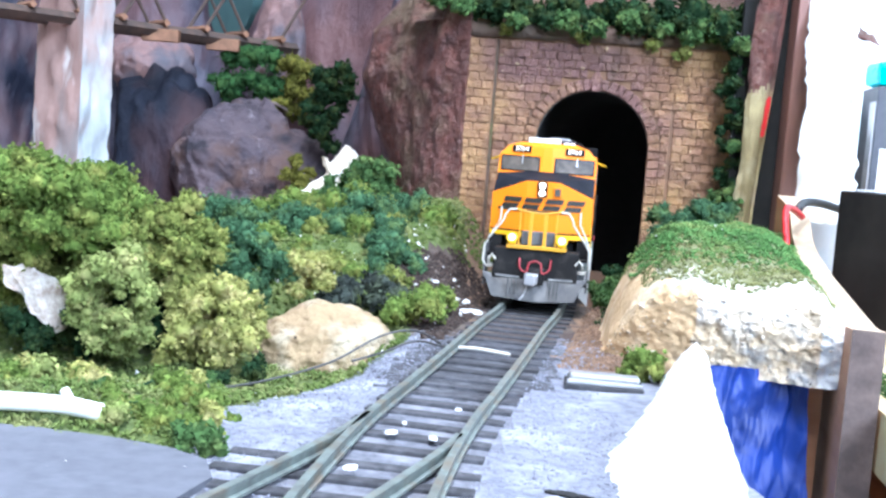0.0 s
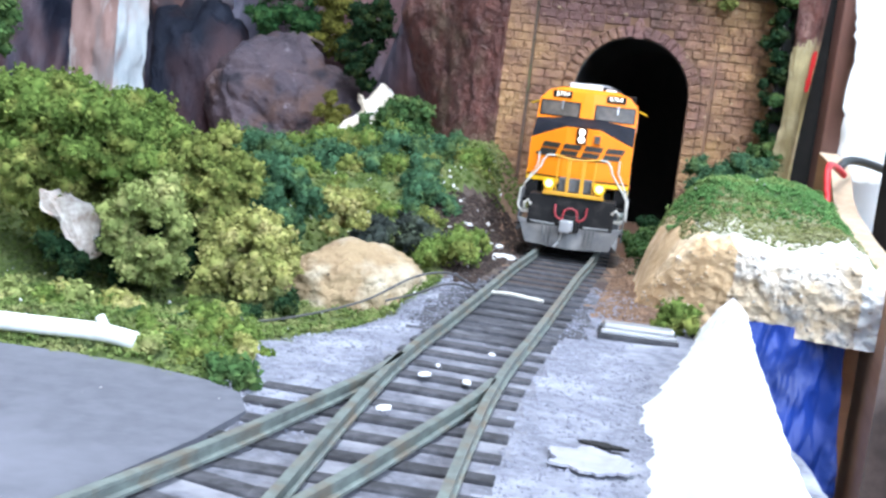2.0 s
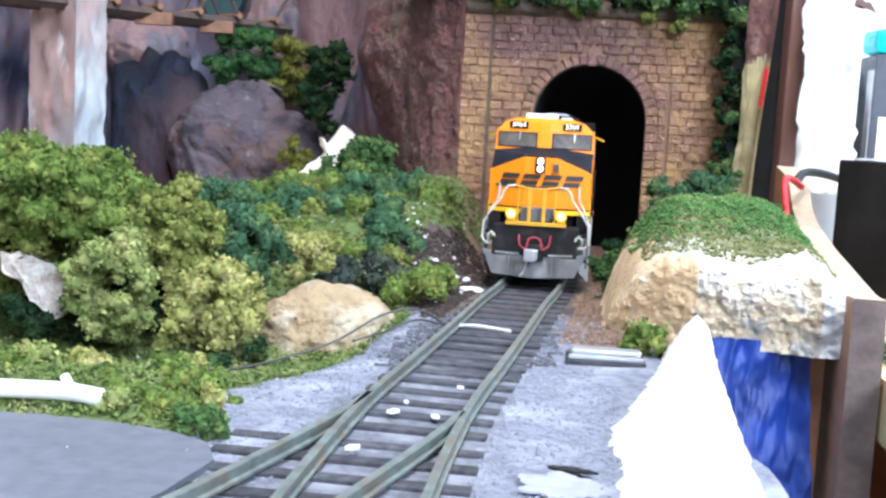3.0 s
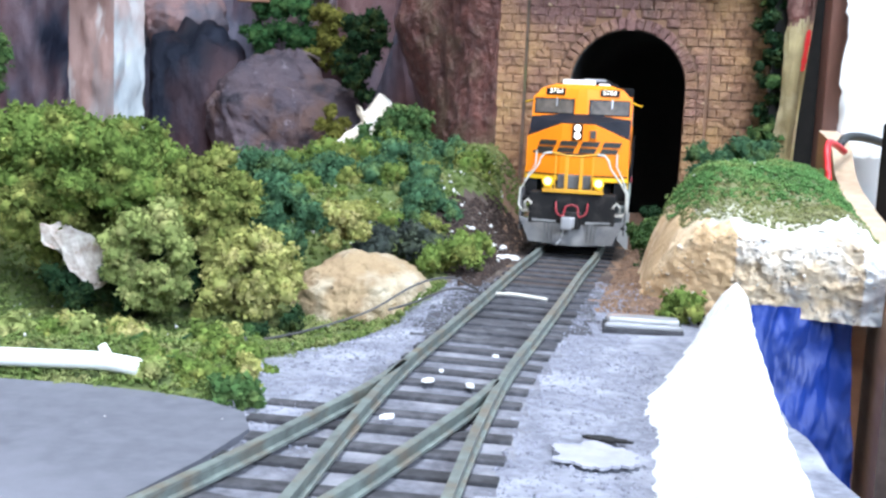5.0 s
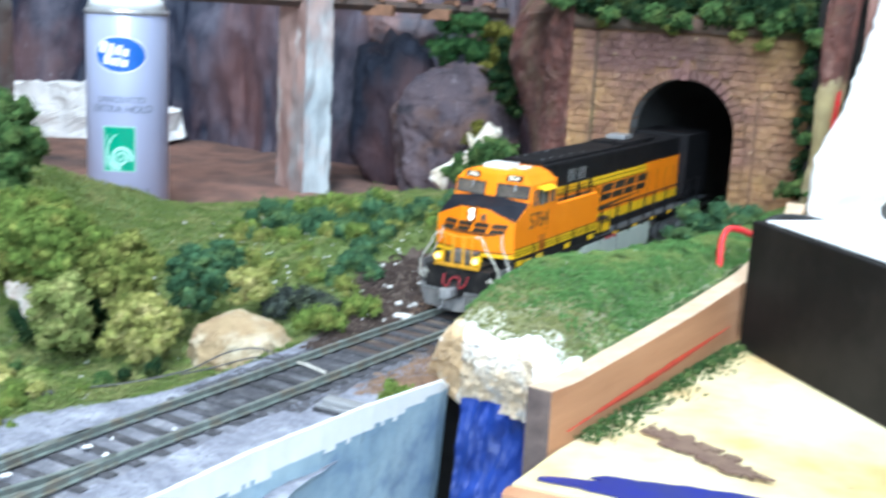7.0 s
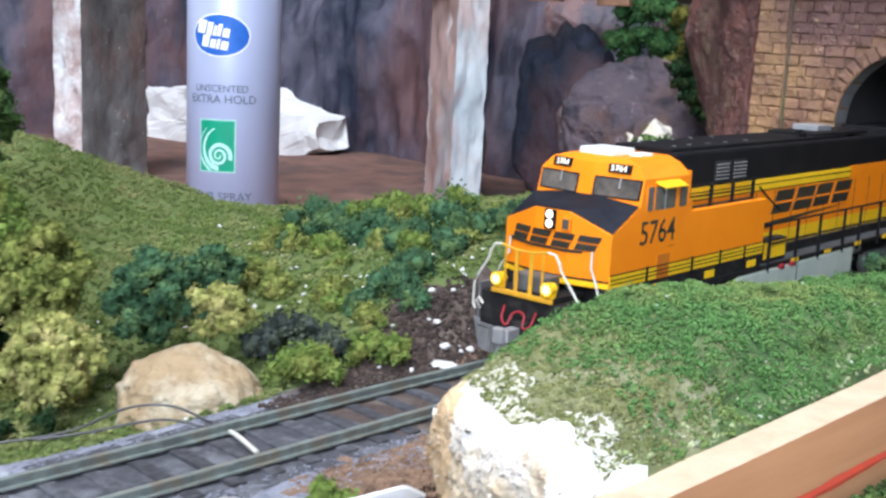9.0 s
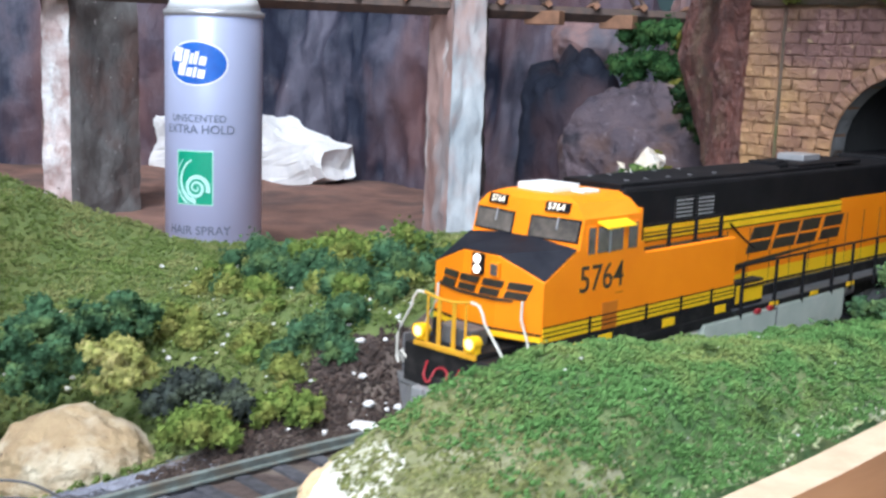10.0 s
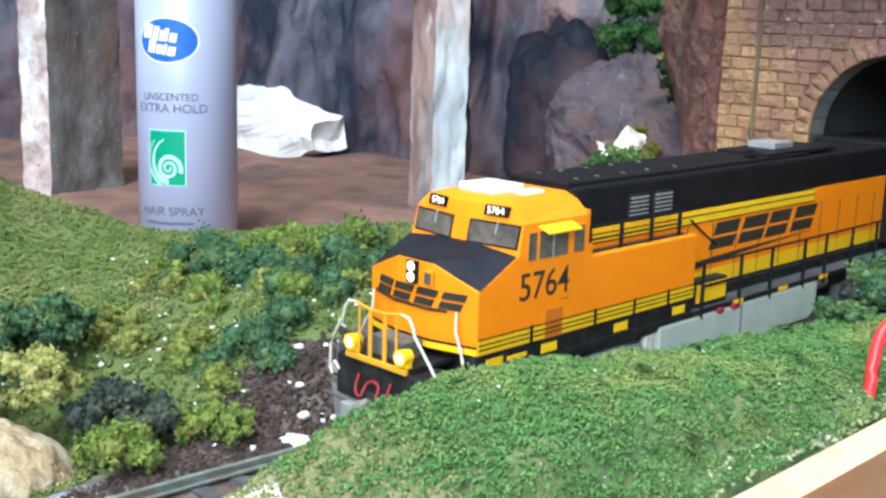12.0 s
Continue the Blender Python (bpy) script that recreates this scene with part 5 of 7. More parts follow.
# dark anti-glare panel lying on the nose top
bm = bmesh.new()
for pts in (((-HW + 0.1, 2.0, 33.95), (-5.0, -0.7, 38.45), (-HW + 0.1, 12.4, 39.7)), ((-5.0, -0.7, 38.45), (-4.0, 11.9, 41.0), (-HW + 0.1, 12.4, 39.7)), ((-5.0, -0.7, 38.45), (5.0, -0.7, 38.45), (4.0, 11.9, 41.0), (-4.0, 11.9, 41.0)), ((5.0, -0.7, 38.45), (HW - 0.1, 2.0, 33.95), (HW - 0.1, 12.4, 39.7)), ((5.0, -0.7, 38.45), (HW - 0.1, 12.4, 39.7), (4.0, 11.9, 41.0))):
    quad_solid(bm, pts, (0, 0, -0.5))
bmesh.ops.remove_doubles(bm, verts=bm.verts, dist=0.02)
lpart("antiglare_panel", bm, M["navy"], "dark blue-black panel on the nose top")
# yellow band with black lines round the nose and low sides
for s in (-1, 1):
    lbox("sill_stripe", s * (HW - 0.05), s * (HW + 0.18), 1.8, 80.5, 20.6, 23.7, M["yellow"], label="yellow stripe")
    for zz in (21.6, 22.6, 23.8):
        lbox("pinstripe", s * (HW + 0.15), s * (HW + 0.3), 1.8, 80.5, zz - 0.14, zz + 0.14, M["blackpaint"])
    for yy in (18.0, 40.0, 55.0, 69.0):
        lbox("stanchion", s * (HW + 0.15), s * (HW + 0.55), yy - 0.25, yy + 0.25, 19.5, 24.2, M["blackpaint"])
bm = bmesh.new()
for a, b in zip(sec, sec[1:]):
    quad_solid(bm, ((a[0], a[1] - 0.25, 20.6), (b[0], b[1] - 0.25, 20.6), (b[0], b[1] - 0.25, 21.8), (a[0], a[1] - 0.25, 21.8)), (0, 0.3, 0))
lpart("nose_stripe", bm, M["yellow"], "yellow stripe")
bm = bmesh.new()
for a, b in zip(sec, sec[1:]):
    quad_solid(bm, ((a[0], a[1] - 0.32, 22.0), (b[0], b[1] - 0.32, 22.0), (b[0], b[1] - 0.32, 22.4), (a[0], a[1] - 0.32, 22.4)), (0, 0.3, 0))
lpart("nose_pinstripe", bm, M["blackpaint"])

# cab: upper body with windshields in a two-faceted front, roof with chamfered sides
cab = bmesh.new()
FR = [(-HW, 13.2), (-1.6, 11.2), (1.6, 11.2), (HW, 13.2)]
FT = [(-HW + 1.2, 15.2), (-1.6, 13.4), (1.6, 13.4), (HW - 1.2, 15.2)]
lb = [cab.verts.new((x, y, 39.0)) for x, y in FR] + [cab.verts.new((HW, 36.5, 39.0)), cab.verts.new((-HW, 36.5, 39.0))]
mt = [cab.verts.new((x * 0.985, y + 1.6, 46.0)) for x, y in FR] + [cab.verts.new((HW * 0.985, 36.5, 46.0)), cab.verts.new((-HW * 0.985, 36.5, 46.0))]
up = [cab.verts.new((x * 0.82, y + 2.4, 48.9)) for x, y in FR] + [cab.verts.new((HW * 0.76, 36.5, 48.9)), cab.verts.new((-HW * 0.76, 36.5, 48.9))]
tp = [cab.verts.new((x * 0.56, y + 4.4, 50.3)) for x, y in FR] + [cab.verts.new((HW * 0.54, 36.5, 50.3)), cab.verts.new((-HW * 0.54, 36.5, 50.3))]
for a, b in ((lb, mt), (mt, up), (up, tp)):
    for i in range(6):
        cab.faces.new((a[i], a[(i + 1) % 6], b[(i + 1) % 6], b[i]))
cab.faces.new(tp)
cab.faces.new(lb[::-1])
cab_ob = lpart("cab", cab, M["orange"], "orange cab with sloped roof edges")


def facet_box(name, p0, p1, u0, u1, z0, z1, depth, material, lean=0.228, label="", parent=None, lift=0.0):
    """A slab on the leaning windshield facet between plan points p0 and p1; u along it, z its height, proud by lift."""
    a, b = Vector((*p0, 0)), Vector((*p1, 0))
    d = b - a
    out = Vector((d.y, -d.x, 0)).normalized()
    def at(u, z):
        q = a + d * u
        return Vector((q.x, q.y + (z - 39.0) * lean, z)) + out * lift
    bm = bmesh.new()
    quad_solid(bm, (at(u0, z0), at(u1, z0), at(u1, z1), at(u0, z1)), -out * depth)
    return lpart(name, bm, material, label, parent=parent)


for p0, p1, u0, u1 in ((FR[0], FR[1], 0.08, 0.92), (FR[2], FR[3], 0.08, 0.92)):
    facet_box("window_frame", p0, p1, u0 - 0.03, u1 + 0.03, 40.7, 45.7, 0.5, M["blackpaint"], lift=0.14, label="black rubber window seal")
    facet_box("windshield", p0, p1, u0, u1, 41.1, 45.3, 0.3, M["glass"], lift=0.28, label="dark glass windshield")
    facet_box("wiper", p0, p1, u0 + (u1 - u0) * 0.55, u0 + (u1 - u0) * 0.55 + 0.02, 43.2, 45.9, 0.15, M["chrome"], lift=0.5)
for p0, p1, u0, u1 in ((FR[0], FR[1], 0.30, 0.72), (FR[2], FR[3], 0.28, 0.70)):
    facet_box("number_board", p0, p1, u0, u1, 46.9, 49.0, 1.2, M["blackpaint"], lift=0.5, lean=0.24, label="lit number board")
for s in (-1, 1):
    text_part("5764", 0.0021, M["lamp_board"], loco, Matrix.Translation((s * 8.5 * K, 13.75 * K, 47.95 * K)) @ pose(0, 0, 0, 77, 0, 8 * s), 0, 0.00003, 1.05)
for s in (-1, 1):
    side_x = s * (HW - 0.12)
    for nm, y0, y1 in (("quarter_window", 16.2, 18.6), ("side_window", 19.6, 29.0), ("rear_window", 31.2, 34.6)):
        bm = bmesh.new()
        add_box(bm, side_x - 0.2, side_x + 0.2, y0 - 0.4, y1 + 0.4, 37.8, 44.4, 0.1)
        lpart("window_frame", bm, M["orange"])
        lbox(nm, side_x - 0.25, side_x + 0.30, y0, y1, 38.2, 44.0, M["glass"], label="dark glass cab window")
    lbox("window_post", side_x - 0.2, side_x + 0.4, 23.8, 24.3, 38.0, 44.2, M["chrome"])
    bm = bmesh.new()
    quad_solid(bm, ((s * HW, 19.0, 45.0), (s * HW, 30.2, 45.0), (s * (HW + 3.0), 30.0, 43.9), (s * (HW + 3.0), 19.2, 43.9)), (0, 0, 0.35))
    lpart("sunshade", bm, M["yellow"], "folded-out yellow-orange sunshade")
    lbox("tool_hatch", s * (HW - 0.05), s * (HW + 0.2), 22.6, 28.4, 20.4, 26.6, M["hatch"], label="dull orange access hatch")
    text_part("5764", 0.0084, M["decal_dark"], loco, Matrix.Translation((s * (HW + 0.05) * K, 22.0 * K, 32.4 * K)) @ pose(0, 0, 0, 90, 0, 90 * s), 0, 0.00003, 1.0, 0.00003)
    lbox("small_marking", s * (HW - 0.05), s * (HW + 0.1), 27.4, 30.4, 28.2, 28.5, M["hatch"])
    # low full-width body behind the cab
    lbox("side_panel", s * (HW - 2.0), s * HW, 37.9, 80.5, 20.4, 36.4, M["orange"], 0.15, label="orange full-width side panel")
    lbox("panel_top", s * 10.5, s * (HW - 0.2), 38.0, 80.3, 36.0, 36.3, M["frame_black"])
lbox("cab_rear_wall", -HW + 0.3, HW - 0.3, 35.9, 37.0, 36.0, 47.0, M["orange"], 0.1)
# cab roof unit, its white partly painted lamp glare, and small roof fittings
lbox("roof_unit", -7.0, 3.4, 18.5, 28.5, 50.1, 51.9, M["white_plastic"], 0.4, "air-conditioner cover on the cab roof, its white partly painted lamp glare")
lbox("roof_unit", 4.4, 8.0, 24.0, 30.0, 50.1, 51.0, M["white_plastic"], 0.3, "white roof box")

# hood
lbox("hood", -10.5, 10.5, 37.2, 200.0, 19.0, 50.8, M["blackpaint"], 0.9, "black long hood")
lbox("hood_roof", -8.6, 8.6, 37.4, 150.0, 50.6, 51.8, M["blackpaint"], 0.3)
lbox("radiator_section", -14.6, 14.6, 200.0, 238.0, 19.0, 51.8, M["blackpaint"], 0.7, "black rear radiator section")
lbox("rear_hood", -10.5, 10.5, 238.0, 248.0, 19.0, 49.0, M["orange"], 0.6)
for s in (-1, 1):
    lbox("hood_side", s * 10.4, s * 10.75, 37.5, 199.5, 24.6, 37.8, M["orange"], label="orange hood side")
    lbox("hood_side_rear", s * 10.4, s * 10.76, 151.0, 199.5, 36.9, 41.4, M["orange"])
    lbox("hood_stripe", s * 10.4, s * 10.80, 37.5, 151.0, 37.8, 41.0, M["yellow"], label="yellow hood stripe")
    lbox("hood_pinstripe", s * 10.5, s * 10.9, 37.5, 151.0, 39.5, 39.8, M["blackpaint"])
    lbox("hood_pinstripe", s * 10.5, s * 10.9, 37.5, 151.0, 37.5, 37.8, M["blackpaint"])
    lbox("lower_hood_stripe", s * 10.4, s * 10.82, 82.0, 199.0, 20.0, 24.6, M["yellow"], label="yellow lower stripe")
    for i in range(10):
        lbox("hood_door_gap", s * 10.6, s * 10.86, 84 + i * 12.0, 84.25 + i * 12.0, 20.0, 37.0, M["decal_dark"])
    for a in (58.0, 68.0):
        bm = bmesh.new()
        add_box(bm, s * 10.4, s * 10.9, a, a + 8.0, 42.0, 47.6, 0.1)
        vent = lpart("vent", bm, M["frame_black"], "louvred vent with bright slats")
        for k in range(5):
            lbox("slat", s * 10.8, s * 11.2, a + 0.5, a + 7.5, 42.6 + k * 1.0, 42.95 + k * 1.0, M["chrome"], parent=vent)
    # logo as plain slanted shapes with a swoosh
    for k in range(4):
        y0 = 95.6 + k * 14.4
        w = (11.0, 11.8, 10.6, 11.4)[k]
        bm = bmesh.new()
        add_prism(bm, [(y0 - 1.0, 29.8), (y0 + w, 29.8), (y0 + w + 3.4, 36.8), (y0 + 2.4, 36.8)], "x", s * 10.75, s * 10.88)
        lpart("emblem_bar", bm, M["decal_dark"], "dark slanted emblem block")
        bm = bmesh.new()
        add_prism(bm, [(y0 + 0.6, 32.8), (y0 + w + 1.2, 32.8), (y0 + w + 1.5, 33.4), (y0 + 0.9, 33.4)], "x", s * 10.86, s * 10.94)
        lpart("emblem_slit", bm, M["orange"])
    bm = bmesh.new()
    add_prism(bm, [(84.0, 24.8), (95.0, 26.2), (120.0, 27.6), (150.0, 28.9), (120.0, 28.5), (97.0, 27.8), (85.5, 27.2)], "x", s * 10.75, s * 10.88)
    lpart("emblem_swoosh", bm, M["decal_dark"])
    # walkway, sill, posts and rails
    lbox("walkway", s * 10.5, s * 16.2, 80.5, 236.0, 16.0, 16.8, M["walk_grey"])
    lbox("side_sill", s * 14.8, s * 16.2, 2.0, 240.0, 15.3, 16.7, M["frame_black"])
    lbox("hood_base", s * 10.4, s * 10.9, 82.0, 236.0, 16.8, 20.0, M["walk_grey"])
    lbox("side_sill_front", s * 12.0, s * (HW - 0.1), 1.0, 80.5, 14.0, 20.6, M["frame_black"], 0.2, "black side sill")
    for yy in (4.5, 22.0, 48.0, 72.0):
        lbox("sill_mark", s * (HW - 0.15), s * (HW + 0.12), yy, yy + 5.0, 17.2, 19.2, M["yellow"], label="yellow reflective mark")
    for yy in (100.0, 124.0, 148.0, 172.0, 196.0):
        lbox("sill_mark", s * 16.15, s * 16.35, yy, yy + 5.0, 15.4, 16.6, M["yellow"])
    lbox("small_marking", s * (HW - 0.1), s * (HW + 0.12), 11.0, 17.0, 17.7, 18.7, M["yellow"])
    lbox("battery_box", s * 11.5, s * 15.0, 83.0, 98.0, 16.8, 23.6, M["frame_black"], 0.2)
    lbox("battery_box_stripe", s * 14.95, s * 15.15, 83.6, 97.4, 18.0, 22.8, M["yellow"])
    for yy in (84.8, 103.0, 119.2, 138.0, 151.0, 168.0, 185.0, 202.0, 219.0):
        bm = bmesh.new()
        add_cyl(bm, (s * 16.0, yy, 14.0), (s * 16.0, yy, 28.6), 0.55, 0.42, seg=6)
        lpart("handrail_post", bm, M["blackpaint"])
    for zz in (28.5, 22.6):
        bm = bmesh.new()
        add_tube(bm, [(s * 16.0, 82.0 if zz > 25 else 84.8, zz), (s * 16.0, 222.0, zz)], 0.34, 6)
        lpart("handrail", bm, M["blackpaint"])
    for yy in (40.0, 52.0, 64.0, 76.0):
        bm = bmesh.new()
        add_tube(bm, [(s * 13.4, yy, 36.0), (s * 13.4, yy, 42.6)], 0.5, 6)
        lpart("handrail_post", bm, M["blackpaint"])
    for zz in (42.4, 39.4):
        bm = bmesh.new()
        add_tube(bm, [(s * 13.4, 38.0, zz), (s * 13.4, 77.0, zz)], 0.26, 6)
        lpart("handrail", bm, M["blackpaint"])
    bm = bmesh.new()
    add_tube(bm, smooth_path([(s * 11.6, 84.0, 39.0), (s * 12.2, 88.0, 36.0), (s * 14.0, 93.0, 32.0)], 4), 0.3, 6)
    lpart("hood_grab_iron", bm, M["blackpaint"])
    # fuel tank skirts, trucks, wheels
    bm = bmesh.new()
    add_prism(bm, [(66.0, 15.2), (147.0, 15.2), (147.0, 6.5), (144.0, 4.4), (68.0, 4.4), (66.0, 6.5)], "x", s * 9.0, s * 16.4)
    bmesh.ops.bevel(bm, geom=bm.edges[:], offset=0.5, segments=2, affect="EDGES")
    lpart("fuel_tank", bm, M["tank"], "dusty grey-green fuel tank side")
    bm = bmesh.new()
    add_cyl(bm, (s * 13.0, 45.0, 10.4), (s * 13.0, 61.0, 10.4), 2.3, seg=18)
    add_cyl(bm, (s * 13.0, 44.0, 10.4), (s * 13.0, 45.2, 10.4), 1.2, 2.2, seg=18)
    lpart("air_reservoir", bm, M["chrome"], "grey metal air reservoir under the sill", True)
    lbox("pipe_bracket", s * 13.6, s * 15.4, 62.0, 65.5, 9.0, 13.6, M["white_rail"], 0.5, "pale grease-covered bracket")
    lbox("tank_seam", s * 16.3, s * 16.55, 104.0, 104.5, 5.0, 14.9, M["truck"])
    for yy in (92.0, 99.0):
        lbox("filler_cap", s * 15.6, s * 17.0, yy, yy + 2.6, 14.4, 15.8, M["red_hose"], 0.3)
    bm = bmesh.new()
    add_cyl(bm, (s * 13.6, 147.0, 13.6), (s * 13.6, 155.0, 13.6), 2.2, seg=12)
    lpart("air_filter", bm, M["truck"], smooth=False)
    for base in (14.0, 178.0):
        bm = bmesh.new()
        add_prism(bm, [(base - 4, 6.0), (base + 2, 9.4), (base + 42, 9.4), (base + 48, 6.0), (base + 44, 3.6), (base + 30, 5.6), (base + 22, 3.4), (base + 14, 5.6), (base, 3.6)], "x", s * 11.2, s * 13.4)
        lpart("truck_frame", bm, M["truck"], "grey truck side frame")
        for yy in (base + 2, base + 22, base + 42):
            bm = bmesh.new()
            add_cyl(bm, (s * 7.6, yy, 5.8), (s * 10.4, yy, 5.8), 5.8, seg=22)
            lpart("wheel", bm, M["truck"])
            lbox("journal_box", s * 13.2, s * 14.6, yy - 2.2, yy + 2.2, 4.4, 8.4, M["truck"], 0.4)
        bm = bmesh.new()
        add_cyl(bm, (s * 13.9, base + 27, 11.2), (s * 13.9, base + 36, 11.2), 1.5, seg=12)
        lpart("brake_cylinder", bm, M["chrome"])
lbox("underframe", -11.0, 11.0, 4.0, 244.0, 10.0, 19.5, M["frame_black"])
# roof details
lbox("roof_box", -6.2, 2.6, 140.0, 151.0, 52.4, 54.4, M["chrome"], 0.3, "light grey roof box")
lbox("exhaust_hatch", -8.0, 8.0, 126.0, 168.0, 51.6, 52.6, M["blackpaint"], 0.2)
bm = bmesh.new()
add_cyl(bm, (5.2, 121.0, 52.2), (5.2, 124.5, 53.0), 0.8, 0.4, seg=8)
add_cyl(bm, (5.8, 118.8, 52.4), (5.8, 123.0, 52.4), 0.6, 0.9, seg=8)
add_cyl(bm, (4.4, 120.0, 53.2), (4.4, 123.6, 53.2), 0.5, 0.8, seg=8)
lpart("horn", bm, M["blackpaint"], "black air horn cluster")
for yy in (44.0, 52.0, 62.0, 72.0, 84.0):
    for xx in (-5.5, 5.5):
        bm = bmesh.new()
        add_tube(bm, [(xx - 0.6, yy, 51.7), (xx - 0.6, yy, 52.05), (xx + 0.6, yy, 52.05), (xx + 0.6, yy, 51.7)], 0.09, 4)
        lpart("lift_ring", bm, M["chrome"])

# front face: headlights, door window, emblem shapes
hl = lbox("headlight_housing", -1.7, 1.4, -1.9, -0.9, 33.2, 38.0, M["blackpaint"], 0.3, "twin headlight housing")
for zz in (34.5, 36.8):
    bm = bmesh.new()
    bmesh.ops.create_uvsphere(bm, u_segments=14, v_segments=8, radius=1.0, matrix=Matrix.Translation((-0.15, -1.9, zz)) @ Matrix.Diagonal((1, 0.5, 1, 1)))
    lpart("headlight", bm, M["lamp_white"], "lit headlight bulb", True, hl)
door = lbox("nose_door_window", 3.4, 6.0, -1.75, -0.9, 33.4, 36.6, M["orange"], 0.25)
lbox("pane", 3.8, 5.6, -1.95, -1.5, 33.8, 36.2, M["cab_dark"], 0.1, "dark window pane", door)


def nose_y(x):
    return -1.62 + max(0, abs(x) - 5.0) * 0.275


for k in range(4):
    x0 = -12.9 + k * 6.6
    for a0, a1, b0, b1 in ((0.0, 0.98, 0.56, 1.0), (0.02, 0.95, 0.0, 0.42)):
        q = [(x0 + 5.4 * a + 1.4 * b, b) for a, b in ((a0, b0), (a1, b0), (a1, b1), (a0, b1))]
        bm = bmesh.new()
        quad_solid(bm, [(x, nose_y(x), 29.2 + 3.6 * b) for x, b in q], (0, 0.35, 0))
        lpart("emblem_bar", bm, M["decal_dark"], "dark slanted emblem bar")
bm = bmesh.new()
for a, b in ((-13.8, -5.0), (-5.0, 5.0), (5.0, 9.0)):
    fa, fb = -1.62 + max(0, abs(a) - 5) * 0.275, -1.62 + max(0, abs(b) - 5) * 0.275
    quad_solid(bm, ((a, fa, 28.2 + abs(a) * 0.03), (b, fb, 28.2 + abs(b) * 0.03), (b, fb, 28.7 + abs(b) * 0.03), (a, fa, 28.8 + abs(a) * 0.04)), (0, 0.35, 0))
lpart("emblem_swoosh", bm, M["decal_dark"])

M["deckrail"] = mat("dirty_yellow_paint", (0.72, 0.36, 0.012), (0.55, 0.27, 0.02), rough=0.5, scale=300)
# front porch, steps, plow, coupler
lbox("front_deck", -9.0, 9.0, -11.0, 2.0, 17.4, 18.6, M["frame_black"], 0.2)
lbox("deck_edge", -9.2, 9.2, -11.6, -10.8, 17.4, 18.6, M["deckrail"], 0.2, "yellow deck edge")
lbox("walkway_box", -5.0, 5.0, -8.6, -3.0, 18.6, 22.6, M["truck"], 0.3, "grey equipment box on the front deck")
lbox("buffer_beam", -13.0, 13.0, -10.6, -2.0, 8.0, 17.2, M["frame_black"], 0.4)
for s in (-1, 1):
    for k, (zz, yy) in enumerate(((6.8, -8.0), (10.6, -7.0), (14.2, -6.0))):
        lbox("step", s * 10.0, s * 16.2, yy, yy + 7.0, zz, zz + 0.7, M["white_rail"] if k == 1 else M["frame_black"], 0.1)
    lbox("step_side", s * 15.6, s * 16.2, -8.0, 1.0, 5.0, 18.0, M["plow"], 0.2)
    bm = bmesh.new()
    add_cyl(bm, (s * 7.6, -11.9, 20.8), (s * 7.6, -9.2, 20.8), 1.75, 1.45, seg=18)
    add_box(bm, s * 7.6 - 1.3, s * 7.6 + 1.3, -11.0, -9.4, 18.6, 20.2, 0.2)
    lamp = lpart("ditch_light_housing", bm, M["yellow"], "yellow ditch light housing")
    bm = bmesh.new()
    add_cyl(bm, (s * 7.6, -11.98, 20.8), (s * 7.6, -11.7, 20.8), 1.2, seg=16)
    lpart("ditch_light", bm, M["lamp_warm"], "lit warm ditch light", False, lamp)
    # white grab rails
    for off, r in ((0.0, 0.30), (0.9, 0.27)):
        bm = bmesh.new()
        if off == 0.0:
            pts = [(s * 6.8, -10.8, 29.4), (s * 9.0, -10.9, 29.2), (s * 10.2, -10.9, 27.6), (s * 10.8, -10.8, 25.6), (s * 14.6, -10.2, 20.4), (s * 16.0, -9.8, 18.0), (s * 16.3, -9.6, 13.0), (s * 15.4, -9.8, 11.6)]
        else:
            pts = [(s * 12.4, -1.0, 29.4), (s * 12.5, -1.2, 25.4), (s * 14.4, -1.6, 22.0), (s * 16.4, -2.2, 17.4), (s * 16.6, -2.2, 11.0)]
        add_tube(bm, pts, r, 8)
        lpart("grab_rail", bm, M["white_rail"], "bent white grab rail")
    bm = bmesh.new()
    add_tube(bm, [(s * 12.4, -9.0, 11.8), (s * 12.4, -10.6, 13.8), (s * 13.4, -10.9, 15.0), (s * 14.4, -10.6, 13.8), (s * 14.4, -9.0, 11.8)], 0.4, 6)
    lpart("step_hoop", bm, M["white_rail"])
    bm = bmesh.new()
    add_tube(bm, smooth_path([(s * 4.8, -11.4, 14.6), (s * 4.4, -12.8, 11.6), (s * 2.4, -13.2, 10.6), (s * 1.8, -12.0, 13.2), (0.0, -11.6, 14.0)], 4), 0.30, 6)
    lpart("air_hose", bm, M["red_hose"], "red air hose")
    bm = bmesh.new()
    add_tube(bm, [(s * 4.4, -12.6, 8.6), (s * 11.8, -12.4, 8.8)], 0.55, 6)
    for k in range(3):
        add_tube(bm, [(s * (5.4 + k * 1.2), -13.0, 8.6), (s * (5.0 + k * 1.2), -13.6, 3.0)], 0.25, 5)
    lpart("uncoupling_lever", bm, M["truck"])
    # slanted plow halves
    bm = bmesh.new()
    quad_solid(bm, ((0.0, -13.2, 1.6), (s * 12.6, -11.0, 2.2), (s * 16.0, -9.6, 9.4), (0.0, -11.2, 7.6)), (0, 0.8, 0))
    lpart("plow", bm, M["plow"], "dusty dark grey snow plow blade")
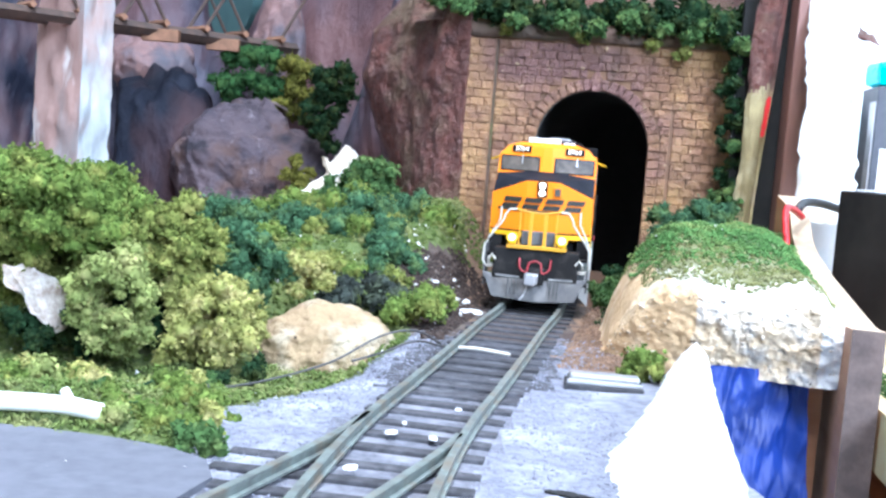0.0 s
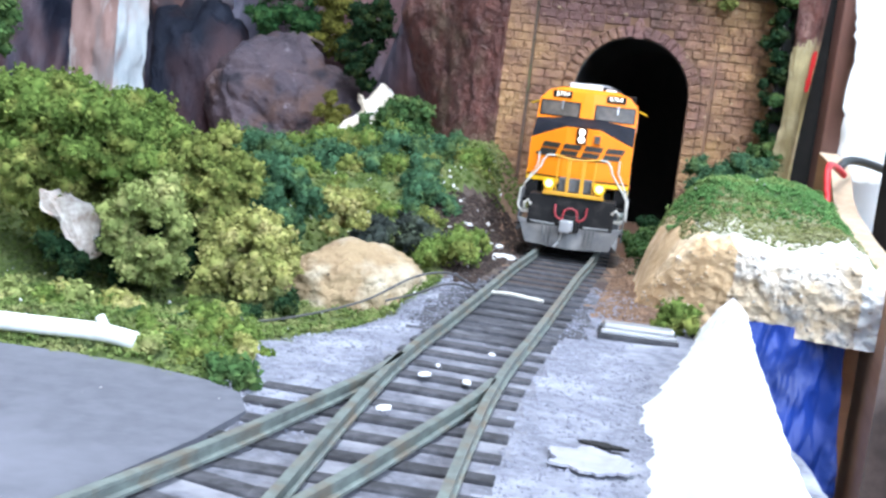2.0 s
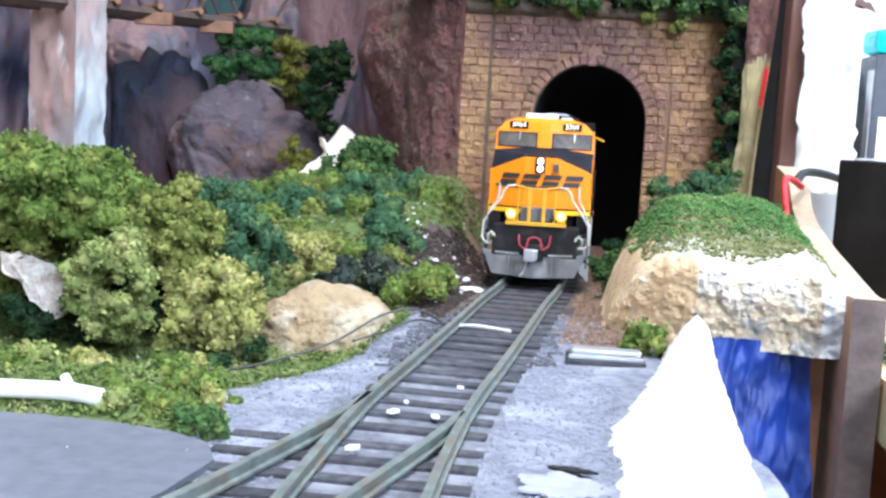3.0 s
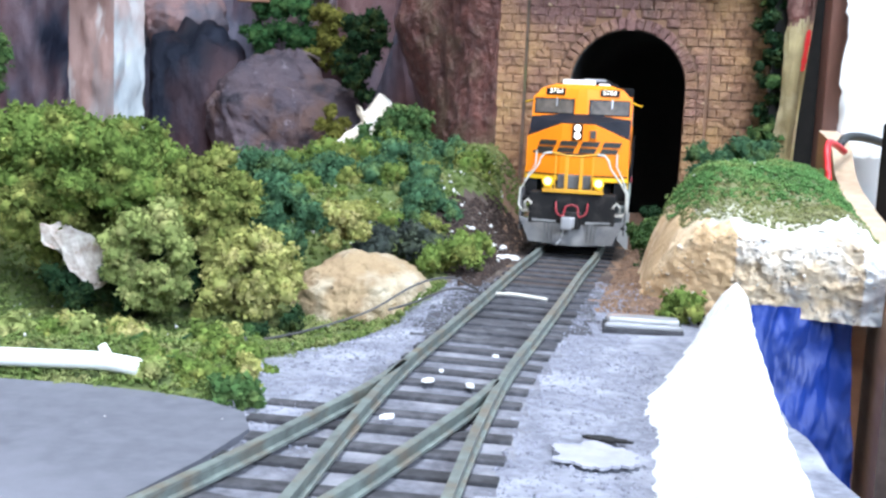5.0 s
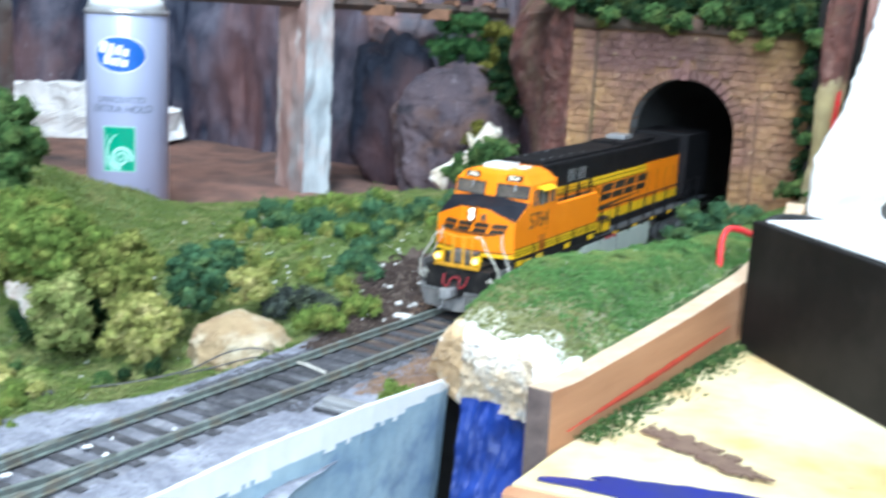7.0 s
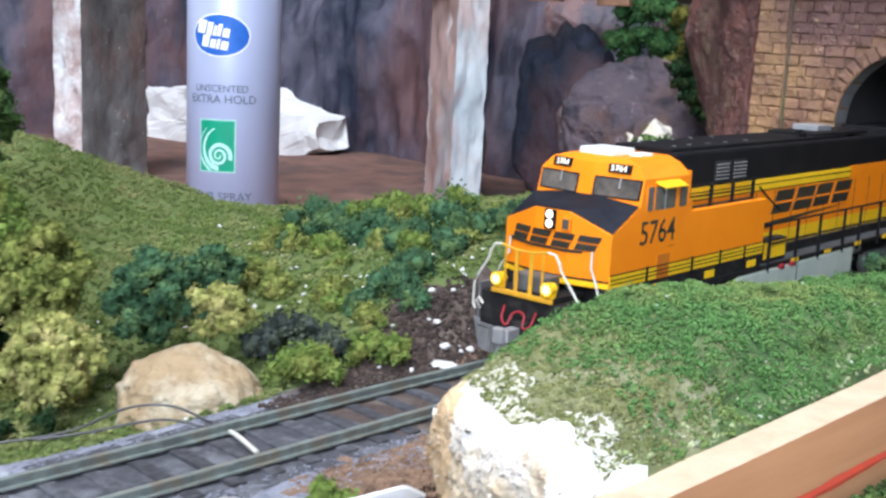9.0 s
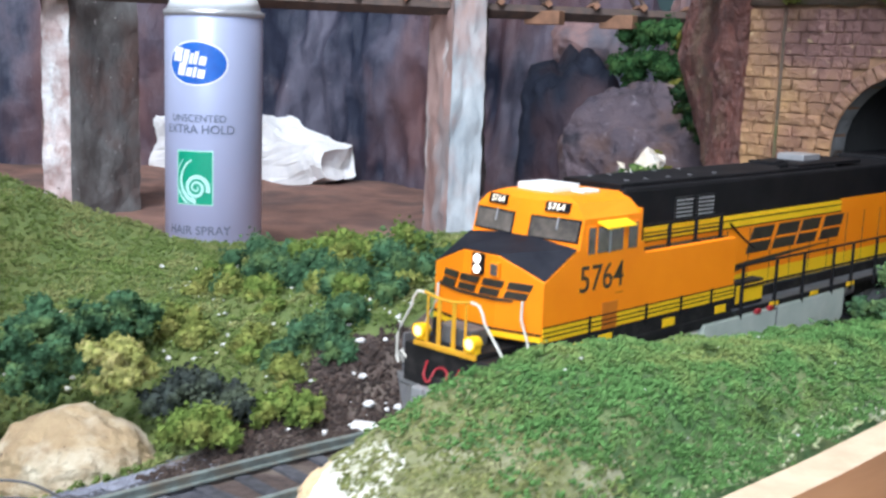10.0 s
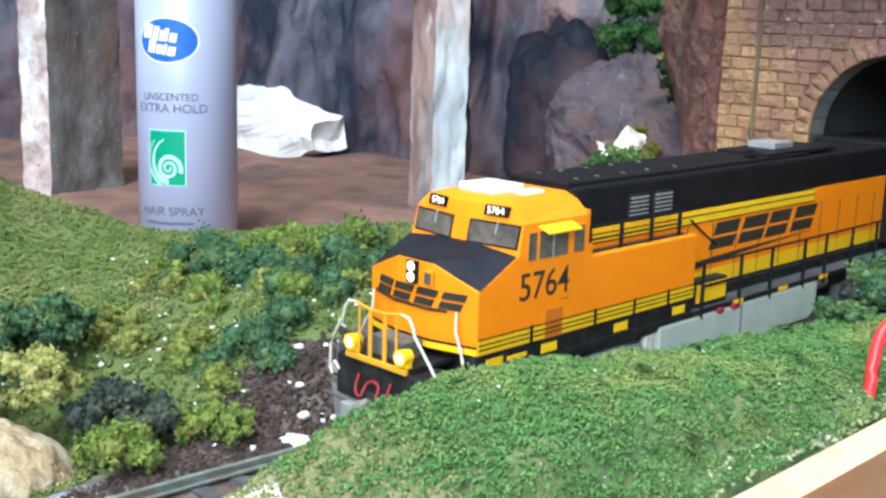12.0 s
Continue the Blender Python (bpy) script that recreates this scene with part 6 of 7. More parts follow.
for xx in (-5.6, -2.2, 2.2, 5.6):
    half = 0.55 if abs(xx) < 3 else 0.24
    lbox("front_rail_post", xx - half, xx + half, -11.1, -10.7, 18.6, 28.8, M["deckrail"], 0.15, "yellow front railing post")
bm = bmesh.new()
add_tube(bm, [(-6.8, -10.9, 29.4), (-2.2, -10.9, 28.6), (2.2, -10.9, 28.6), (6.8, -10.9, 29.4)], 0.32, 8)
lpart("front_rail", bm, M["deckrail"], "yellow front hand rail")
lbox("coupler_box", -3.0, 3.0, -13.0, -9.0, 7.0, 11.8, M["frame_black"], 0.3)
bm = bmesh.new()
add_box(bm, -1.3, 1.3, -17.2, -12.6, 7.4, 10.4, 0.3)
add_box(bm, -2.6, 0.6, -18.4, -16.2, 7.0, 10.8, 0.5)
lpart("coupler", bm, M["chrome"], "grey metal knuckle coupler")
bm = bmesh.new()
add_tube(bm, smooth_path([(-1.6, -16.5, 7.4), (-2.4, -16.6, 4.0), (-3.6, -17.0, 2.4)], 4), 0.3, 6)
lpart("trip_pin", bm, M["chrome"])

# ---- hairspray can ----
CANC = (-0.270, 0.550)
CR = 0.0246
can = thing("hairspray_can", "lilac silver hairspray can standing in the canyon", "spray can", pose(CANC[0], CANC[1], -0.031))
def lathe(prof, seg=48):
    bm = bmesh.new()
    rings = [[bm.verts.new((r * math.cos(2 * math.pi * k / seg), r * math.sin(2 * math.pi * k / seg), z)) for k in range(seg)] for r, z in prof]
    for a, b in zip(rings, rings[1:]):
        for k in range(seg):
            bm.faces.new((a[k], a[(k + 1) % seg], b[(k + 1) % seg], b[k]))
    bm.faces.new(rings[0][::-1])
    bm.faces.new(rings[-1])
    return bm


part("body", lathe([(CR - 0.001, 0.0), (CR, 0.001), (CR, 0.1275), (CR - 0.0004, 0.1285)]), M["can_body"], can, smooth=True)
part("rim", lathe([(CR - 0.0004, 0.1285), (CR + 0.0006, 0.129), (CR + 0.0006, 0.1312), (CR - 0.001, 0.1320)]), M["chrome"], can, "silver crimped rim", True)
part("shoulder", lathe([(CR - 0.001, 0.1320), (CR - 0.003, 0.1375), (CR - 0.007, 0.1410), (CR - 0.0085, 0.1420)]), M["can_white"], can, "white domed shoulder", True)
part("cap", lathe([(CR - 0.0085, 0.1420), (CR - 0.0085, 0.164), (CR - 0.0105, 0.174)]), M["chrome"], can, "silver grey cap", True)
LABEL_A = math.degrees(math.atan2(0.172 - 0.550, 0.170 + 0.270)) - 25.0


def wrap(bm, lift=0.0002):
    """Bends a flat (x across, z up) patch round the can."""
    for v in bm.verts:
        a = radians(LABEL_A) + v.co.x / CR
        r = CR + lift + v.co.y
        v.co = Vector((r * math.cos(a), r * math.sin(a), v.co.z))
    return bm


def disc(rx, rz, cx, cz, seg=40, rings=6):
    bm = bmesh.new()
    rows = [[bm.verts.new((cx + rx * k / rings * math.cos(2 * math.pi * i / seg), 0, cz + rz * k / rings * math.sin(2 * math.pi * i / seg))) for i in range(seg)] for k in range(1, rings + 1)]
    bm.faces.new(rows[0])
    for a, b in zip(rows, rows[1:]):
        for i in range(seg):
            bm.faces.new((a[i], a[(i + 1) % seg], b[(i + 1) % seg], b[i]))
    return bm


def grid_patch(x0, x1, z0, z1, n=10):
    bm = bmesh.new()
    rows = [[bm.verts.new((x0 + (x1 - x0) * i / n, 0, z)) for i in range(n + 1)] for z in (z0, z1)]
    for i in range(n):
        bm.faces.new((rows[0][i], rows[0][i + 1], rows[1][i + 1], rows[1][i]))
    return bm


def wrapped_text(body, size, cx, cz, material, shear=0.0):
    cu = bpy.data.curves.new("lettering", "FONT")
    cu.body, cu.size, cu.shear = body, size, shear
    cu.align_x, cu.align_y = "CENTER", "CENTER"
    tmp = bpy.data.objects.new("lettering", cu)
    me = bpy.data.meshes.new_from_object(tmp)
    bpy.data.objects.remove(tmp)
    bm = bmesh.new()
    bm.from_mesh(me)
    for v in bm.verts:
        v.co = Vector((cx + v.co.x, 0, cz + v.co.y))
    return part("lettering", wrap(bm, 0.00035), material, can)


Z0 = 0.031
part("label_oval", wrap(disc(0.0152, 0.0102, 0.0010, 0.0745 + Z0)), M["label_blue"], can, "blue oval emblem")
part("emblem_ring", wrap(disc(0.0160, 0.0110, 0.0010, 0.0745 + Z0), 0.0001), M["label_white"], can)
for x0, x1, zc, up in ((-0.0112, -0.0062, 0.0778, 0.0034), (-0.0056, -0.0026, 0.0772, 0.0034), (-0.0020, -0.0004, 0.0766, 0.0026), (0.0002, 0.0022, 0.0772, 0.0032), (0.0028, 0.0062, 0.0762, 0.0022), (-0.0085, -0.0045, 0.0708, 0.0030), (-0.0039, -0.0009, 0.0700, 0.0022), (-0.0003, 0.0013, 0.0702, 0.0026), (0.0019, 0.0055, 0.0698, 0.0022)):
    bm = grid_patch(x0, x1, zc - up + Z0, zc + up + Z0, 3)
    for v in bm.verts:
        v.co.x += (v.co.z - zc - Z0) * 0.22
        v.co.z -= 0.10 * v.co.x
    part("emblem_bar", wrap(bm, 0.0004), M["label_white"], can)
part("green_square", wrap(grid_patch(-0.0092, 0.0092, 0.0050 + Z0, 0.0312 + Z0)), M["label_green"], can, "green square with a mint swirl")
# swirl: a curled wave with two blades sweeping up from it
bm = bmesh.new()
for turns, r0, r1, w0, w1, rise in ((4.4, 0.0008, 0.0062, 0.0003, 0.0011, 0.0), (1.5, 0.0064, 0.0100, 0.0013, 0.0004, 0.9), (1.3, 0.0088, 0.0120, 0.0008, 0.0002, 0.9)):
    prev = None
    for i in range(60):
        q = i / 59
        a = 0.9 - turns * math.pi * q if rise == 0 else -0.5 * math.pi - turns * 0.62 * math.pi * q
        r = r0 + (r1 - r0) * q ** 1.2
        w = w0 + (w1 - w0) * q
        c = Vector((0.0012 + r * math.cos(a), 0, 0.0132 + Z0 + 1.05 * r * math.sin(a) + rise * 0.004 * q))
        d = Vector((math.cos(a), 0, math.sin(a)))
        ends = [c - d * w, c + d * w]
        for e in ends:
            e.x, e.z = min(0.0088, max(-0.0088, e.x)), min(0.0308 + Z0, max(0.0054 + Z0, e.z))
        cur = tuple(bm.verts.new(e) for e in ends)
        if prev:
            bm.faces.new((prev[0], prev[1], cur[1], cur[0]))
        prev = cur
part("swirl", wrap(bm, 0.0004), M["label_mint"], can)
bm = grid_patch(-0.0098, 0.0098, 0.0044 + Z0, 0.0318 + Z0)
part("square_border", wrap(bm, 0.0001), M["label_mint"], can)
wrapped_text("UNSCENTED", 0.0050, 0.0016, 0.0475 + Z0, M["label_grey"])
wrapped_text("EXTRA HOLD", 0.0060, 0.0020, 0.0420 + Z0, M["label_grey"])
wrapped_text("HAIR SPRAY", 0.0062, 0.0018, -0.0085 + Z0, M["label_grey"])
part("print_bar", wrap(grid_patch(-0.013, 0.013, -0.0148 + Z0, -0.0136 + Z0), 0.0003), M["label_grey"], can)


# ---- foliage ----
CORE = bmesh.new()
bmesh.ops.create_icosphere(CORE, subdivisions=2, radius=1.0)
CORE_V = np.array([v.co[:] for v in CORE.verts])
CORE_F = np.array([[v.index for v in f.verts] for f in CORE.faces])
CORE.free()


def bush(name, blobs, material, label, category="bush", seed=0, grain=0.00045, density=1.0, group="", knob=0.40):
    """Blobs of (x, y, z, r): each breaks up into knobs, and each knob into small ragged foam crumbs."""
    rng = np.random.default_rng(seed)
    e = thing(name, label, category, pose(*blobs[0][:3]), group)
    base = np.array(blobs[0][:3])
    for x, y, z, r in blobs:
        C, S, KV = [], [], []
        nk = 11
        d = rng.normal(size=(nk, 3))
        d /= np.linalg.norm(d, axis=1)[:, None]
        d[:, 2] = np.where(d[:, 2] < -0.4, -d[:, 2], d[:, 2])
        kc = np.array((x, y, z)) + d * r * rng.uniform(0.35, 1.05, (nk, 1))
        kr = r * knob * rng.uniform(0.65, 1.3, nk)
        for c, q in zip(kc, kr):
            ph = rng.uniform(0, 6, 6)
            def lump(w):
                return 1 + 0.20 * np.sin(w[:, 0] * 4.5 + ph[0]) * np.sin(w[:, 1] * 4.5 + ph[1]) + 0.14 * np.sin(w[:, 2] * 7 + ph[2]) * np.sin(w[:, 0] * 7 + ph[3]) + 0.08 * np.sin(w[:, 1] * 13 + ph[4]) * np.sin(w[:, 2] * 12 + ph[5])
            KV.append(c + CORE_V * (q * 0.84 * lump(CORE_V) * rng.uniform(0.90, 1.08, len(CORE_V)))[:, None] - base)
            n = int(density * 3.3 * (q / grain) ** 2) + 10
            w = rng.normal(size=(n, 3))
            w /= np.linalg.norm(w, axis=1)[:, None]
            C.append(c + w * (q * lump(w) * (0.80 + 0.62 * rng.random(n) ** 2.2))[:, None])
            S.append(grain * rng.uniform(0.5, 1.4, n))
        C, S = np.concatenate(C), np.concatenate(S)
        cores = np.concatenate(KV)
        core_f = (CORE_F[None] + (np.arange(nk) * len(CORE_V))[:, None, None]).reshape(-1, 3)
        GVt, GFt = granule_arrays(C - base, S, rng, "tet", 1.0, 0.3)
        me = raw_mesh("clump", np.concatenate([cores, GVt]), np.concatenate([core_f, GFt + len(cores)]), 3)
        me.polygons.foreach_set("use_smooth", np.arange(len(core_f) + len(GFt)) < len(core_f))
        me.materials.append(material)
        ob = new("clump", me)
        ob.parent = e
    return e


def mass(cx, cy, cz, rx, ry, rz, n, r, seed):
    """Lobes spread over an ellipsoid, a few of them inside."""
    g = np.random.default_rng(seed)
    out = []
    for k in range(n):
        zz = 1 - 2 * (k + 0.5) / n
        a = 2.4 * k + g.uniform(-0.4, 0.4)
        q = math.sqrt(max(0, 1 - zz * zz))
        s = g.uniform(0.62, 0.95)
        out.append((cx + rx * s * q * math.cos(a), cy + ry * s * q * math.sin(a), cz + rz * s * zz, r * g.uniform(0.75, 1.2)))
    return out


SEEDS = itertools.count(100)


def deeper(blobs, k):
    """The same bush, k times as far from the layout's front."""
    return [(x * k, y * k, 0.048 + (z - 0.048) * k, r * k) for x, y, z, r in blobs]


def plant(leaf, label, blobs):
    far = blobs[0][1] > 0.48
    return bush("bush", blobs, M[leaf], label, seed=next(SEEDS), grain=0.00095 if far else 0.00050, density=0.82, group="foam bushes")


plant("leaf_green", "bright green foam bush with yellowish tips", mass(-0.086, 0.266, 0.0260, 0.0155, 0.015, 0.0105, 20, 0.0054, 1))
plant("leaf_olive", "green foam bush behind the plaster chip", mass(-0.098, 0.276, 0.014, 0.017, 0.012, 0.0130, 18, 0.0054, 2))
plant("leaf_green", "large mid-green foam bush rising over the thicket", mass(-0.110, 0.285, 0.0275, 0.017, 0.015, 0.0115, 22, 0.0056, 3))
plant("leaf_foot", "tall deep green foam bush at the back of the thicket", mass(-0.150, 0.306, 0.0500, 0.022, 0.018, 0.018, 22, 0.0065, 4))
plant("leaf_foot", "deep green foam bush below a taller one", mass(-0.140, 0.298, 0.0260, 0.018, 0.012, 0.014, 14, 0.0060, 14))
plant("leaf_olive", "dense olive foam bush with yellow tips", mass(-0.0655, 0.275, 0.0190, 0.0130, 0.0115, 0.0100, 19, 0.0048, 5))
plant("leaf_yellow", "yellow-green foam bush at the front of the thicket", mass(-0.0525, 0.2690, 0.0010, 0.0122, 0.0105, 0.0115, 20, 0.0044, 6))
plant("leaf_spring", "soft yellow-olive foam bush with a dark hollow beside it", mass(-0.0730, 0.2550, 0.0060, 0.0090, 0.0090, 0.0125, 17, 0.0044, 7))
plant("leaf_olive", "olive foam bush in the middle of the thicket", mass(-0.083, 0.276, 0.0130, 0.0100, 0.0085, 0.0090, 12, 0.0046, 15))
# two dark foam masses added as the shadow in the thicket's hollows
plant("leaf_dark", "dark foam standing in for the shade deep in the thicket", mass(-0.078, 0.280, 0.000, 0.018, 0.008, 0.010, 10, 0.0050, 8))
plant("leaf_dark", "dark foam standing in for the shade under the plaster chip", mass(-0.0860, 0.2630, -0.0010, 0.0120, 0.0060, 0.0065, 9, 0.0038, 16))
plant("leaf_teal", "blue-green foam bush on the slope", mass(-0.0495, 0.297, 0.0115, 0.0100, 0.0095, 0.0115, 15, 0.0040, 9))
plant("leaf_teal", "low blue-green foam bush higher on the slope", mass(-0.060, 0.325, 0.013, 0.012, 0.010, 0.006, 8, 0.0042, 10))
plant("leaf_teal", "dark blue-green foam bush below the bank crest", [(-0.075, 0.391, 0.0185, 0.009), (-0.066, 0.388, 0.0165, 0.008), (-0.056, 0.384, 0.015, 0.007)])
plant("leaf_teal", "dark blue-green foam bush on the bank", [(-0.040, 0.385, 0.0175, 0.0085), (-0.031, 0.380, 0.0155, 0.007), (-0.048, 0.388, 0.018, 0.008)])
plant("leaf_green", "green foam bush on the bank crest", [(-0.052, 0.398, 0.0215, 0.008), (-0.043, 0.397, 0.022, 0.008), (-0.060, 0.398, 0.019, 0.007)])
plant("leaf_teal", "dark green foam bush near the loco", [(-0.022, 0.394, 0.0225, 0.0085), (-0.012, 0.398, 0.0225, 0.008), (-0.028, 0.386, 0.019, 0.007)])
plant("leaf_green", "mid-green foam bush on the bank", [(-0.031, 0.402, 0.024, 0.0075), (-0.004, 0.402, 0.0225, 0.007), (0.003, 0.405, 0.0205, 0.006)])
plant("leaf_yellow", "small yellow-green foam bush", mass(-0.0345, 0.306, 0.0105, 0.0075, 0.006, 0.0050, 8, 0.0036, 11))
plant("leaf_black", "charcoal grey foam bush", [(-0.022, 0.317, 0.004, 0.0065), (-0.014, 0.318, 0.004, 0.006), (-0.028, 0.314, 0.002, 0.0055), (-0.008, 0.316, 0.003, 0.004)])
plant("leaf_green", "small light green foam bush beside the track", [(-0.004, 0.303, 0.003, 0.0065), (-0.010, 0.301, 0.001, 0.004), (0.001, 0.304, 0.002, 0.004)])
plant("leaf_green", "small light green foam tuft on brown soil", [(-0.002, 0.323, 0.003, 0.005), (0.004, 0.326, 0.003, 0.004)])
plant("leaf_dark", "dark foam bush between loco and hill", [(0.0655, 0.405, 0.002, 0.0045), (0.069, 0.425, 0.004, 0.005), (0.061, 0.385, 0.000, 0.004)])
plant("leaf_foot", "low dark green foam bush between loco and hill", [(0.0570 + 0.0045 * math.sin(i * 1.9) + 0.001 * i, 0.352 + 0.0067 * i, 0.001 + 0.0015 * math.sin(i * 2.7), 0.0040 + 0.0010 * math.sin(i * 3.1)) for i in range(11)])
plant("leaf_teal", "blue-green foam bush on the far end of the hill", [(0.108, 0.458, 0.027, 0.0075), (0.099, 0.455, 0.024, 0.006), (0.116, 0.46, 0.028, 0.006), (0.094, 0.462, 0.026, 0.006)])
plant("leaf_teal", "low blue-green foam tufts on the hill", [(0.089, 0.447, 0.021, 0.0045), (0.096, 0.443, 0.021, 0.004)])
plant("leaf_foot", "mid-green foam bush at the foot of the buttress", [(-0.0565, 0.568, 0.0191, 0.0075), (-0.0451, 0.568, 0.0214, 0.0081), (-0.0339, 0.568, 0.0251, 0.0086), (-0.0401, 0.568, 0.0324, 0.0075), (-0.0301, 0.568, 0.032, 0.0075), (-0.0251, 0.568, 0.0229, 0.0075), (-0.0447, 0.568, 0.0148, 0.0069)])
plant("leaf_shade", "dark green foam bush clinging to the cliff", deeper([(-0.1316, 0.712, 0.0934, 0.011), (-0.1171, 0.712, 0.091, 0.0102), (-0.1394, 0.712, 0.0762, 0.0099), (-0.1253, 0.712, 0.0783, 0.0117), (-0.1346, 0.712, 0.067, 0.0073), (-0.1091, 0.712, 0.0767, 0.0087), (-0.1158, 0.712, 0.0981, 0.0073)], 1.09))
plant("leaf_moss", "olive foam bush on top of the boulder", deeper([(-0.0994, 0.705, 0.0911, 0.0086), (-0.0892, 0.705, 0.0856, 0.0086), (-0.0963, 0.705, 0.0756, 0.0093), (-0.1021, 0.705, 0.0671, 0.0072), (-0.0919, 0.705, 0.0619, 0.0072), (-0.0866, 0.705, 0.0728, 0.0072)], 1.09))
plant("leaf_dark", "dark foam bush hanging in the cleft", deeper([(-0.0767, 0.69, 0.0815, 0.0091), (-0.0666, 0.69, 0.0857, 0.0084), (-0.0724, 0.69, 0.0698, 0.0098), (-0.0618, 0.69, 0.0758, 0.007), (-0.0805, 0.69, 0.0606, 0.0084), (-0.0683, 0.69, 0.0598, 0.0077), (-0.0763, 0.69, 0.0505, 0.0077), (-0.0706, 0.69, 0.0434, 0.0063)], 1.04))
plant("leaf_moss", "olive brown foam trailing down beside the boulder", [(-0.089, 0.69, 0.0322, 0.0056), (-0.092, 0.69, 0.0233, 0.0063), (-0.0846, 0.69, 0.0169, 0.0063), (-0.093, 0.69, 0.0128, 0.0049), (-0.0799, 0.69, 0.026, 0.0042)])
plant("leaf_dark", "dark hanging vines beside the portal", [(0.1311, 0.524, 0.1036, 0.0055), (0.1333, 0.524, 0.0947, 0.0055), (0.1324, 0.524, 0.0855, 0.006), (0.1343, 0.524, 0.0765, 0.0055), (0.1331, 0.524, 0.0673, 0.006), (0.133, 0.524, 0.058, 0.0055), (0.135, 0.524, 0.049, 0.006), (0.1334, 0.524, 0.0409, 0.006), (0.1327, 0.524, 0.0342, 0.0055)])
plant("leaf_foot", "green foam tufts among the portal vines", [(0.1333, 0.518, 0.1046, 0.0043), (0.1366, 0.518, 0.1028, 0.003), (0.1341, 0.518, 0.0574, 0.0035), (0.1345, 0.518, 0.0359, 0.0046), (0.1266, 0.518, 0.0327, 0.004)])
plant("leaf_dark", "dark foam hedge over the portal", [(0.018 + 0.0092 * i, 0.546 - 0.158 * (0.018 + 0.0092 * i - ACX), 0.1160 + 0.003 * math.sin(i * 2.1), 0.0095 + 0.0015 * math.sin(i * 3.3)) for i in range(14)])
plant("leaf_foot", "green foam tufts over the portal coping", [(0.055, 0.540, 0.111, 0.006), (0.068, 0.537, 0.109, 0.005), (0.085, 0.535, 0.112, 0.007), (0.112, 0.531, 0.108, 0.007), (0.100, 0.533, 0.110, 0.005), (0.004, 0.552, 0.117, 0.008), (-0.006, 0.56, 0.120, 0.008), (0.030, 0.543, 0.111, 0.005), (0.122, 0.530, 0.112, 0.007)])
plant("leaf_olive", "olive moss hanging over the coping", [(0.026, 0.5475, 0.107, 0.003), (0.096, 0.537, 0.104, 0.003), (0.110, 0.535, 0.101, 0.0035), (0.062, 0.543, 0.105, 0.003)])
plant("leaf_green", "low green foam bush by the road edge", [(-0.038, 0.178, -0.0005, 0.0028), (-0.044, 0.181, -0.0005, 0.0028), (-0.0335, 0.173, -0.0005, 0.0022), (-0.049, 0.184, -0.0005, 0.0022)])
plant("leaf_foot", "low dark green foam tuft at the road corner", [(-0.031, 0.166, 0.0002, 0.0028), (-0.036, 0.169, 0.0002, 0.0025)])
plant("leaf_teal", "small dark tuft in the grass", [(-0.050, 0.213, -0.0030, 0.0030)])
plant("leaf_yellow", "small yellow tuft in the grass", [(-0.068, 0.222, -0.0040, 0.0035), (-0.064, 0.217, -0.0030, 0.0026)])
plant("leaf_green", "small green tuft beside the switch machine", [(0.0485, 0.2475, 0.002, 0.0042), (0.0462, 0.2490, 0.000, 0.003)])
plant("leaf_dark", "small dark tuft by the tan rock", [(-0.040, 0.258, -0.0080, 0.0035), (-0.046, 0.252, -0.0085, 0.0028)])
bm = bmesh.new()
add_tube(bm, smooth_path([(-0.1351, 0.766, 0.0693), (-0.1211, 0.765, 0.0707), (-0.1113, 0.766, 0.0681), (-0.1025, 0.768, 0.0633)], 5), 0.0012, 7)
add_tube(bm, smooth_path([(-0.1211, 0.765, 0.0707), (-0.1166, 0.764, 0.0638), (-0.1074, 0.766, 0.0578)], 4), 0.0008, 6)
solid("branch", bm, M["wood_end"], "bare grey-brown branch sticking out of the cliff bush", "branch", smooth=True)
# low tufts growing over the slope
tuft = np.random.default_rng(77)
for i in range(44):
    x, y = tuft.uniform(-0.085, 0.004), tuft.uniform(0.332, 0.432)
    if track_gap(x, y) < 0.036:
        continue
    r = 1.15 * tuft.uniform(0.0028, 0.0052)
    k, nm = (("leaf_teal", "low blue-green foam tuft on the slope"), ("leaf_green", "low bright green foam tuft on the slope"), ("leaf_olive", "low olive foam tuft on the slope"))[int(tuft.integers(0, 3))]
    bush("tuft", [(x, y, ground_z(x, y) + r * 0.2, r)], M[k], nm, "tuft", seed=400 + i, grain=0.00050, density=0.9, group="tufts on the slope")
for i in range(40):
    x, y = tuft.uniform(-0.12, -0.035), tuft.uniform(0.176, 0.25)
    if in_road(x, y + 0.004):
        continue
    r = tuft.uniform(0.0020, 0.0038)
    k, nm = (("leaf_foot", "small dark foam tuft in the meadow"), ("leaf_spring", "small pale green foam tuft in the meadow"), ("leaf_green", "small green foam tuft in the meadow"), ("leaf_yellow", "small yellowish foam tuft in the meadow"))[int(tuft.integers(0, 4))]
    bush("tuft", [(x, y, ground_z(x, y) + r * 0.2, r)], M[k], nm, "tuft", seed=500 + i, grain=0.00046, density=0.9, group="tufts in the meadow")

# grass foam over the bank and the hill
grng = np.random.default_rng(21)


def scatter_ground(n, x0, x1, y0, y1, keep, company=1, spread=0.0007):
    xs, ys = grng.uniform(x0, x1, n), grng.uniform(y0, y1, n)
    out = []
    for x, y in zip(xs, ys):
        if keep(x, y):
            out.append((x, y, ground_z(x, y)))
    return crowd(np.array(out), company, spread)


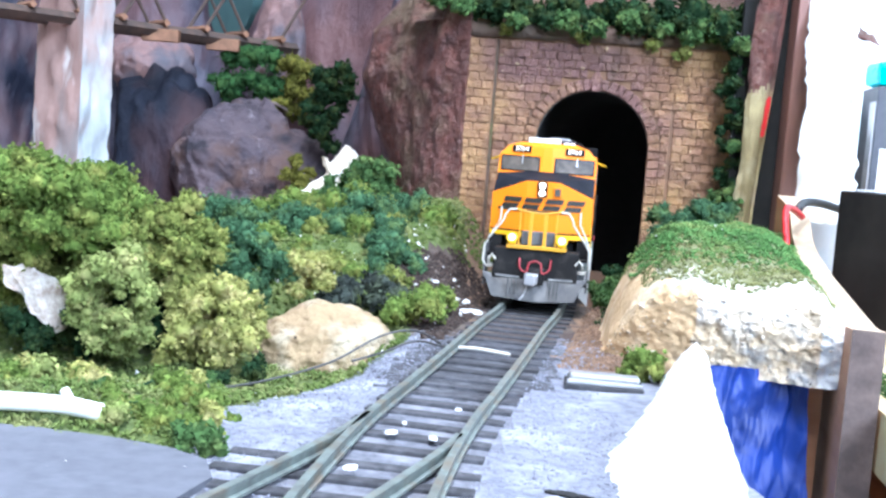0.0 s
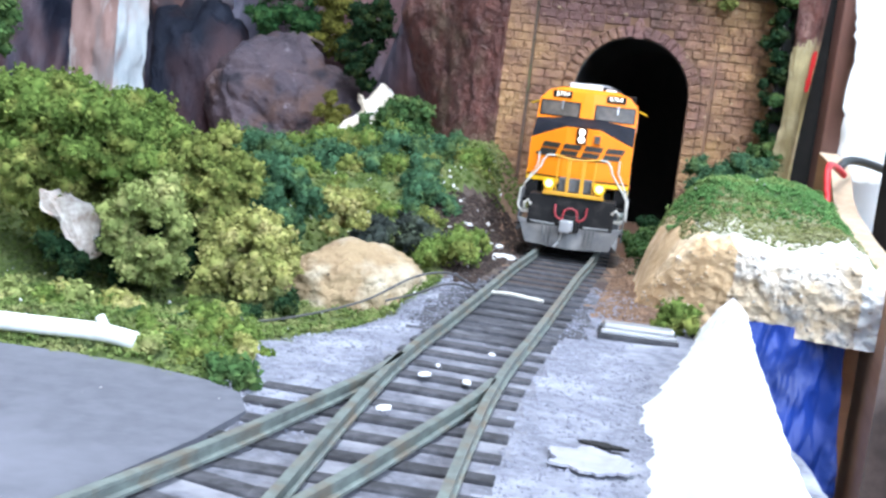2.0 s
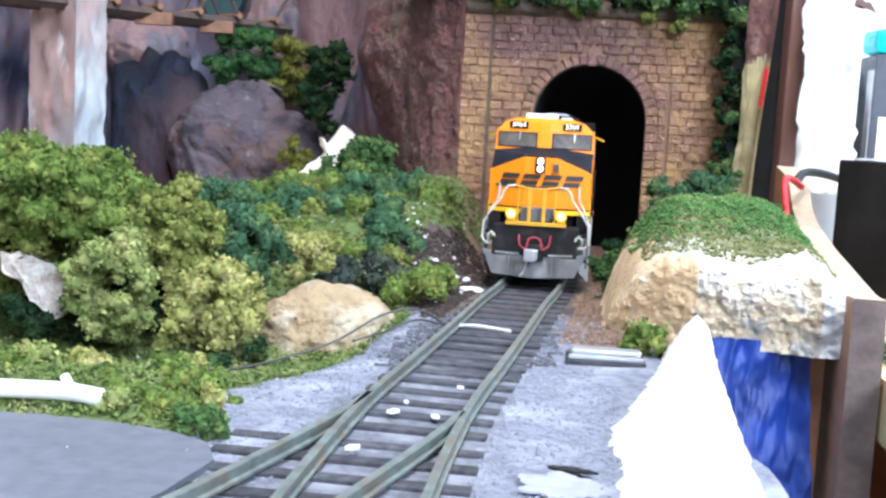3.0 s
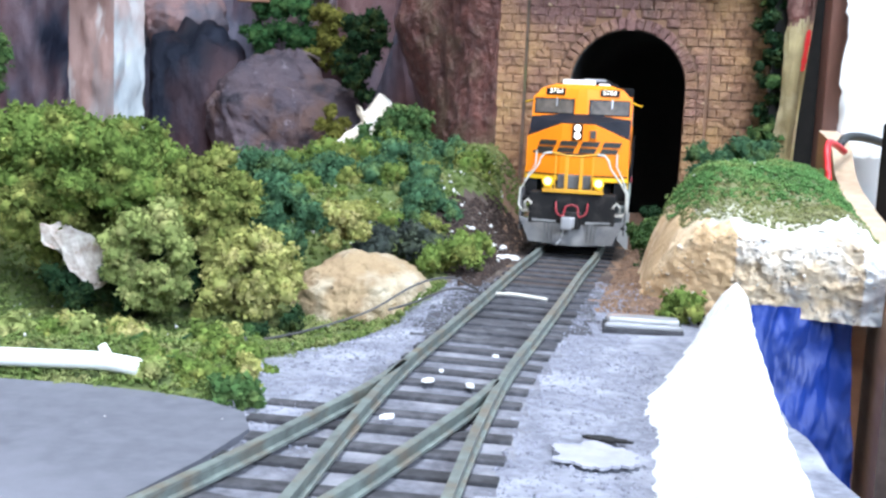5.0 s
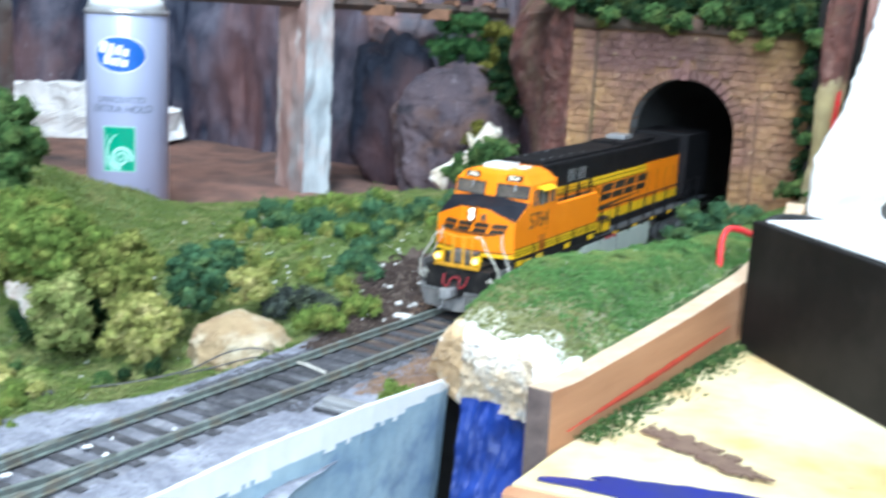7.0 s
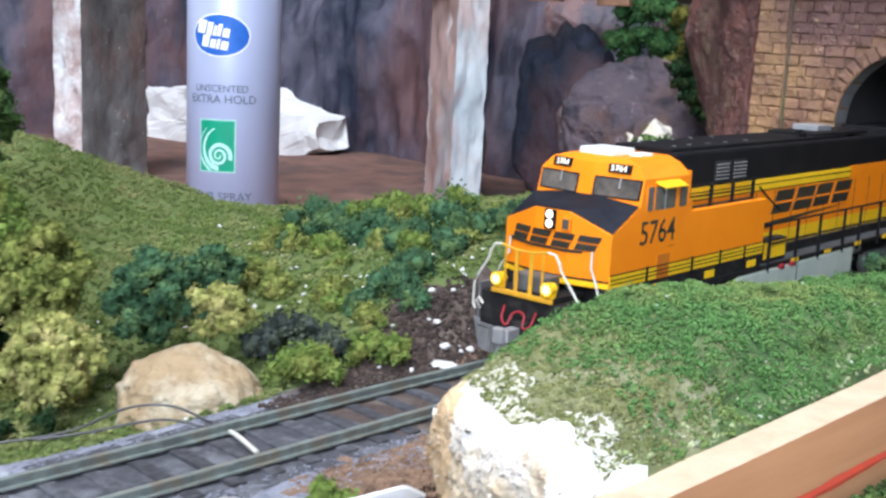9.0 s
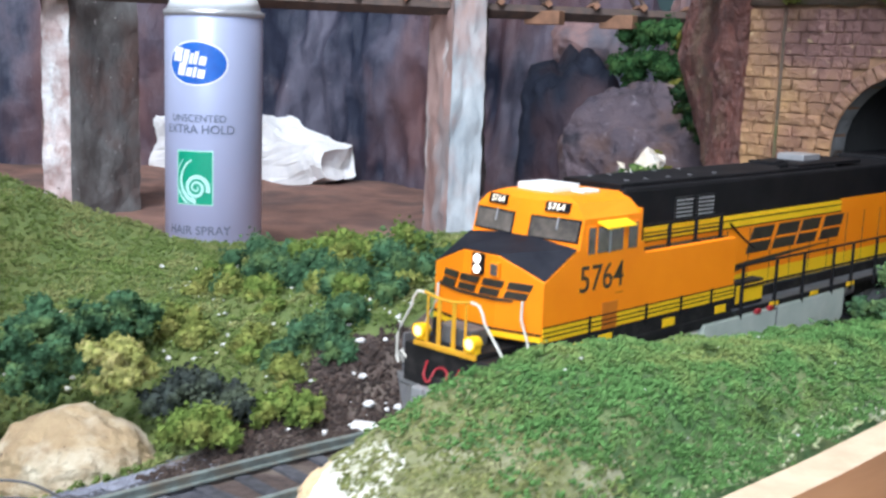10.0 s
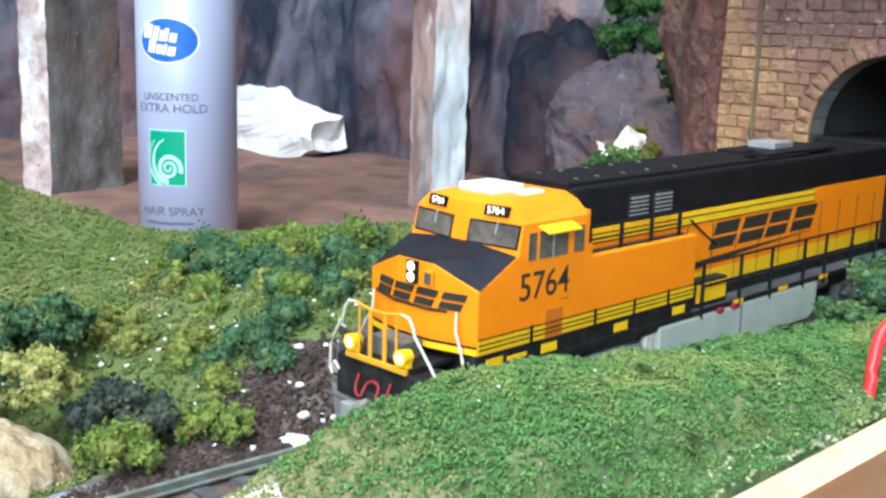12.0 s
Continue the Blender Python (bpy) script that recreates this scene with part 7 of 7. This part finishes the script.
def crowd(P, company, spread):
    """Each place grows a small domed lump of crumbs, of its own size."""
    if company == 1:
        return P
    n = len(P)
    r = spread * grng.uniform(0.35, 1.0, n) ** 1.5 * (1 + (grng.random(n) < 0.10) * grng.uniform(0.2, 0.7, n))
    d = grng.normal(size=(n, company, 3))
    d /= np.linalg.norm(d, axis=2)[:, :, None]
    d[:, :, 2] = np.abs(d[:, :, 2]) * 0.85 - 0.1
    return (P[:, None, :] + d * (r[:, None] * grng.uniform(0.6, 1.1, (n, company)))[:, :, None]).reshape(-1, 3)


def keep_grass(x, y):
    if in_road(x, y) or y > crest_y(x) + 0.012:
        return False
    g = track_gap(x, y) + 0.006 * fbm(x * 60, y * 60, 3.0)
    lim = 0.026 if y < 0.29 else float(np.interp(y, [0.29, 0.33, 0.35, 0.38, 0.42], [0.024, 0.037, 0.045, 0.035, 0.022]))
    if y < 0.26:
        lim = 0.026 + 0.010 * float(sstep(0.26, 0.18, y))
    return g > lim


P1 = scatter_ground(23000, -0.24, 0.03, 0.158, 0.475, keep_grass, 9, 0.0016)
P1b = scatter_ground(5000, -0.44, -0.24, 0.16, 0.45, keep_grass)
P1 = np.concatenate([P1, P1b])
me = granules("grass", P1 + np.c_[np.zeros((len(P1), 2)), grng.uniform(0, 0.0009, len(P1))], 0.00034 * grng.uniform(0.5, 1.6, len(P1)), grng, "tet", 0.9)
me.materials.append(M["grass"])
tagged(new("grass", me), "fine green ground foam covering the bank", "grass", kind="stuff")
H = []
for u, v in zip(grng.uniform(0.0, 1, 24000), grng.uniform(0.0, 0.985, 24000)):
    p = hill(u, v)
    edge = front_y(p[0]) + 0.010 + 0.012 * float(sstep(0.052, 0.075, p[0])) + 0.006 * fbm(p[0] * 80, p[1] * 80, 3.0)
    if p[1] < edge or (p[1] < edge + 0.032 and grng.random() < 0.92 * (1 - (p[1] - edge) / 0.032)):
        continue
    if p[0] < hill_foot(p[1]) + (0.0105 + 0.004 * fbm(p[0] * 90, p[1] * 90, 7.0)) * (1 - float(sstep(0.295, 0.345, p[1]))):
        continue
    H.append(p)
H = crowd(np.array(H), 8, 0.0013)
me = granules("hill_grass", H + np.c_[np.zeros((len(H), 2)), grng.uniform(0, 0.0006, len(H))], 0.00026 * grng.uniform(0.5, 1.6, len(H)), grng, "tet", 0.9)
me.materials.append(M["grass_hill"])
tagged(new("hill_grass", me), "fine green ground foam covering the hill", "grass", kind="stuff")
HP = H[grng.integers(0, len(H), 110)] + np.array((0, 0, 0.0006))
me = granules("hill_specks", HP, 0.00035 * grng.uniform(0.4, 1.6, len(HP)), grng, "oct", 0.7)
me.materials.append(M["pebble"])
tagged(new("hill_specks", me), "white plaster specks on the grassy hill", "pebbles", kind="stuff")
# pale weathered fringe of foam along the fascia
FRG = []
for _ in range(1100):
    y = grng.uniform(0.262, 0.40)
    x = fence_x(y) - abs(grng.normal(0, 0.0025)) - 0.0008
    u = (x - hill_foot(y)) / (fence_x(y) - 0.0007 - hill_foot(y))
    FRG.append((x, y, hill_height(x, y)))
me = granules("pale_foam", np.array(FRG), 0.00045 * grng.uniform(0.5, 1.6, len(FRG)), grng, "tet", 0.8)
M["leaf_pale"] = foam("pale_foam", (0.36, 0.38, 0.22), (0.22, 0.27, 0.11), (0.46, 0.46, 0.34))
me.materials.append(M["leaf_pale"])
tagged(new("pale_foam", me), "pale dry foam and glue along the fascia board", "grass", kind="stuff")
# pond edge foam
FRG = [(fence_x(y) + 0.0072 + abs(grng.normal(0, 0.0042)), y, grng.uniform(-0.0002, 0.0012)) for y in grng.uniform(0.248, 0.365, 1500)]
me = granules("pond_edge_foam", np.array(FRG), 0.00055 * grng.uniform(0.5, 1.5, len(FRG)), grng, "tet", 0.8)
me.materials.append(M["leaf_foot"])
tagged(new("pond_edge_foam", me), "dark green foam along the pond edge", "grass", kind="stuff")
# soil crumbs in front of the loco, white pebbles, ballast grains
def soil_zone(x, y):
    return 0.0155 < track_gap(x, y) < float(np.interp(y, [0.29, 0.33, 0.35, 0.38, 0.42], [0.022, 0.036, 0.044, 0.034, 0.020])) + 0.006 * fbm(x * 60, y * 60, 3.0)


SO = scatter_ground(17000, -0.03, 0.055, 0.285, 0.42, lambda x, y: x < 0.3 * (y - 0.25) and soil_zone(x, y))
me = granules("soil_crumbs", SO, 0.0006 * grng.uniform(0.4, 1.7, len(SO)), grng, "oct", 0.9)
me.materials.append(M["soil"])
tagged(new("soil_crumbs", me), "loose dark brown soil crumbs beside the track", "soil", kind="stuff")
SR = scatter_ground(9000, 0.01, 0.058, 0.255, 0.37, lambda x, y: x > 0.012 and 0.0165 < track_gap(x, y) < 0.04 and y > 0.258)
me = granules("red_soil_crumbs", SR, 0.0004 * grng.uniform(0.4, 1.6, len(SR)), grng, "tet", 0.9)
me.materials.append(M["soil_red"])
tagged(new("red_soil_crumbs", me), "fine orange-brown soil between track and hill", "soil", kind="stuff")
BA = scatter_ground(16000, -0.04, 0.05, 0.10, 0.30, lambda x, y: 0.0125 < track_gap(x, y) < 0.05 and not in_road(x, y) and not keep_grass(x, y))
me = granules("ballast_grains", BA, 0.00034 * grng.uniform(0.4, 1.5, len(BA)), grng, "tet", 0.8)
M["grain"] = mat("grey_grains", (0.27, 0.275, 0.33), (0.18, 0.185, 0.225), rough=0.95, scale=300, island=0.22)
me.materials.append(M["grain"])
tagged(new("ballast_grains", me), "fine grey ballast grains along the track", "ballast", kind="stuff")
PB = scatter_ground(110, -0.12, 0.02, 0.16, 0.40, lambda x, y: (keep_grass(x, y) or y > 0.3))
PB = np.concatenate([PB, scatter_ground(190, -0.09, 0.012, 0.31, 0.43, lambda x, y: track_gap(x, y) > 0.017)])
me = granules("pebbles", PB + np.array((0, 0, 0.0008)), 0.00045 * grng.uniform(0.4, 1.8, len(PB)) ** 1.3, grng, "oct", 0.8)
me.materials.append(M["pebble"])
tagged(new("pebbles", me), "scattered white plaster crumbs on the grass", "pebbles", kind="stuff")

# tan rock outcrop, white stick, bark and plaster scrap
blob_rock("tan_rock", (-0.0260, 0.2885, -0.0075), (0.0185, 0.016, 0.0132), M["tan_rock"], "rough tan plaster rock outcrop beside the ballast", 3.0, amp=0.10, freq=2.2, sub=6)
bm = bmesh.new()
add_tube(bm, smooth_path([(-0.082, 0.1750, 0.0028), (-0.068, 0.1762, 0.0026), (-0.058, 0.1772, 0.0024), (-0.0515, 0.1765, 0.0018)], 5), 0.0015, 10)
add_tube(bm, smooth_path([(-0.0565, 0.1770, 0.003), (-0.0580, 0.1778, 0.0048)], 3), 0.0008, 8)
solid("white_stick", bm, M["white_plaster"], "white plastic twig lying on the grass by the road", "stick", smooth=True)
bm = bmesh.new()
add_prism(bm, [(-0.0088, 0.0045), (-0.004, 0.0052), (0.004, 0.0018), (0.0055, -0.004), (0.003, -0.0085), (-0.001, -0.005), (-0.005, 0.0)], "y", -0.0012, 0.0012)
bmesh.ops.subdivide_edges(bm, edges=bm.edges, cuts=3, use_grid_fill=True)
for v in bm.verts:
    v.co += noise.noise_vector(v.co * 330) * 0.0022
M["chip"] = mat("flaking_plaster", (0.70, 0.64, 0.58), (0.36, 0.27, 0.22), rough=0.95, scale=420, bump=0.8, bump_scale=700, dist=0.0008)
ob = solid("plaster_chip", bm, M["chip"], "flaking white plaster chip standing among bushes", "chip")
ob.matrix_world = pose(-0.0915, 0.262, 0.0070, 0, 0, 10) @ Matrix.Diagonal((1.08, 1.0, 1.08, 1))
M["cream"] = mat("cream_plaster", (0.72, 0.64, 0.50), (0.50, 0.42, 0.32), rough=0.9, scale=150, bump=0.5, bump_scale=400, c3=(0.80, 0.77, 0.72), scale3=120)
bm = bmesh.new()
path = smooth_path([(-0.0775, 0.588, 0.008), (-0.0725, 0.592, 0.0165), (-0.0640, 0.598, 0.0225), (-0.0565, 0.602, 0.0285), (-0.0525, 0.605, 0.0360), (-0.0480, 0.607, 0.0430)], 5)
add_tube(bm, path, 0.0050, 12)
add_tube(bm, smooth_path([(-0.0580, 0.598, 0.0260), (-0.0600, 0.599, 0.0330), (-0.0630, 0.600, 0.0395)], 4), 0.0017, 8)
bmesh.ops.subdivide_edges(bm, edges=bm.edges, cuts=1, use_grid_fill=True)
for v in bm.verts:
    v.co += noise.noise_vector(v.co * 120) * 0.0032 + noise.noise_vector(v.co * 420) * 0.0007
solid("plaster_scrap", bm, M["cream"], "torn cream plaster scrap leaning on the rocks", "scrap")
# rubble on the broken face, dry foam behind it, dark foam down the hill's flank, dust on the road
RB = np.array([cut_face(u, v) for u, v in zip(grng.uniform(0.02, 0.98, 260), grng.uniform(0.02, 0.60, 260))])
me = granules("face_rubble", RB, 0.00030 * grng.uniform(0.4, 1.8, len(RB)) ** 1.3, grng, "tet", 0.8, 0.5)
M["rubble"] = mat("plaster_rubble", (0.58, 0.46, 0.32), (0.36, 0.25, 0.15), rough=0.95, scale=160, island=0.4, c3=(0.82, 0.80, 0.76), scale3=70)
me.materials.append(M["rubble"])
tagged(new("face_rubble", me), "broken tan and white plaster rubble on the cut face", "rubble", kind="stuff")
DF = []
for _ in range(11000):
    x = grng.uniform(0.044, 0.098)
    y = front_y(x) + 0.006 + abs(grng.normal(0.018, 0.014))
    if hill_foot(y) + 0.0085 * (1 - float(sstep(0.295, 0.345, y))) < x < fence_x(y) - 0.001:
        DF.append((x, y, hill_height(x, y)))
me = granules("dry_foam", np.array(DF), 0.00033 * grng.uniform(0.5, 1.6, len(DF)), grng, "tet", 0.8)
M["leaf_dry"] = foam("dry_foam", (0.21, 0.21, 0.085), (0.13, 0.155, 0.05), (0.29, 0.28, 0.15))
me.materials.append(M["leaf_dry"])
tagged(new("dry_foam", me), "dry olive foam thinning towards the bare plaster", "grass", kind="stuff")
DK = []
for _ in range(7000):
    y = grng.uniform(0.33, 0.50)
    x = hill_foot(y) + abs(grng.normal(0, 0.006)) - 0.003
    DK.append((x, y, max(-0.001, hill_height(x, y)) + 0.0003))
me = granules("flank_foam", np.array(DK), 0.0008 * grng.uniform(0.5, 1.7, len(DK)), grng, "oct", 0.9)
me.materials.append(M["leaf_dark"])
tagged(new("flank_foam", me), "dark green foam along the foot of the hill", "grass", kind="stuff")
RD = np.array([(x, y, 0.0005) for x, y in zip(grng.uniform(-0.16, -0.02, 90), grng.uniform(0.06, 0.172, 90)) if in_road(x - 0.004, y + 0.004)])
me = granules("road_dust", RD, 0.00022 * grng.uniform(0.3, 2.0, len(RD)) ** 1.6, grng, "oct", 0.6)
me.materials.append(M["pebble"])
tagged(new("road_dust", me), "white plaster dust specks on the road", "dust", kind="stuff")
M["grain_pale"] = mat("worn_pale_plaster", (0.42, 0.42, 0.46), (0.30, 0.30, 0.35), rough=0.95, scale=200, bump=0.8, dist=0.001, c3=(0.33, 0.335, 0.39), scale3=140)
flat_patch("plaster_patch", 0.0195, 0.1495, 0.0055, 0.0055, 0.0002, M["grain_pale"], "worn white plaster patch in the ballast", 7.0, 0.2)
# no recess here: a flat black patch paints the hole's shade
flat_patch("ballast_hole", 0.0215, 0.1565, 0.0032, 0.0010, 0.0004, M["black"], "flat black patch painting the shade of a hole in the ballast", 3.0, -0.3, 0.5)
for fx, fy, fr, seed in ((-0.005, 0.183, 0.0016, 1.0), (0.002, 0.181, 0.0013, 2.0), (-0.010, 0.161, 0.0016, 4.0), (0.0065, 0.203, 0.0008, 6.0), (-0.003, 0.190, 0.0007, 8.0)):
    flat_patch("plaster_fleck", fx, fy, fr * 0.75, fr * 0.5, 0.0007, M["white_plaster"], "white plaster fleck fallen on the ties", seed, seed, 0.3)
blob_rock("plaster_crumb", (0.0115, 0.337, -0.0012), (0.0045, 0.0035, 0.0014), M["pebble"], "white plaster crumb beside the loco's plow", 8.0, amp=0.4, sub=3, category="crumb")
for k, (x, y, r) in enumerate(((-0.013, 0.355, 0.0016), (-0.006, 0.356, 0.0014), (-0.015, 0.362, 0.0012), (-0.009, 0.350, 0.0010), (-0.003, 0.362, 0.0009), (0.001, 0.349, 0.0012), (-0.018, 0.349, 0.0010), (0.007, 0.344, 0.0017), (0.011, 0.350, 0.0013))):
    blob_rock("stone", (x, y, ground_z(x, y) + r * 0.5), (r * 0.8, r * 0.7, r * 0.5), M["pebble"], "white broken stone lying on dark soil", 20.0 + k, amp=0.4, freq=1.9, rotz=40 * k, sub=3, category="stone")
bm = bmesh.new()
add_tube(bm, smooth_path([(-0.0462, 0.2070, ground_z(-0.0462, 0.207) + 0.0009), (-0.0440, 0.2100, ground_z(-0.044, 0.21) + 0.0012), (-0.0412, 0.2130, ground_z(-0.0412, 0.213) + 0.0009)], 5), 0.0010, 7)
for v in bm.verts:
    v.co += noise.noise_vector(v.co * 600) * 0.0006
solid("bark", bm, M["tie"], "dark strip of bark lying on the meadow", "bark")
